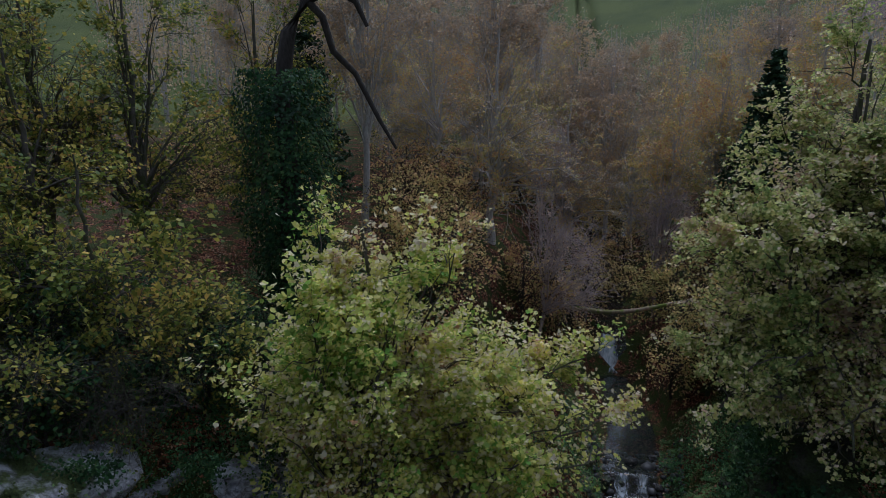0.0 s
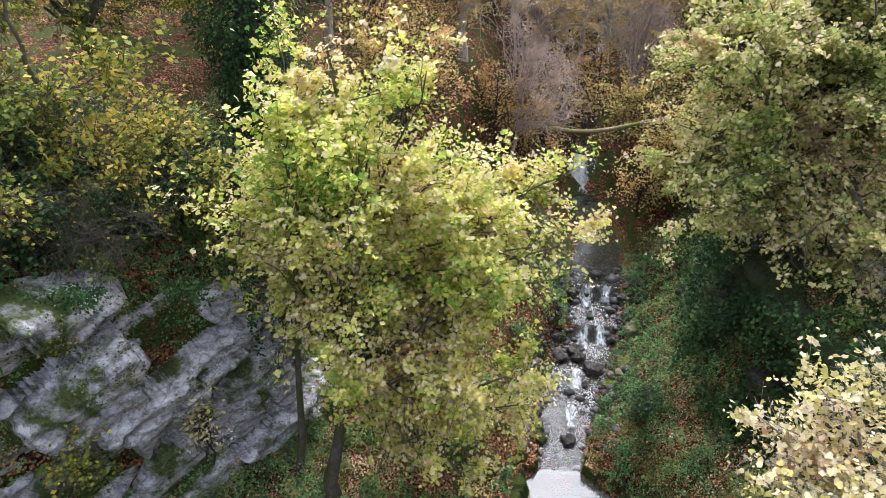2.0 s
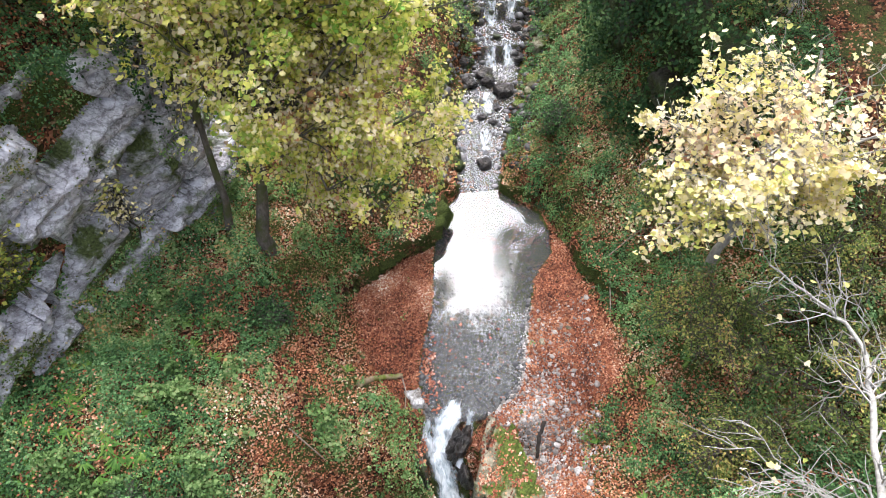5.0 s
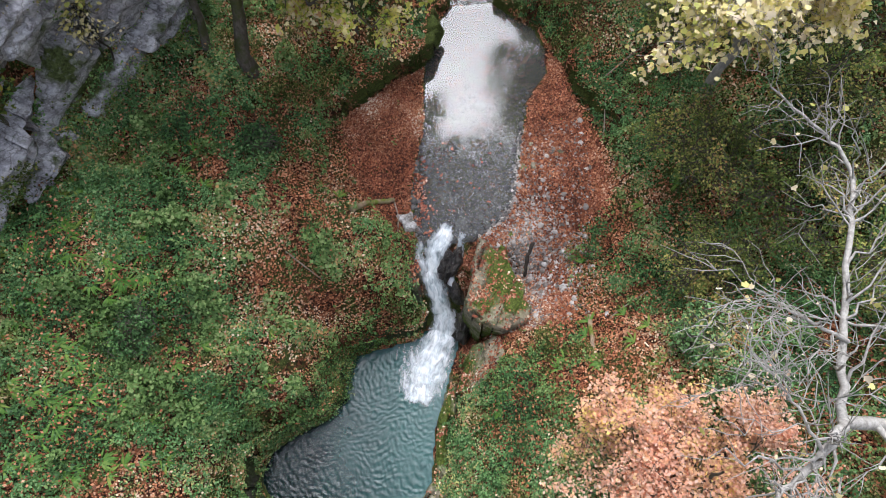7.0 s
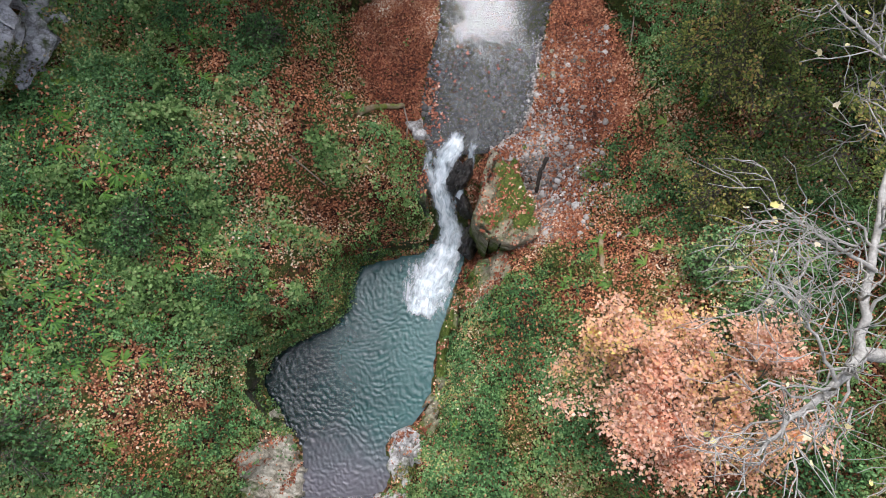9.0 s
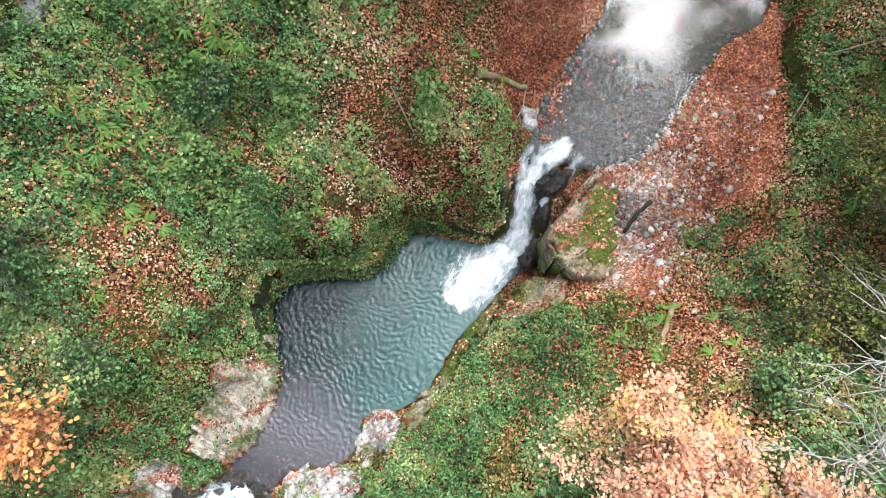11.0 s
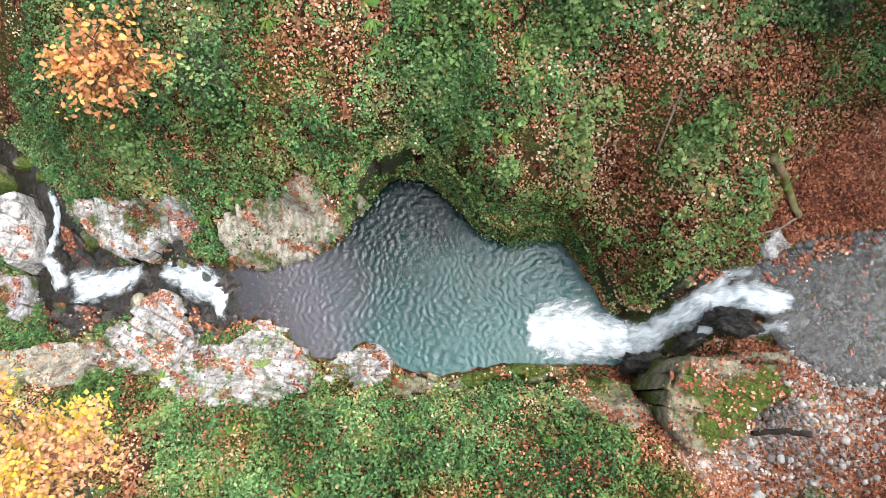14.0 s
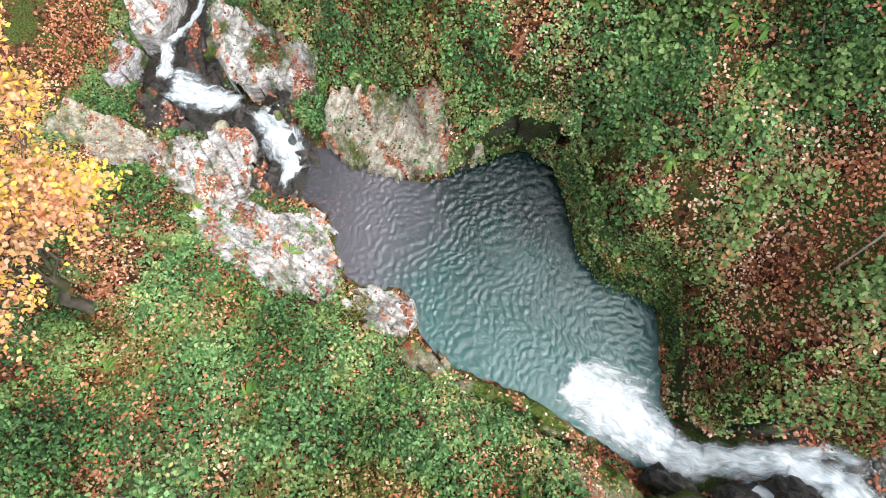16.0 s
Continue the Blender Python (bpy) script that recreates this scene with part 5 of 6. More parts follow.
rock(1.68, -1.98, 2.35, (0.3, 0.6, 0.55), -32, 25, WET_ROCK, "black wet boulder splitting the waterfall's crest", 0.8, 0.34, 0.1)
rock(1.72, -2.75, 1.35, (0.26, 0.4, 0.5), 10, 26, WET_ROCK, "black wet boulder in the waterfall", 0.8, 0.34, 0.1)
rock(1.95, -3.6, 0.5, (0.34, 0.55, 0.6), -20, 24, WET_ROCK, "wet dark rock beside the waterfall's foot", 0.8, 0.34, 0.1)
rock(0.42, -0.75, 2.85, (0.3, 0.35, 0.28), 12, 29, PALE_ROCK, "pale boulder at the lip of the upper pool", 0.5, 0.25)
rock(-3.9, -12.75, -0.25, (0.32, 0.26, 0.3), 30, 16, WET_ROCK, "wet dark rock sill at the pool's outlet", 0.5, 0.25)

# wet stones along the cascade's channel
rr = np.random.default_rng(6)
for k in range(34):
    y = rr.uniform(-18.2, -12.9)
    side = rr.random() < 0.5
    x = float(west_at(y)) + rr.uniform(-0.1, 0.35) if side else float(east_at(y)) - rr.uniform(-0.1, 0.35)
    s = rr.uniform(0.1, 0.26)
    rock(x, y, float(level_at(y)) + 0.1 * s, (s * rr.uniform(0.9, 1.6), s, s * rr.uniform(0.6, 0.9)), rr.uniform(0, 180), 300 + k, WET_ROCK if k % 4 else MOSSY_ROCK, "wet brown stone at the edge of the cascade", 0.6, 0.3, group="stones of the cascade")

# boulders of the rapids upstream
rr = np.random.default_rng(5)
for k in range(70):
    y = rr.uniform(8.5, 18.5)
    lo, hi = west_at(y), east_at(y)
    x = rr.uniform(lo - 0.9, hi + 0.9)
    in_water = lo < x < hi
    if in_water and rr.random() < 0.45:
        continue
    s = rr.uniform(0.12, 0.36)
    z = float(level_at(y)) if in_water else on_ground(x, y)[2]
    rock(x, y, z + 0.1 * s, (s * rr.uniform(0.8, 1.4), s, s * rr.uniform(0.5, 0.8)), rr.uniform(0, 180), 60 + k, WET_ROCK if in_water or k % 3 == 0 else DARK_MOSS if k % 3 == 1 else MOSSY_ROCK, "dark wet boulder in the rapids" if in_water else "grey mossy stone beside the rapids", 0.65, 0.25, group="boulders of the rapids")
# stones on the east bar
for k in range(16):
    x, y = rr.uniform(2.9, 6.0), rr.uniform(-4.6, 2.2)
    if x < east_at(y) + 0.1:
        continue
    s = rr.uniform(0.06, 0.13)
    rock(x, y, on_ground(x, y)[2] + 0.1 * s, (s * 1.3, s, s * 0.7), rr.uniform(0, 180), 140 + k, MOSSY_ROCK if k % 3 else PALE_ROCK, "rounded stone among leaves on the gravel bar", 0.7, 0.2, group="stones on the bar")


def pebbles(name, count, region, size, material, label, seed, keep):
    """Loose cobbles as one mesh."""
    r = np.random.default_rng(seed)
    x, y = r.uniform(region[0], region[1], count), r.uniform(region[2], region[3], count)
    ok = keep(x, y, r.random(count))
    x, y = x[ok], y[ok]
    n = len(x)
    z = height(x, y)
    t = (1 + 5**0.5) / 2
    V = np.array([(-1, t, 0), (1, t, 0), (-1, -t, 0), (1, -t, 0), (0, -1, t), (0, 1, t), (0, -1, -t), (0, 1, -t), (t, 0, -1), (t, 0, 1), (-t, 0, -1), (-t, 0, 1)], float) / 1.9
    F = np.array([(0, 11, 5), (0, 5, 1), (0, 1, 7), (0, 7, 10), (0, 10, 11), (1, 5, 9), (5, 11, 4), (11, 10, 2), (10, 7, 6), (7, 1, 8), (3, 9, 4), (3, 4, 2), (3, 2, 6), (3, 6, 8), (3, 8, 9), (4, 9, 5), (2, 4, 11), (6, 2, 10), (8, 6, 7), (9, 8, 1)])
    s = size * r.lognormal(0, 0.4, n)
    sc = np.stack([s * r.uniform(0.8, 1.4, n), s, s * r.uniform(0.45, 0.8, n)], -1)
    a = r.uniform(0, np.pi, n)
    L = V[None] * sc[:, None] * r.uniform(0.85, 1.15, (n, 12, 1))
    X = L[..., 0] * np.cos(a)[:, None] - L[..., 1] * np.sin(a)[:, None] + x[:, None]
    Y = L[..., 0] * np.sin(a)[:, None] + L[..., 1] * np.cos(a)[:, None] + y[:, None]
    P = np.stack([X, Y, L[..., 2] + z[:, None] + 0.1 * s[:, None]], -1)
    ob = new(name, fast_mesh(name, P.reshape(-1, 3), (F[None] + (np.arange(n) * 12)[:, None, None]).reshape(-1, 3), material, True))
    return tagged(ob, label, "gravel", kind="stuff")


def pebble_material(name, stops, rough):
    m, n, l, b = node_material(name)
    g = n.new("ShaderNodeNewGeometry")
    r = ramp_node(n, stops)
    l.new(g.outputs["Random Per Island"], r.inputs[0])
    v = noise_node(n, l, 16.0, 5.0)
    vr = ramp_node(n, [(0.3, (0.7, 0.7, 0.7)), (0.7, (1.1, 1.1, 1.1))])
    l.new(v.outputs[0], vr.inputs[0])
    l.new(mix_node(n, l, 1.0, r.outputs[0], vr.outputs[0], "MULTIPLY"), b.inputs["Base Color"])
    b.inputs["Roughness"].default_value = rough
    return m


PEBBLE = pebble_material("grey_pebbles", [(0.0, (0.12, 0.1, 0.085)), (0.5, (0.29, 0.26, 0.235)), (1.0, (0.54, 0.51, 0.47))], 0.7)
WET_PEBBLE = pebble_material("wet_stream_pebbles", [(0.0, (0.02, 0.019, 0.018)), (0.6, (0.07, 0.066, 0.062)), (1.0, (0.18, 0.17, 0.16))], 0.5)
pebbles("bar_gravel", 36000, (2.6, 6.4, -4.4, 2.2), 0.031, PEBBLE, "pale rounded cobbles of the gravel bar", 11, lambda x, y, q: (x > east_at(y) - 0.1) & (q < 1.1 * np.exp(-(((x - 4.2) / 1.1) ** 2 + ((y + 1.8) / 1.6) ** 2)) + 0.3 * (x < east_at(y) + 2.6)))
pebbles("stream_gravel", 9000, (0.4, 6.5, -1.3, 4.5), 0.042, WET_PEBBLE, "dark wet cobbles under the shallow water", 12, lambda x, y, q: (x > west_at(y) - 0.05) & (x < east_at(y) + 0.05) & (q < 1.2 - 0.22 * (y + 1)))
pebbles("bank_gravel", 2600, (1.5, 9, 7.5, 19), 0.09, WET_PEBBLE, "dark stones along the rapids", 13, lambda x, y, q: (np.minimum(np.abs(x - west_at(y)), np.abs(x - east_at(y))) < 1.1) & (q < 0.9))
pebbles("cascade_gravel", 900, (-8, -2.5, -20, -12.8), 0.07, WET_PEBBLE, "dark stones in the rock steps of the cascade", 14, lambda x, y, q: (x > west_at(y) - 0.6) & (x < east_at(y) + 0.6))

# ---- forest floor ----


def scatter(count, region, r):
    return r.uniform(region[0], region[1], count), r.uniform(region[2], region[3], count)


def dry(x, y, gap=0.0):
    return (x < west_at(y) - gap) | (x > east_at(y) + gap)


def bars(x, y):
    """How much a spot belongs to the two leaf-covered gravel bars, 0 to 1."""
    w = soft((west_at(y) - x) / 0.3) * soft((np.interp(y, [-1.2, 0.6, 2, 3.2, 5.4, 6.8], [0.9, 2.0, 2.6, 2.9, 1.5, 0.2]) - (west_at(y) - x)) / 0.4) * ((y > -1.3) & (y < 6.8))
    w = w * (top_height(x, y) < height(x, y) + 0.05)
    e = soft((x - east_at(y)) / 0.3) * soft((np.interp(y, [-4.5, -2.5, -0.5, 1.2, 3.3, 5], [3.5, 3.6, 3.3, 2.7, 1.6, 0.3]) - (x - east_at(y))) / 0.4) * ((y > -4.5) & (y < 5))
    return np.maximum(w, e)


def greenery(x, y):
    """How thickly ivy and bramble grow, 0 to 1."""
    n = 0.55 * fbm(x, y, 1.7, 4, 77) + 0.45 * fbm(x, y, 0.45, 3, 78)
    bias = 0.03 * np.ones_like(n)
    bias += 0.4 * np.exp(-(((x - 1.9) / 2.4) ** 2 + ((y + 9.8) / 4.0) ** 2))
    bias += 0.15 * soft((-2.8 - x) / 2.0)
    bias += 0.12 * soft((x - 6.8) / 1.0)
    bias += 0.14 * np.exp(-(((x + 0.6) / 1.8) ** 2 + ((y + 13.5) / 1.5) ** 2))
    bias += 0.2 * np.exp(-(((x - 6.0) / 1.2) ** 2 + ((y - 9.5) / 3.0) ** 2))
    bias += 0.14 * np.exp(-(((x - 8.0) / 1.6) ** 2 + ((y - 14.0) / 4.0) ** 2))
    bias -= 0.16 * np.exp(-(((x - 5.2) / 2.0) ** 2 + ((y + 4.6) / 2.2) ** 2))
    bias -= 0.05 * np.exp(-(((x + 2.0) / 1.6) ** 2 + ((y + 1.2) / 1.5) ** 2))
    bias -= 0.2 * np.exp(-(((x + 0.6) / 1.5) ** 2 + ((y + 2.6) / 1.5) ** 2))
    bias -= 0.8 * bars(x, y)
    return soft((n + bias - 0.42) / 0.19)


r4 = np.random.default_rng(44)


def strewn(x, y, lo, hi):
    """Places just above the ground or ledges."""
    z, n = surface(x, y)
    t = top_height(x, y)
    n = np.where((t > z + 0.01)[:, None], np.array([0, 0, 1.0]), n)
    return np.stack([x, y, t + r4.uniform(lo, hi, len(x))], -1), n


def land(x, y, gap):
    """Dry ground, or a ledge reaching out over the pool."""
    return dry(x, y, gap) | ((top_height(x, y) > level_at(y) + 0.55) & ((y < -3.3) | (y > 0)) & (y > -9.6) & (x < 0))


def ledge_share(x, y):
    """1 where a rock ledge covers the ground."""
    return (top_height(x, y, True) > height(x, y) + 0.02) * 1.0


x, y = scatter(760000, (-16, 14, -21, 20), r4)
g = greenery(x, y)
patch = fbm(x, y, 1.1, 4, 21)
near = np.where((x > -9) & (x < 11) & (y < 9), 1.15, 0.25)
ok = land(x, y, 0.05) & (r4.random(len(x)) < near * (1 - 0.45 * g) * soft((patch - 0.12) / 0.35) * (1 - 0.93 * ledge_share(x, y)))
x, y = x[ok], y[ok]
pos, n = strewn(x, y, 0.004, 0.06)
# some leaves hang caught in the plants
pos[:, 2] += np.where(r4.random(len(x)) < 0.35, 0.4, 0.0) * r4.random(len(x)) * greenery(x, y)
litter = new("leaf_litter", leaf_cloud("leaf_litter", pos, n, 0.074, "kite", FALLEN, r4, 0.6))
tagged(litter, "brown and copper fallen leaves covering the forest floor", "leaf litter", kind="stuff")

x, y = scatter(240000, (-3, 9, -5, 7.5), r4)
b = bars(x, y)
ok = dry(x, y) & (r4.random(len(x)) < b * (0.32 + 0.9 * fbm(x, y, 0.9, 3, 23) - 0.72 * np.exp(-(((x - 4.1) / 1.1) ** 2 + ((y + 1.7) / 1.5) ** 2))) * (1 - 0.975 * ledge_share(x, y)))
x, y = x[ok], y[ok]
pos, n = strewn(x, y, 0.01, 0.05)
litter = new("leaf_litter", leaf_cloud("leaf_litter", pos, n, 0.085, "kite", RED_FALLEN, r4, 0.35))
tagged(litter, "dense red-brown beech leaves on the gravel bars", "leaf litter", kind="stuff")

# wet red leaves stranded in the shallows
x, y = scatter(9000, (0.4, 4.6, -1.3, 1.9), r4)
ok = (x > west_at(y)) & (x < east_at(y)) & (r4.random(len(x)) < 0.9 * np.exp(-((x - west_at(y)) / 0.5) ** 2) * soft((fbm(x, y, 0.5, 3, 24) - 0.46) / 0.1) + 0.006)
x, y = x[ok], y[ok]
pos = np.stack([x, y, level_at(y) + r4.uniform(0.03, 0.06, len(x))], -1)
litter = new("leaf_litter", leaf_cloud("leaf_litter", pos, np.tile(np.array([0, 0, 1.0]), (len(x), 1)), 0.085, "kite", RED_FALLEN, r4, 0.15))
tagged(litter, "wet red leaves stranded in the shallow water", "leaf litter", kind="stuff")

# leaves caught on the mossy ledges round the pool
x, y = scatter(130000, (-8, 4, -20, -0.8), r4)
ok = (top_height(x, y) > height(x, y) + 0.02) & (r4.random(len(x)) < 0.9 * soft((fbm(0.83 * x + 0.56 * y, 2.6 * (0.83 * y - 0.56 * x), 0.6, 4, 66) - 0.585) / 0.03) + 0.006 + 0.03 * (x > 1.2) + 0.9 * np.exp(-(((x + 0.5) / 1.6) ** 2 + ((y + 3.1) / 1.1) ** 2)) * soft((fbm(x, y, 0.5, 3, 67) - 0.4) / 0.1))
x, y = x[ok], y[ok]
pos, n = strewn(x, y, 0.005, 0.03)
litter = new("leaf_litter", leaf_cloud("leaf_litter", pos, n, 0.085, "kite", RED_FALLEN, r4, 0.3))
tagged(litter, "red-brown leaves caught on the rock ledges", "leaf litter", kind="stuff")

# undergrowth: a low carpet, and plants of several leaves each growing through it
def kind_of_plant(x, y):
    """Low: withered herbs; middle: bramble; high: ivy."""
    lush = 0.06 * np.exp(-(((x - 1.9) / 2.8) ** 2 + ((y + 9.8) / 4.2) ** 2)) + 0.05 * soft((-3.0 - x) / 2.0)
    return fbm(x, y, 0.7, 3, 131) + 0.3 * (fbm(x, y, 3.0, 2, 132) - 0.5) + lush + 0.03


GREENS = ((-9, 0.37, DRY_HERB, "withering ochre herbs and moss on the slopes"), (0.37, 0.52, BRAMBLE, "light green bramble leaves over the banks"), (0.52, 9, IVY, "glossy dark green ivy spreading over the banks"))
x, y = scatter(520000, (-11.5, 13, -20, 20), r4)
g = greenery(x, y)
clump = fbm(x, y, 0.5, 3, 88)
near = np.where((x > -9.5) & (x < 12) & (y < 9), 1.0, 0.65)
ok = land(x, y, 0.1) & (r4.random(len(x)) < near * (0.06 + 0.94 * g) * soft((clump - 0.3 + 0.12 * g) / 0.3) * (1 - 0.97 * ledge_share(x, y)) * (1 - 0.97 * bars(x, y)))
x, y = x[ok], y[ok]
z, n = surface(x, y)
pos = np.stack([x, y, top_height(x, y) + r4.uniform(0.02, 0.1, len(x))], -1) + n * 0.03
kind = kind_of_plant(x, y) + 0.06 * r4.normal(0, 1, len(x))
for lo, hi, leaf_mat, what in GREENS:
    sl = (kind > lo) & (kind <= hi)
    herb = new("undergrowth", leaf_cloud("undergrowth", pos[sl], (n * 0.6 + np.array([0, 0, 0.5]))[sl], 0.052, "kite", leaf_mat, r4, 0.7))
    tagged(herb, what, "undergrowth", kind="stuff")

x, y = scatter(138000, (-11.5, 13, -20, 20), r4)
g = greenery(x, y)
near = np.where((x > -9.5) & (x < 12) & (y < 9), 1.0, 0.65)
tuft = fbm(x, y, 0.9, 4, 89)
ok = land(x, y, 0.15) & (r4.random(len(x)) < near * (0.05 + 0.95 * g) * soft((tuft - 0.34 + 0.1 * g) / 0.18) * (1 - 0.97 * ledge_share(x, y)) * (1 - 0.97 * bars(x, y)))
x, y, tuft = x[ok], y[ok], tuft[ok]
z, n = surface(x, y)
heart = np.stack([x, y, top_height(x, y)], -1) + n * 0.04
tall = (0.06 + 0.6 * soft((tuft - 0.4) / 0.3)) * r4.uniform(0.4, 1.2, len(x))
kind = kind_of_plant(x, y) + 0.04 * r4.normal(0, 1, len(x))
each = 8
for lo, hi, leaf_mat, what in GREENS:
    sl = np.flatnonzero((kind > lo) & (kind <= hi))
    who = np.repeat(sl, each)
    a, q = r4.uniform(0, 2 * np.pi, len(who)), r4.random(len(who)) ** 0.6
    reach = np.repeat(r4.uniform(0.06, 0.15, len(sl)), each)
    out = np.stack([np.cos(a), np.sin(a), 0 * a], -1)
    pos = heart[who] + out * (reach * q)[:, None] + np.array([0, 0, 1.0]) * (tall[who] * (1.1 - 0.55 * q**2) * r4.uniform(0.75, 1.0, len(who)))[:, None]
    herb = new("undergrowth", leaf_cloud("undergrowth", pos, 0.6 * out * q[:, None] + 0.35 * n[who] + np.array([0, 0, 0.7]), 0.07 if leaf_mat != DRY_HERB else 0.06, "oval" if leaf_mat == IVY else "kite", leaf_mat, r4, 0.35))
    tagged(herb, what, "undergrowth", kind="stuff")

# taller brambles with broad leaves, in clumps
x, y = scatter(200000, (-10, -1, -18, 8), r4)
ok = dry(x, y, 0.3) & (r4.random(len(x)) < greenery(x, y) * soft((fbm(x, y, 0.8, 3, 151) - 0.58) / 0.08) * (1 - ledge_share(x, y)) * (1 - bars(x, y)))
x, y = x[ok], y[ok]
z, n = surface(x, y)
pos = np.stack([x, y, top_height(x, y) + 0.05 + 0.65 * r4.random(len(x)) ** 0.7 * soft((fbm(x, y, 0.8, 3, 151) - 0.56) / 0.2)], -1)
herb = new("undergrowth", leaf_cloud("undergrowth", pos, n * 0.5 + np.array([0, 0, 0.7]), 0.085, "lobed", BRAMBLE, r4, 0.6))
tagged(herb, "broad light green bramble leaves standing in clumps", "undergrowth", kind="stuff")

# ivy, moss and herbs hanging down the undercut bank of the pool
for count, leaf_mat, what in ((5000, IVY, "dark green ivy hanging over the pool's bank"), (4000, BRAMBLE, "light green herbs hanging over the pool's bank"), (3500, DRY_HERB, "withered moss and herbs on the pool's bank")):
    y = r4.uniform(-9.4, -3.9, count)
    t = r4.random(count) ** 0.7
    rim = np.where(y < -6.3, 1.5, 0.95)
    pos = np.stack([west_at(y) + 0.22 - 0.85 * t + r4.normal(0, 0.06, count), y, 0.2 + rim * t + r4.normal(0, 0.06, count)], -1)
    pos = pos[fbm(y, 3 * t, 0.4, 3, 171) > 0.38]
    pos[:, 2] = np.maximum(pos[:, 2], top_height(pos[:, 0], pos[:, 1]) + 0.03)
    herb = new("undergrowth", leaf_cloud("undergrowth", pos, np.tile(np.array([0.4, -0.2, 0.6]), (len(pos), 1)), 0.075, "kite", leaf_mat, r4, 0.6))
    tagged(herb, what, "undergrowth", kind="stuff")

# ---- woods round the gorge ----


def copies(proto, spots, seed, group):
    """More trees like one that stands, at other places of the wood."""
    r = np.random.default_rng(seed)
    proto["group"] = group
    for x, y in spots:
        m = Matrix.Translation(on_ground(x, y)) @ pose(0, 0, -0.1, 0, 0, r.uniform(0, 360))
        copy_thing(proto, m)


# trees along the top of the west cliff
LIME = leaf_material("lime_green_leaves", [(0.0, (0.06, 0.1, 0.02)), (0.4, (0.22, 0.26, 0.045)), (0.75, (0.52, 0.44, 0.08)), (0.93, (0.7, 0.48, 0.1)), (1.0, (0.42, 0.22, 0.09))], 0.4)
tree("lime_tree", on_ground(-10.2, 5.5), (-10.4, 5.2, 20), [((-10.4, 4.6, 18.0), (2.6, 2.2, 2.6)), ((-8.6, 5.2, 16.2), (2.2, 2.0, 1.8)), ((-12, 4.4, 16.0), (2.4, 2.0, 2.2))], 0.14, 9000, 0.15, "kite", LIME, BARK, "slender lime with green and yellow leaves on the cliff top", 201, 26, 6, 5, lean=True)
tree("lime_tree", on_ground(-13.5, 7.5), (-13.5, 7.0, 23), [((-13.5, 6.6, 20), (3.2, 2.6, 3.4)), ((-15.5, 6, 17.5), (2.5, 2.2, 2.4))], 0.18, 9000, 0.15, "kite", LIME, BARK, "tall lime with green and yellow leaves on the cliff top", 202, 26, 6, 5, lean=True)
tree("hazel_bush", on_ground(-8.2, 6.5), (-8.0, 6.0, 16.5), [((-7.8, 5.6, 15.2), (1.9, 1.7, 1.5)), ((-6.6, 5.8, 14.0), (1.4, 1.4, 1.0))], 0.08, 3600, 0.14, "kite", LIME, BARK, "thin hazel bush with yellowing leaves at the cliff's edge", 203, 20, 6, 4, category="bush")
tree("hazel_bush", on_ground(-10.8, 2.6), (-10.4, 2.2, 16.2), [((-10.0, 2.0, 15.3), (1.8, 1.5, 1.0)), ((-11.5, 2.4, 15.5), (1.5, 1.4, 1.1))], 0.08, 2600, 0.13, "kite", LIME, BARK, "thin hazel bush with sparse leaves at the cliff's edge", 204, 22, 6, 5, category="bush")
tree("bare_bush", on_ground(-8.9, 3.9), (-8.6, 3.6, 15.2), [((-8.3, 3.4, 14.4), (1.7, 1.3, 0.9)), ((-10.2, 3.2, 14.6), (1.5, 1.2, 0.8))], 0.06, 500, 0.1, "kite", LIME, BARK, "leafless tangle of thin stems on the cliff top", 205, 22, 7, 6, category="bush")
tree("sapling", on_ground(-9.0, 0.9), (-8.6, 0.6, 10.4), [((-8.5, 0.6, 9.9), (0.8, 0.7, 0.9))], 0.04, 900, 0.11, "kite", LIME, BARK, "small green sapling rooted in the cliff", 206, 12, 5, 4, category="sapling", twig_len=0.35)
tree("sapling", on_ground(-7.0, 3.3), (-6.9, 3.0, 9.8), [((-6.9, 2.9, 9.0), (0.7, 0.6, 1.2))], 0.035, 320, 0.12, "oval", PALE_YELLOW, DARK_BARK, "thin sapling with a few yellow leaves before the cliff", 207, 12, 5, 3, category="sapling", twig_len=0.35)
tree("ash_tree", on_ground(-4.9, 4.3), (-4.4, 5.4, 15.5), [((-4.2, 5.6, 15), (1.4, 1.4, 1.6))], 0.13, 1200, 0.15, "lobed", SYCAMORE, BARK, "mossy slender trunk standing by the cliff's corner", 208, 10, 5, 4)
tree("sapling", on_ground(-0.6, 5.4), (-0.4, 5.6, 9), [((-0.4, 5.6, 8.2), (0.9, 0.9, 1.4))], 0.06, 800, 0.15, "lobed", SYCAMORE, BARK, "young maple leaning from the bank", 209, 10, 5, 4, category="sapling")

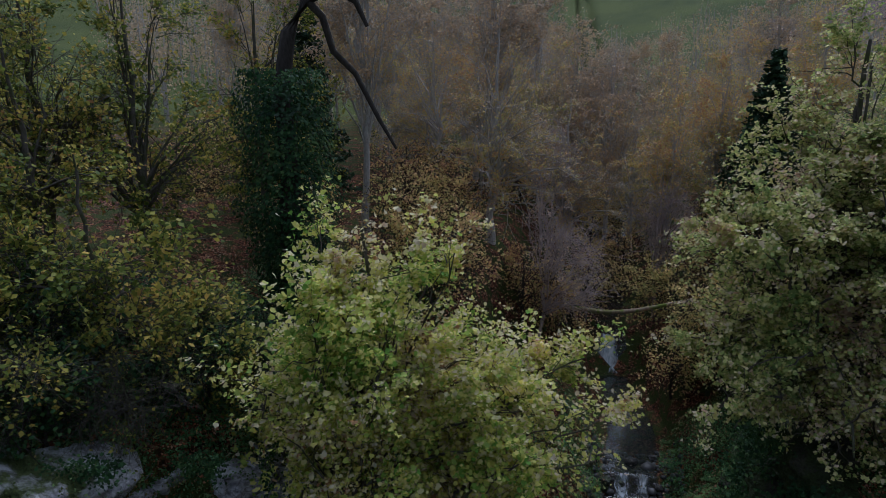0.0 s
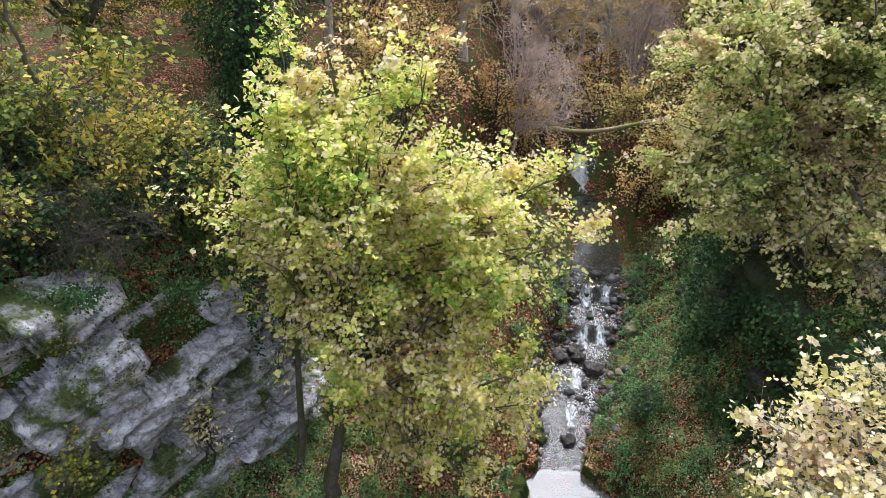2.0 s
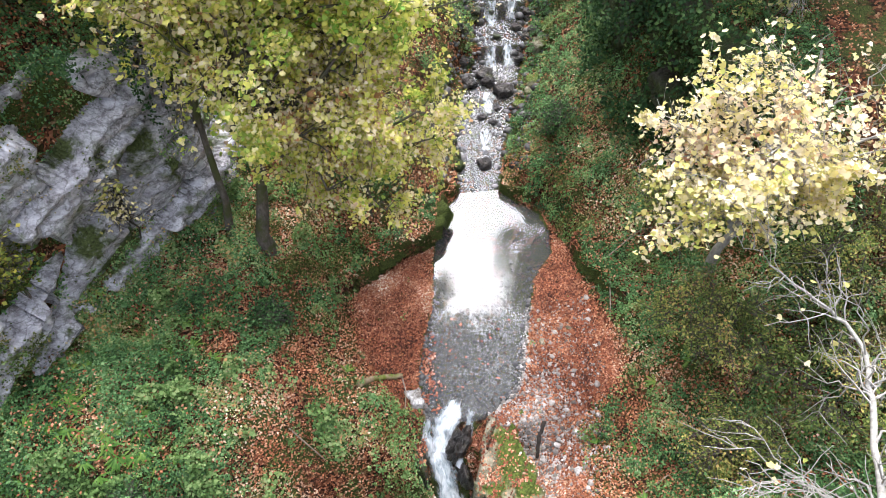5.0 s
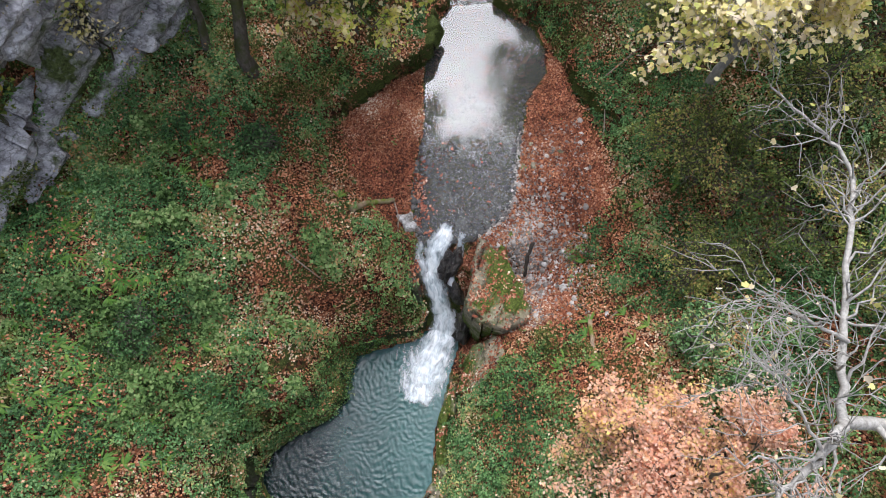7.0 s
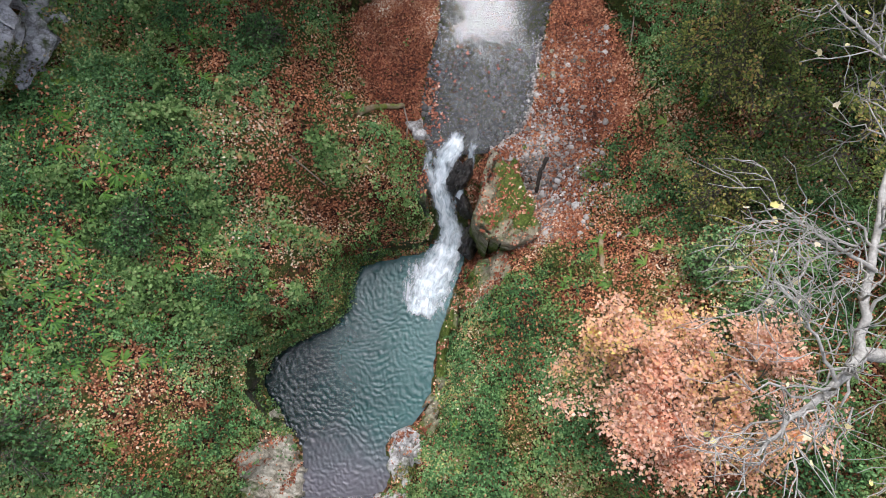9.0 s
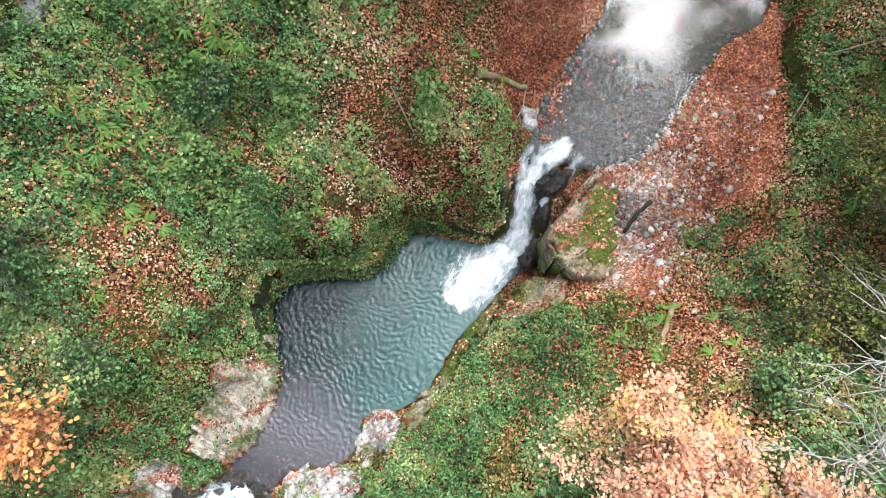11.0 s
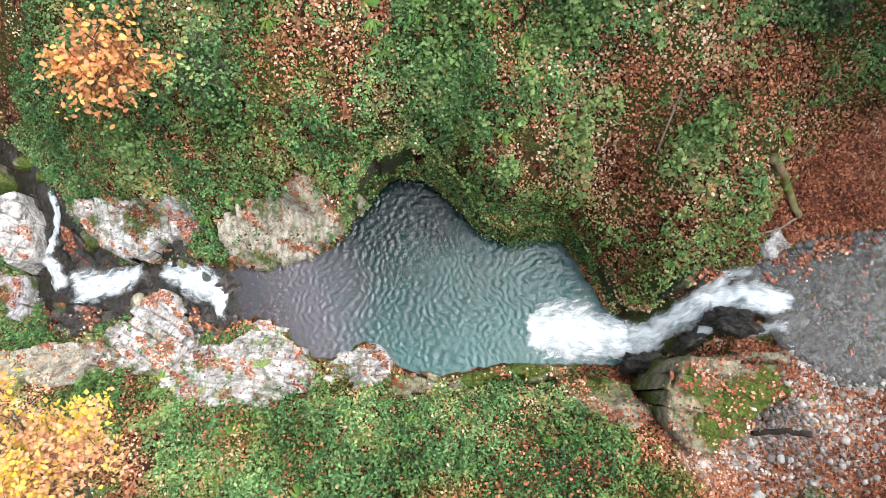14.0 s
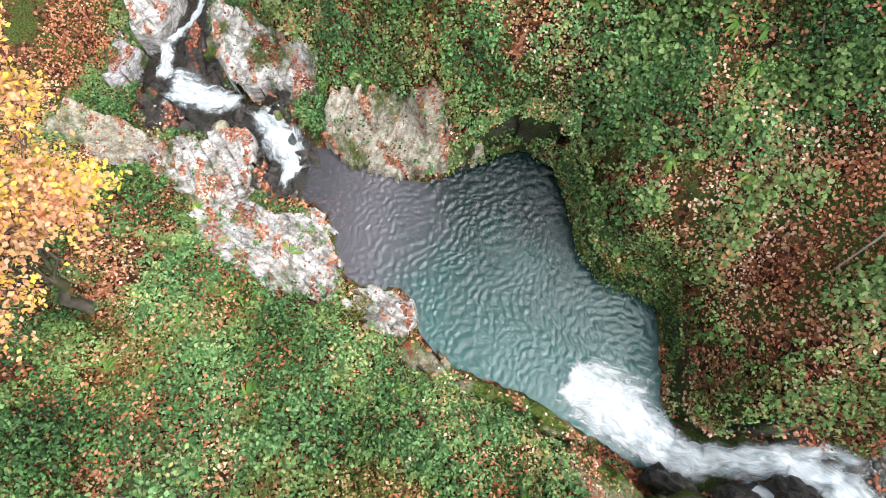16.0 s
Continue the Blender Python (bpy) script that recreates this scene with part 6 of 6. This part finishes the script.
for k, (x, y, h, w) in enumerate(((-12.2, 4.4, 2.4, 1.4), (-14.5, 3.6, 2.6, 1.5), (-11.6, 7.4, 2.6, 1.5), (-9.4, 8.6, 2.2, 1.4), (-7.2, 8.4, 2.0, 1.3), (-16.5, 5.5, 2.8, 1.6), (-13, 1.2, 2.0, 1.3), (-10.6, 3.6, 2.2, 1.6), (-9.6, 2.2, 1.6, 1.3), (-8.0, 5.0, 1.8, 1.4), (-11.4, 0.4, 1.8, 1.4), (-7.0, 6.6, 1.8, 1.3))):
    b = on_ground(x, y)
    tree("hazel_bush", b, (x, y, b[2] + h), [((x, y, b[2] + 0.65 * h), (w, w, 0.55 * h))], 0.05, 2600, 0.12, "kite", LIME if k in (1, 5) else DARK_IVY, DARK_BARK, "leafy hazel thicket on the plateau above the cliff", 270 + k, 16, 6, 5, category="bush", twig_len=0.6, lower=0.05, lean=True)

# shrubs on the east bank
TWIGGY = leaf_material("small_olive_leaves", [(0.0, (0.08, 0.14, 0.03)), (0.6, (0.24, 0.3, 0.08)), (0.9, (0.55, 0.48, 0.14)), (1.0, (0.5, 0.3, 0.12))], 0.35)
for k, (x, y, h, w) in enumerate(((8.9, -0.6, 2.2, 1.7), (10.6, -2.6, 2.6, 1.9), (8.6, -3.6, 1.6, 1.3), (11.8, 0.4, 3.0, 2.0), (11.6, -5.4, 2.4, 1.8), (9.2, 3.4, 2.2, 1.6))):
    b = on_ground(x, y)
    tree("thorn_bush", b, (x, y, b[2] + h), [((x, y, b[2] + 0.7 * h), (w, w, 0.5 * h))], 0.05, 5200, 0.075, "kite", TWIGGY, BARK, "twiggy bush with small yellowing leaves on the bank", 220 + k, 18, 6, 5, category="bush", twig_len=0.5, lower=0.05, lean=True)
for k, (x, y, h, w) in enumerate(((-7.2, -10.6, 1.0, 0.8), (-8.6, -8.8, 1.2, 0.9), (-8.9, -11.2, 1.2, 1.0), (-6.6, -4.0, 0.7, 0.7), (-3.4, 1.2, 0.6, 0.6), (3.4, -12.4, 0.8, 0.9), (7.6, -5.6, 0.9, 0.9), (8.0, -7.4, 1.1, 1.0), (-1.2, 6.2, 1.0, 0.7), (6.4, 8.4, 0.9, 0.9))):
    b = on_ground(x, y)
    tree("bramble_bush", b, (x, y, b[2] + h), [((x, y, b[2] + 0.6 * h), (w, w, 0.5 * h))], 0.025, 2600, 0.085, "kite", IVY, BARK, "green bramble bush arching over the bank", 240 + k, 14, 5, 4, category="bush", twig_len=0.4, lower=0.05, lean=True)

tree("bare_bush", on_ground(12.2, 6.8), (12.3, 6.8, 12.8), [((12.1, 6.6, 12.3), (1.5, 1.3, 0.9)), ((13.2, 8.4, 12.6), (1.6, 1.4, 1.0))], 0.06, 120, 0.1, "kite", PALE_YELLOW, PALE_BARK, "leafless grey bush above the mossy rock wall", 211, 22, 7, 6, category="bush")

# hart's tongue ferns


def fern_mesh(seed, blades):
    r = np.random.default_rng(seed)
    V, F, c = [], [], 0
    for k in range(blades):
        a = r.uniform(-1.3, 1.3)
        length, width = r.uniform(0.2, 0.42), r.uniform(0.016, 0.028)
        t = np.linspace(0, 1, 5)
        out = length * (0.25 + 0.75 * t) * t ** 0.3
        zz = length * (0.75 * t - 0.7 * t**2)
        w = width * np.array([0.4, 1, 1.1, 0.85, 0.1])
        d, s = np.array([np.cos(a), np.sin(a)]), np.array([-np.sin(a), np.cos(a)])
        L = np.column_stack([out[:, None] * d + w[:, None] * s, zz + 0.02])
        R = np.column_stack([out[:, None] * d - w[:, None] * s, zz + 0.02])
        V.append(np.concatenate([L, R]))
        i = np.arange(4)
        F.append(np.stack([i, i + 1, i + 6, i + 5], -1) + c)
        c += 10
    return fast_mesh("fern", np.concatenate(V), np.concatenate(F), FERN)


fern_kinds = [fern_mesh(300 + k, 8 + k) for k in range(5)]
r5 = np.random.default_rng(55)
placed = 0
while placed < 280:
    x, y = r5.normal(-7.9, 1.3), r5.uniform(-7.5, 2.0)
    if placed > 215:
        x, y = r5.uniform(-8, 9), r5.uniform(-15, 4)
    if not bool(dry(np.array([x]), np.array([y]), 1.2)[0]) or float(bars(np.array([x]), np.array([y]))[0]) > 0.1:
        continue
    z, n = surface(np.array([x]), np.array([y]))
    down = math.degrees(math.atan2(n[0][1], n[0][0]))
    ob = new("fern", fern_kinds[placed % 5])
    ob.matrix_world = Matrix.Translation((x, y, float(z[0]) + 0.02)) @ Vector((0, 0, 1)).rotation_difference(Vector(n[0] * 0.6 + np.array([0, 0, 0.4]))).to_matrix().to_4x4() @ pose(0, 0, 0, 0, 0, down + r5.normal(0, 25))
    tagged(ob, "bright green hart's tongue fern on the mossy slope", "fern", "ferns on the bank")
    placed += 1

# ivy curtains over the cliff's edge
xs = np.array([p[0] for p in WEST_CRAG])
ys = np.array([p[1] for p in WEST_CRAG])
n_ivy = 12000
y = r5.uniform(0.3, 8, n_ivy)
x = np.interp(y, ys, xs)
hang = r5.random(n_ivy) ** 1.5 * (0.1 + 4.0 * fbm(y, y * 0, 1.3, 3, 91) ** 4 + 2.6 * np.exp(-(((y - 4.3) / 0.7) ** 2)))
x = x + 1.1 - 1.6 * r5.random(n_ivy) * (hang < 0.6) + r5.normal(0, 0.15, n_ivy)
keep = fbm(x, y, 0.8, 3, 94) > 0.5
x, y, hang = x[keep], y[keep], hang[keep]
n_ivy = len(x)
pos = np.stack([x, y, np.maximum(np.interp(y, [0.2, 2.6, 4.6, 8], [14.5, 13.5, 12.6, 12.5]), height(x, y) + 0.1) - hang + r5.normal(0, 0.12, n_ivy)], -1)
tagged(new("cliff_ivy", leaf_cloud("cliff_ivy", pos, np.tile(np.array([0.6, -0.2, 0.5]), (n_ivy, 1)), 0.085, "kite", DARK_IVY, r5, 0.5)), "dark ivy hanging over the limestone cliff", "ivy", kind="stuff")

# herbs, moss cushions and small ferns rooted in the cliff, thickest at its foot
U, V, P, nx_, ny_ = CRAG_FACES[0]
for count, size, leaf_mat, seed, what in ((60000, 0.065, DRY_HERB, 95, "withered herbs and moss on the cliff's ledges"), (40000, 0.07, BRAMBLE, 97, "green herbs rooted in the cliff's foot")):
    i, j = r5.integers(0, U.shape[0], count), r5.integers(0, U.shape[1], count)
    ok = r5.random(count) < soft((fbm(U[i, j], 6 * V[i, j], 1.1, 4, seed) - 0.58 + 0.36 * soft((0.42 - V[i, j]) / 0.4)) / 0.08)
    i, j = i[ok], j[ok]
    side = np.stack([nx_[j], ny_[j], 0 * nx_[j]], -1)
    pos = P[i, j] + side * r5.uniform(0.02, 0.14, len(i))[:, None] + r5.normal(0, 0.04, (len(i), 3))
    tagged(new("cliff_herbs", leaf_cloud("cliff_herbs", pos, 0.6 * side + np.array([0, 0, 0.6]), size, "kite", leaf_mat, r5, 0.6)), what, "herbs", kind="stuff")

n_ivy = 15000
y = r5.uniform(3.5, 17, n_ivy)
z = r5.uniform(5.6, 11.3, n_ivy)
x = np.interp(y, [p[1] for p in EAST_CRAG], [p[0] for p in EAST_CRAG]) - 0.55 + 0.1 * (z - 5.6) + r5.normal(0, 0.25, n_ivy)
ok = r5.random(n_ivy) < soft((fbm(y, z, 1.3, 3, 93) - 0.38) / 0.15)
pos = np.stack([x, y, z], -1)[ok]
tagged(new("wall_ivy", leaf_cloud("wall_ivy", pos, np.tile(np.array([-0.6, -0.3, 0.5]), (len(pos), 1)), 0.14, "kite", DARK_IVY, r5, 0.5)), "ivy and ferns clinging to the shaded rock wall", "ivy", kind="stuff")

# wood upstream: prototypes, then more of each
bare = tree("bare_tree", on_ground(-1.5, 27), (-1.2, 27, 25), [((-1.2, 26.5, 20.5), (4.0, 3.6, 5.0)), ((0.8, 25.5, 17), (3.0, 2.6, 3.0))], 0.24, 9000, 0.12, "kite", FAR_LEAF, GREY_TWIG, "thinning grey tree with a haze of twigs and last leaves", 301, 34, 6, 4, twig_len=1.2, lean=True)
copies(bare, [(-5.5, 33), (3.0, 36), (-10, 40), (1.0, 46), (9, 44), (-16, 34), (17, 50), (-6, 54), (25, 62), (5, 62), (-22, 48), (14, 70), (-14, 64), (33, 70), (-4, 44), (5, 52), (-11, 56), (0, 58), (-18, 66), (8, 66), (-26, 60), (-2, 70)], 1, "bare trees of the wood")
red = tree("bare_tree", on_ground(1.4, 22.5), (1.8, 22.4, 16.5), [((2.6, 21.8, 14.0), (2.4, 2.2, 2.4)), ((3.6, 21.0, 12.0), (1.4, 1.6, 1.3))], 0.12, 1200, 0.09, "kite", FAR_BROWN, bark_material("reddish_twigs", (0.26, 0.19, 0.17), (0.56, 0.45, 0.4), None), "reddish leafless bush with dense twigs over the stream", 302, 26, 6, 5, twig_len=1.0, drop=0.1, lean=True)
copies(red, [(8.6, 30), (1.5, 33)], 2, "reddish bushes")
gold = tree("birch_tree", on_ground(13, 36), (13.2, 36, 26), [((13, 36, 21), (2.6, 2.6, 5.0))], 0.14, 9000, 0.14, "kite", FAR_LEAF, GREY_TWIG, "thin birch with sparse golden leaves", 303, 30, 6, 5, lean=True)
copies(gold, [(9.5, 33), (16, 41), (19.5, 37), (12, 47), (22, 46), (17, 55), (26, 52), (8, 55), (-3, 40), (-12, 47), (28, 63), (21, 68), (36, 60), (3, 72), (-20, 58)], 3, "birches of the wood")
brown = tree("beech_tree", on_ground(6.5, 40), (6.5, 40, 24), [((6.5, 40, 20), (3.6, 3.6, 5.0))], 0.22, 9000, 0.16, "kite", FAR_BROWN, GREY_TWIG, "brown-leaved beech in the wood", 304, 30, 6, 5, lean=True)
copies(brown, [(-8, 24), (-2, 34), (23, 56), (-17, 42), (14, 62), (-4, 66), (-36, 70), (-8, 46), (1, 52), (-14, 52), (-22, 54), (4, 44), (-3, 58), (10, 58), (-30, 56), (-10, 72)], 4, "brown beeches of the wood")
yellow = tree("hazel_bush", on_ground(-5.5, 22), (-5.5, 22, 17.5), [((-5.2, 21.6, 15.6), (2.4, 2.2, 2.2))], 0.1, 3500, 0.14, "kite", FAR_LEAF, DARK_BARK, "golden-brown hazel bush in the wood", 305, 19, 6, 5, category="bush", lean=True)
copies(yellow, [(-2.6, 19.5), (-9, 19), (-13, 25), (0.5, 23.5), (-18, 22), (11.5, 27), (13.5, 31), (9.8, 24), (16, 27), (-7, 30), (19, 31), (4.5, 30.5), (10.5, 20), (-20, 30), (24, 40), (-1.5, 15.5), (-3.4, 16.8), (7.5, 36), (3.4, 26), (8.2, 22), (9.2, 27), (6.0, 45), (9, 50), (-5, 26), (0, 38)], 5, "hazel bushes of the wood")
lime = tree("lime_tree", on_ground(-18, 13), (-18, 13, 26), [((-18, 12.6, 21), (3.8, 3.4, 5.5))], 0.24, 8000, 0.17, "kite", LIME, BARK, "tall lime with yellow-green leaves on the plateau", 306, 34, 6, 5, lean=True)
copies(lime, [(-14.5, 14), (-22, 8), (-12, 20), (-26, 18), (18, 18), (23, 26)], 6, "limes on the plateau")
# unseen limes round the rim, added to darken the pool's reflections and the ground
copies(lime, [(-17, -3), (-16, -9), (-19, -6), (-18, 2), (-16, -15), (19, -5), (18, -12), (20, 2), (12, -22), (4, -27), (-6, -30)], 26, "limes on the plateau")
copies(gold, [(16.5, 9), (20, 14)], 16, "birches of the wood")


# woods on the far hillsides, on both sides of an open meadow
r7 = np.random.default_rng(71)
V, F, c, pos = [], [], 0, []
while len(V) < 440:
    y = r7.uniform(62, 175)
    x = r7.uniform(-0.75 * y, 0.75 * y)
    if y < 116 and 0.09 * y + 1 < x < 0.3 * y:
        continue
    x, y, z = on_ground(x, y)
    h = r7.uniform(9, 15)
    v, f = tube(np.array([(x, y, z - 0.4), (x + r7.normal(0, 0.3), y, z + 0.5 * h), (x + r7.normal(0, 0.5), y, z + h)]), np.array([0.2, 0.14, 0.03]), 5, c)
    V.append(v), F.append(f)
    c += len(v)
    m = 150
    q = r7.normal(0, 1, (m, 3))
    pos.append(np.array([x, y, z + 0.62 * h]) + q / (1 + 0.4 * np.linalg.norm(q, axis=1, keepdims=True)) * np.array([2.6, 2.6, 0.32 * h]))
pos = np.concatenate(pos)
far_wood = tagged(new("far_wood", fast_mesh("far_wood", np.concatenate(V), np.concatenate(F), GREY_TWIG, True)), "hazy leafless woods on the far hillsides", "woods", kind="stuff")
part("crown", leaf_cloud("crown", pos, np.tile(np.array([0, -0.3, 0.6]), (len(pos), 1)), 0.42, "kite", FAR_BROWN, r7, 0.7), far_wood)


def conifer(x, y, h, spread, label, seed):
    """A spruce: whorls of drooping boughs set with needle sprays."""
    r = np.random.default_rng(seed)
    root = new("spruce_tree")
    root.location = on_ground(x, y)
    tagged(root, label, "tree")
    V, F, c = [], [], 0
    v, f = tube(np.array([(0, 0, -0.3), (0.05, 0, h * 0.5), (0, 0, h)]), np.array([0.02 * h, 0.012 * h, 0.01]), 7, 0)
    V.append(v), F.append(f)
    c = len(v)
    pos = []
    for level in np.linspace(0.12, 0.98, 26):
        reach = spread * (1 - level) ** 0.8 + 0.15
        for k in range(8):
            a = r.uniform(0, 2 * np.pi)
            t = np.linspace(0, 1, 6)[:, None]
            p = np.array([0, 0, h * level]) + t * np.array([np.cos(a) * reach, np.sin(a) * reach, -0.25 * reach]) * r.uniform(0.75, 1.1)
            p[:, 2] -= 0.2 * reach * np.sin(t[:, 0] * 2.2)
            v, f = tube(p, np.linspace(0.03, 0.008, 6), 3, c)
            V.append(v), F.append(f)
            c += len(v)
            m = int(30 * reach) + 6
            q = r.uniform(0.1, 1, m)
            i = np.minimum((q * 5).astype(int), 4)
            pos.append(p[i] + (p[i + 1] - p[i]) * (q * 5 - i)[:, None] + r.normal(0, 0.1, (m, 3)) - np.array([0, 0, 0.06]))
    part("trunk", fast_mesh("trunk", np.concatenate(V), np.concatenate(F), DARK_BARK, True), root)
    pos = np.concatenate(pos)
    part("crown", leaf_cloud("crown", pos, np.tile(np.array([0, 0, 0.8]), (len(pos), 1)), 0.34, "kite", CONIFER, r, 0.5), root)
    return root


conifer(15.3, 33, 24.3 - on_ground(15.3, 33)[2], 4.0, "dark green spruce standing among bare trees", 402)
conifer(-13.5, 31, 12.0, 3.2, "dark spruce behind the cliff-top limes", 403)

# old ivy-clad tree with an arching dead limb
base = np.array(on_ground(-8.6, 14.5))
root = tagged(new("ivy_tree"), "old leaning tree wrapped in dark ivy with a dead arching limb", "tree")
root.location = base
trunk_line = np.array([(0, 0, -0.4), (-0.1, 0, 3), (0.1, 0, 6), (-0.1, 0, 9), (0.3, 0, 11.2), (1.0, 0.1, 12.4), (2.0, 0.1, 12.8), (2.9, 0, 12.3), (3.3, 0, 11.4)]) * np.array([1, 1, min(1.0, (25.2 - base[2]) / 12.8)])
v1, f1 = tube(trunk_line, np.array([0.5, 0.42, 0.38, 0.33, 0.28, 0.22, 0.17, 0.12, 0.07]), 9, 0)
limb_line = trunk_line[5] + np.array([(0, 0, 0), (0.6, 0, -0.6), (0.9, 0.2, -1.8), (1.7, 0.3, -2.6), (2.5, 0.4, -4.2), (3.2, 0.4, -5.4)])
v2, f2 = tube(limb_line, np.array([0.15, 0.14, 0.13, 0.11, 0.09, 0.05]), 7, len(v1))
part("trunk", fast_mesh("trunk", np.concatenate([v1, v2]), np.concatenate([f1, f2]), DARK_BARK, True), root)
n_ivy = 15000
hz = r5.uniform(0, 9.5, n_ivy)
ra = (0.9 + 1.6 * vnoise(hz, hz * 0, 1.6, 4)) * r5.random(n_ivy) ** 0.4
an = r5.uniform(0, 2 * np.pi, n_ivy)
pos = np.stack([np.interp(hz, trunk_line[:5, 2], trunk_line[:5, 0]) + ra * np.cos(an), ra * np.sin(an), hz], -1)
part("ivy", leaf_cloud("ivy", pos, np.stack([np.cos(an), np.sin(an), 0 * an + 0.6], -1), 0.15, "kite", DARK_IVY, r5, 0.4), root, "dark green ivy sleeve")

# fallen logs and sticks


def log(points, radius, material, label, name="fallen_log", sides=9):
    p = np.array(points, float)
    t = np.linspace(0, len(p) - 1, 4 * len(p))
    q = np.stack([np.interp(t, np.arange(len(p)), p[:, k]) for k in range(3)], -1)
    q[1:-1] += np.random.default_rng(int(1000 * abs(p[0, 0]))).normal(0, 0.12 * radius, (len(q) - 2, 3))
    rad = radius * np.linspace(1.05, 0.75, len(q))
    q = np.vstack([q[:1], q, q[-1:]])
    rad = np.r_[0.02 * radius, rad, 0.02 * radius]
    v, f = tube(q, rad, sides, 0)
    return tagged(new(name, fast_mesh(name, v, f, material, True)), label, "log" if radius > 0.05 else "stick")


MOSSY_WOOD = bark_material("mossy_dead_wood", (0.16, 0.11, 0.07), (0.38, 0.29, 0.2), (0.14, 0.17, 0.03), 7.0)
STICK = bark_material("dead_sticks", (0.16, 0.12, 0.09), (0.36, 0.3, 0.24), None)


def lying(points, lift):
    return [(x, y, float(top_height(np.array([x]), np.array([y]))[0]) + lift) for x, y in points]


log(lying([(-1.15, -0.75), (-0.8, -0.3), (-0.4, -0.05), (0.05, 0.05)], 0.1), 0.1, MOSSY_WOOD, "mossy broken log lying on the leafy bank")
log(lying([(0.05, 0.05), (0.15, -0.5), (0.1, -1.2)], 0.06), 0.025, STICK, "thin dead stick leaning off the log", "stick")
log(lying([(4.25, -1.75), (4.05, -2.1), (3.95, -2.6)], 0.04), 0.075, DARK_BARK, "dark rotten log on the gravel bar")
log(lying([(4.5, -1.4), (4.9, -2.2)], 0.05), 0.02, STICK, "bleached stick among the cobbles", "stick")
for k, pts in enumerate((((5.9, -4.6), (6.4, -4.3), (7.2, -3.9)), ((5.4, -4.4), (5.2, -5.4), (5.1, -6.0)), ((6.6, 2.4), (7.6, 2.2), (8.6, 2.6)), ((6.9, 1.2), (7.1, 2.6)), ((-7.0, -3.2), (-6.2, -3.6), (-5.4, -3.5)), ((-6.4, -11.6), (-5.8, -11.2), (-5.2, -11.5)), ((7.0, 3.0), (8.2, 3.6), (9.2, 3.4)), ((-3.0, -2.0), (-2.2, -2.6)))):
    log(lying(pts, 0.06), 0.022 if k != 1 else 0.07, STICK if k != 1 else MOSSY_WOOD, "dead grey stick lying on fallen leaves" if k != 1 else "mossy fallen log half sunk in leaves", "stick" if k != 1 else "fallen_log")
log([(2.2, 24.5, 10.2), (5.5, 24.2, 10.0), (9.5, 24.6, 10.8)], 0.14, MOSSY_WOOD, "fallen trunk bridging the stream upstream")

# far farmhouses on the hillside
def quad_box(bm, x0, x1, y0, y1, z0, z1):
    v = [bm.verts.new(c) for c in ((x0, y0, z0), (x1, y0, z0), (x1, y1, z0), (x0, y1, z0), (x0, y0, z1), (x1, y0, z1), (x1, y1, z1), (x0, y1, z1))]
    for f in ((0, 3, 2, 1), (4, 5, 6, 7), (0, 1, 5, 4), (1, 2, 6, 5), (2, 3, 7, 6), (3, 0, 4, 7)):
        bm.faces.new([v[i] for i in f])
    return v


def bm_mesh(bm, name, material):
    me = bpy.data.meshes.new(name)
    bm.normal_update()
    bm.to_mesh(me)
    bm.free()
    me.materials.append(material)
    return me


def plain(name, color, rough=0.8):
    m, n, l, b = node_material(name)
    v = noise_node(n, l, 1.2, 6.0)
    r = ramp_node(n, [(0.3, tuple(0.75 * c for c in color)), (0.7, color)])
    l.new(v.outputs[0], r.inputs[0])
    l.new(r.outputs[0], b.inputs["Base Color"])
    b.inputs["Roughness"].default_value = rough
    return m


PLASTER = plain("pale_plaster", (0.62, 0.6, 0.56))
ROOF = plain("brown_roof_tiles", (0.16, 0.1, 0.08))
PANE = plain("dark_window_panes", (0.03, 0.035, 0.04), 0.15)
TIMBER = plain("dark_timber_boards", (0.14, 0.07, 0.045))


def house(x, y, turn, w, d, h, wall_mat, label):
    root = tagged(new("house"), label, "house")
    z = on_ground(x, y)[2]
    root.matrix_world = pose(x, y, z, 0, 0, turn)
    bm = bmesh.new()
    quad_box(bm, -w / 2, w / 2, -d / 2, d / 2, -2, h)
    wall = part("wall", bm_mesh(bm, "wall", wall_mat), root)
    bm = bmesh.new()
    e, rz = 0.7, 0.42 * d
    pr = [(-w / 2 - e, -d / 2 - e, h), (w / 2 + e, -d / 2 - e, h), (w / 2 + e, d / 2 + e, h), (-w / 2 - e, d / 2 + e, h), (-w / 2 - e, 0, h + rz), (w / 2 + e, 0, h + rz)]
    v = [bm.verts.new(c) for c in pr]
    for f in ((0, 1, 5, 4), (2, 3, 4, 5), (0, 4, 3), (1, 2, 5), (0, 3, 2, 1)):
        bm.faces.new([v[i] for i in f])
    part("roof", bm_mesh(bm, "roof", ROOF), root)
    for level in range(int(h // 2.6)):
        for k in range(4):
            bm = bmesh.new()
            cx = -w / 2 + (k + 0.5) * w / 4
            quad_box(bm, cx - 0.5, cx + 0.5, -d / 2 - 0.06, -d / 2 + 0.02, 0.9 + 2.7 * level, 2.2 + 2.7 * level)
            part("window", bm_mesh(bm, "window", PANE), root)


house(57, 140, -15, 13, 9, 5.6, TIMBER, "dark timber farmhouse with a brown roof")
house(70, 150, -25, 14, 10, 6.5, PLASTER, "pale plastered farmhouse with a brown roof")
house(82, 140, 40, 12, 9, 5.5, PLASTER, "pale gabled farmhouse on the hillside")
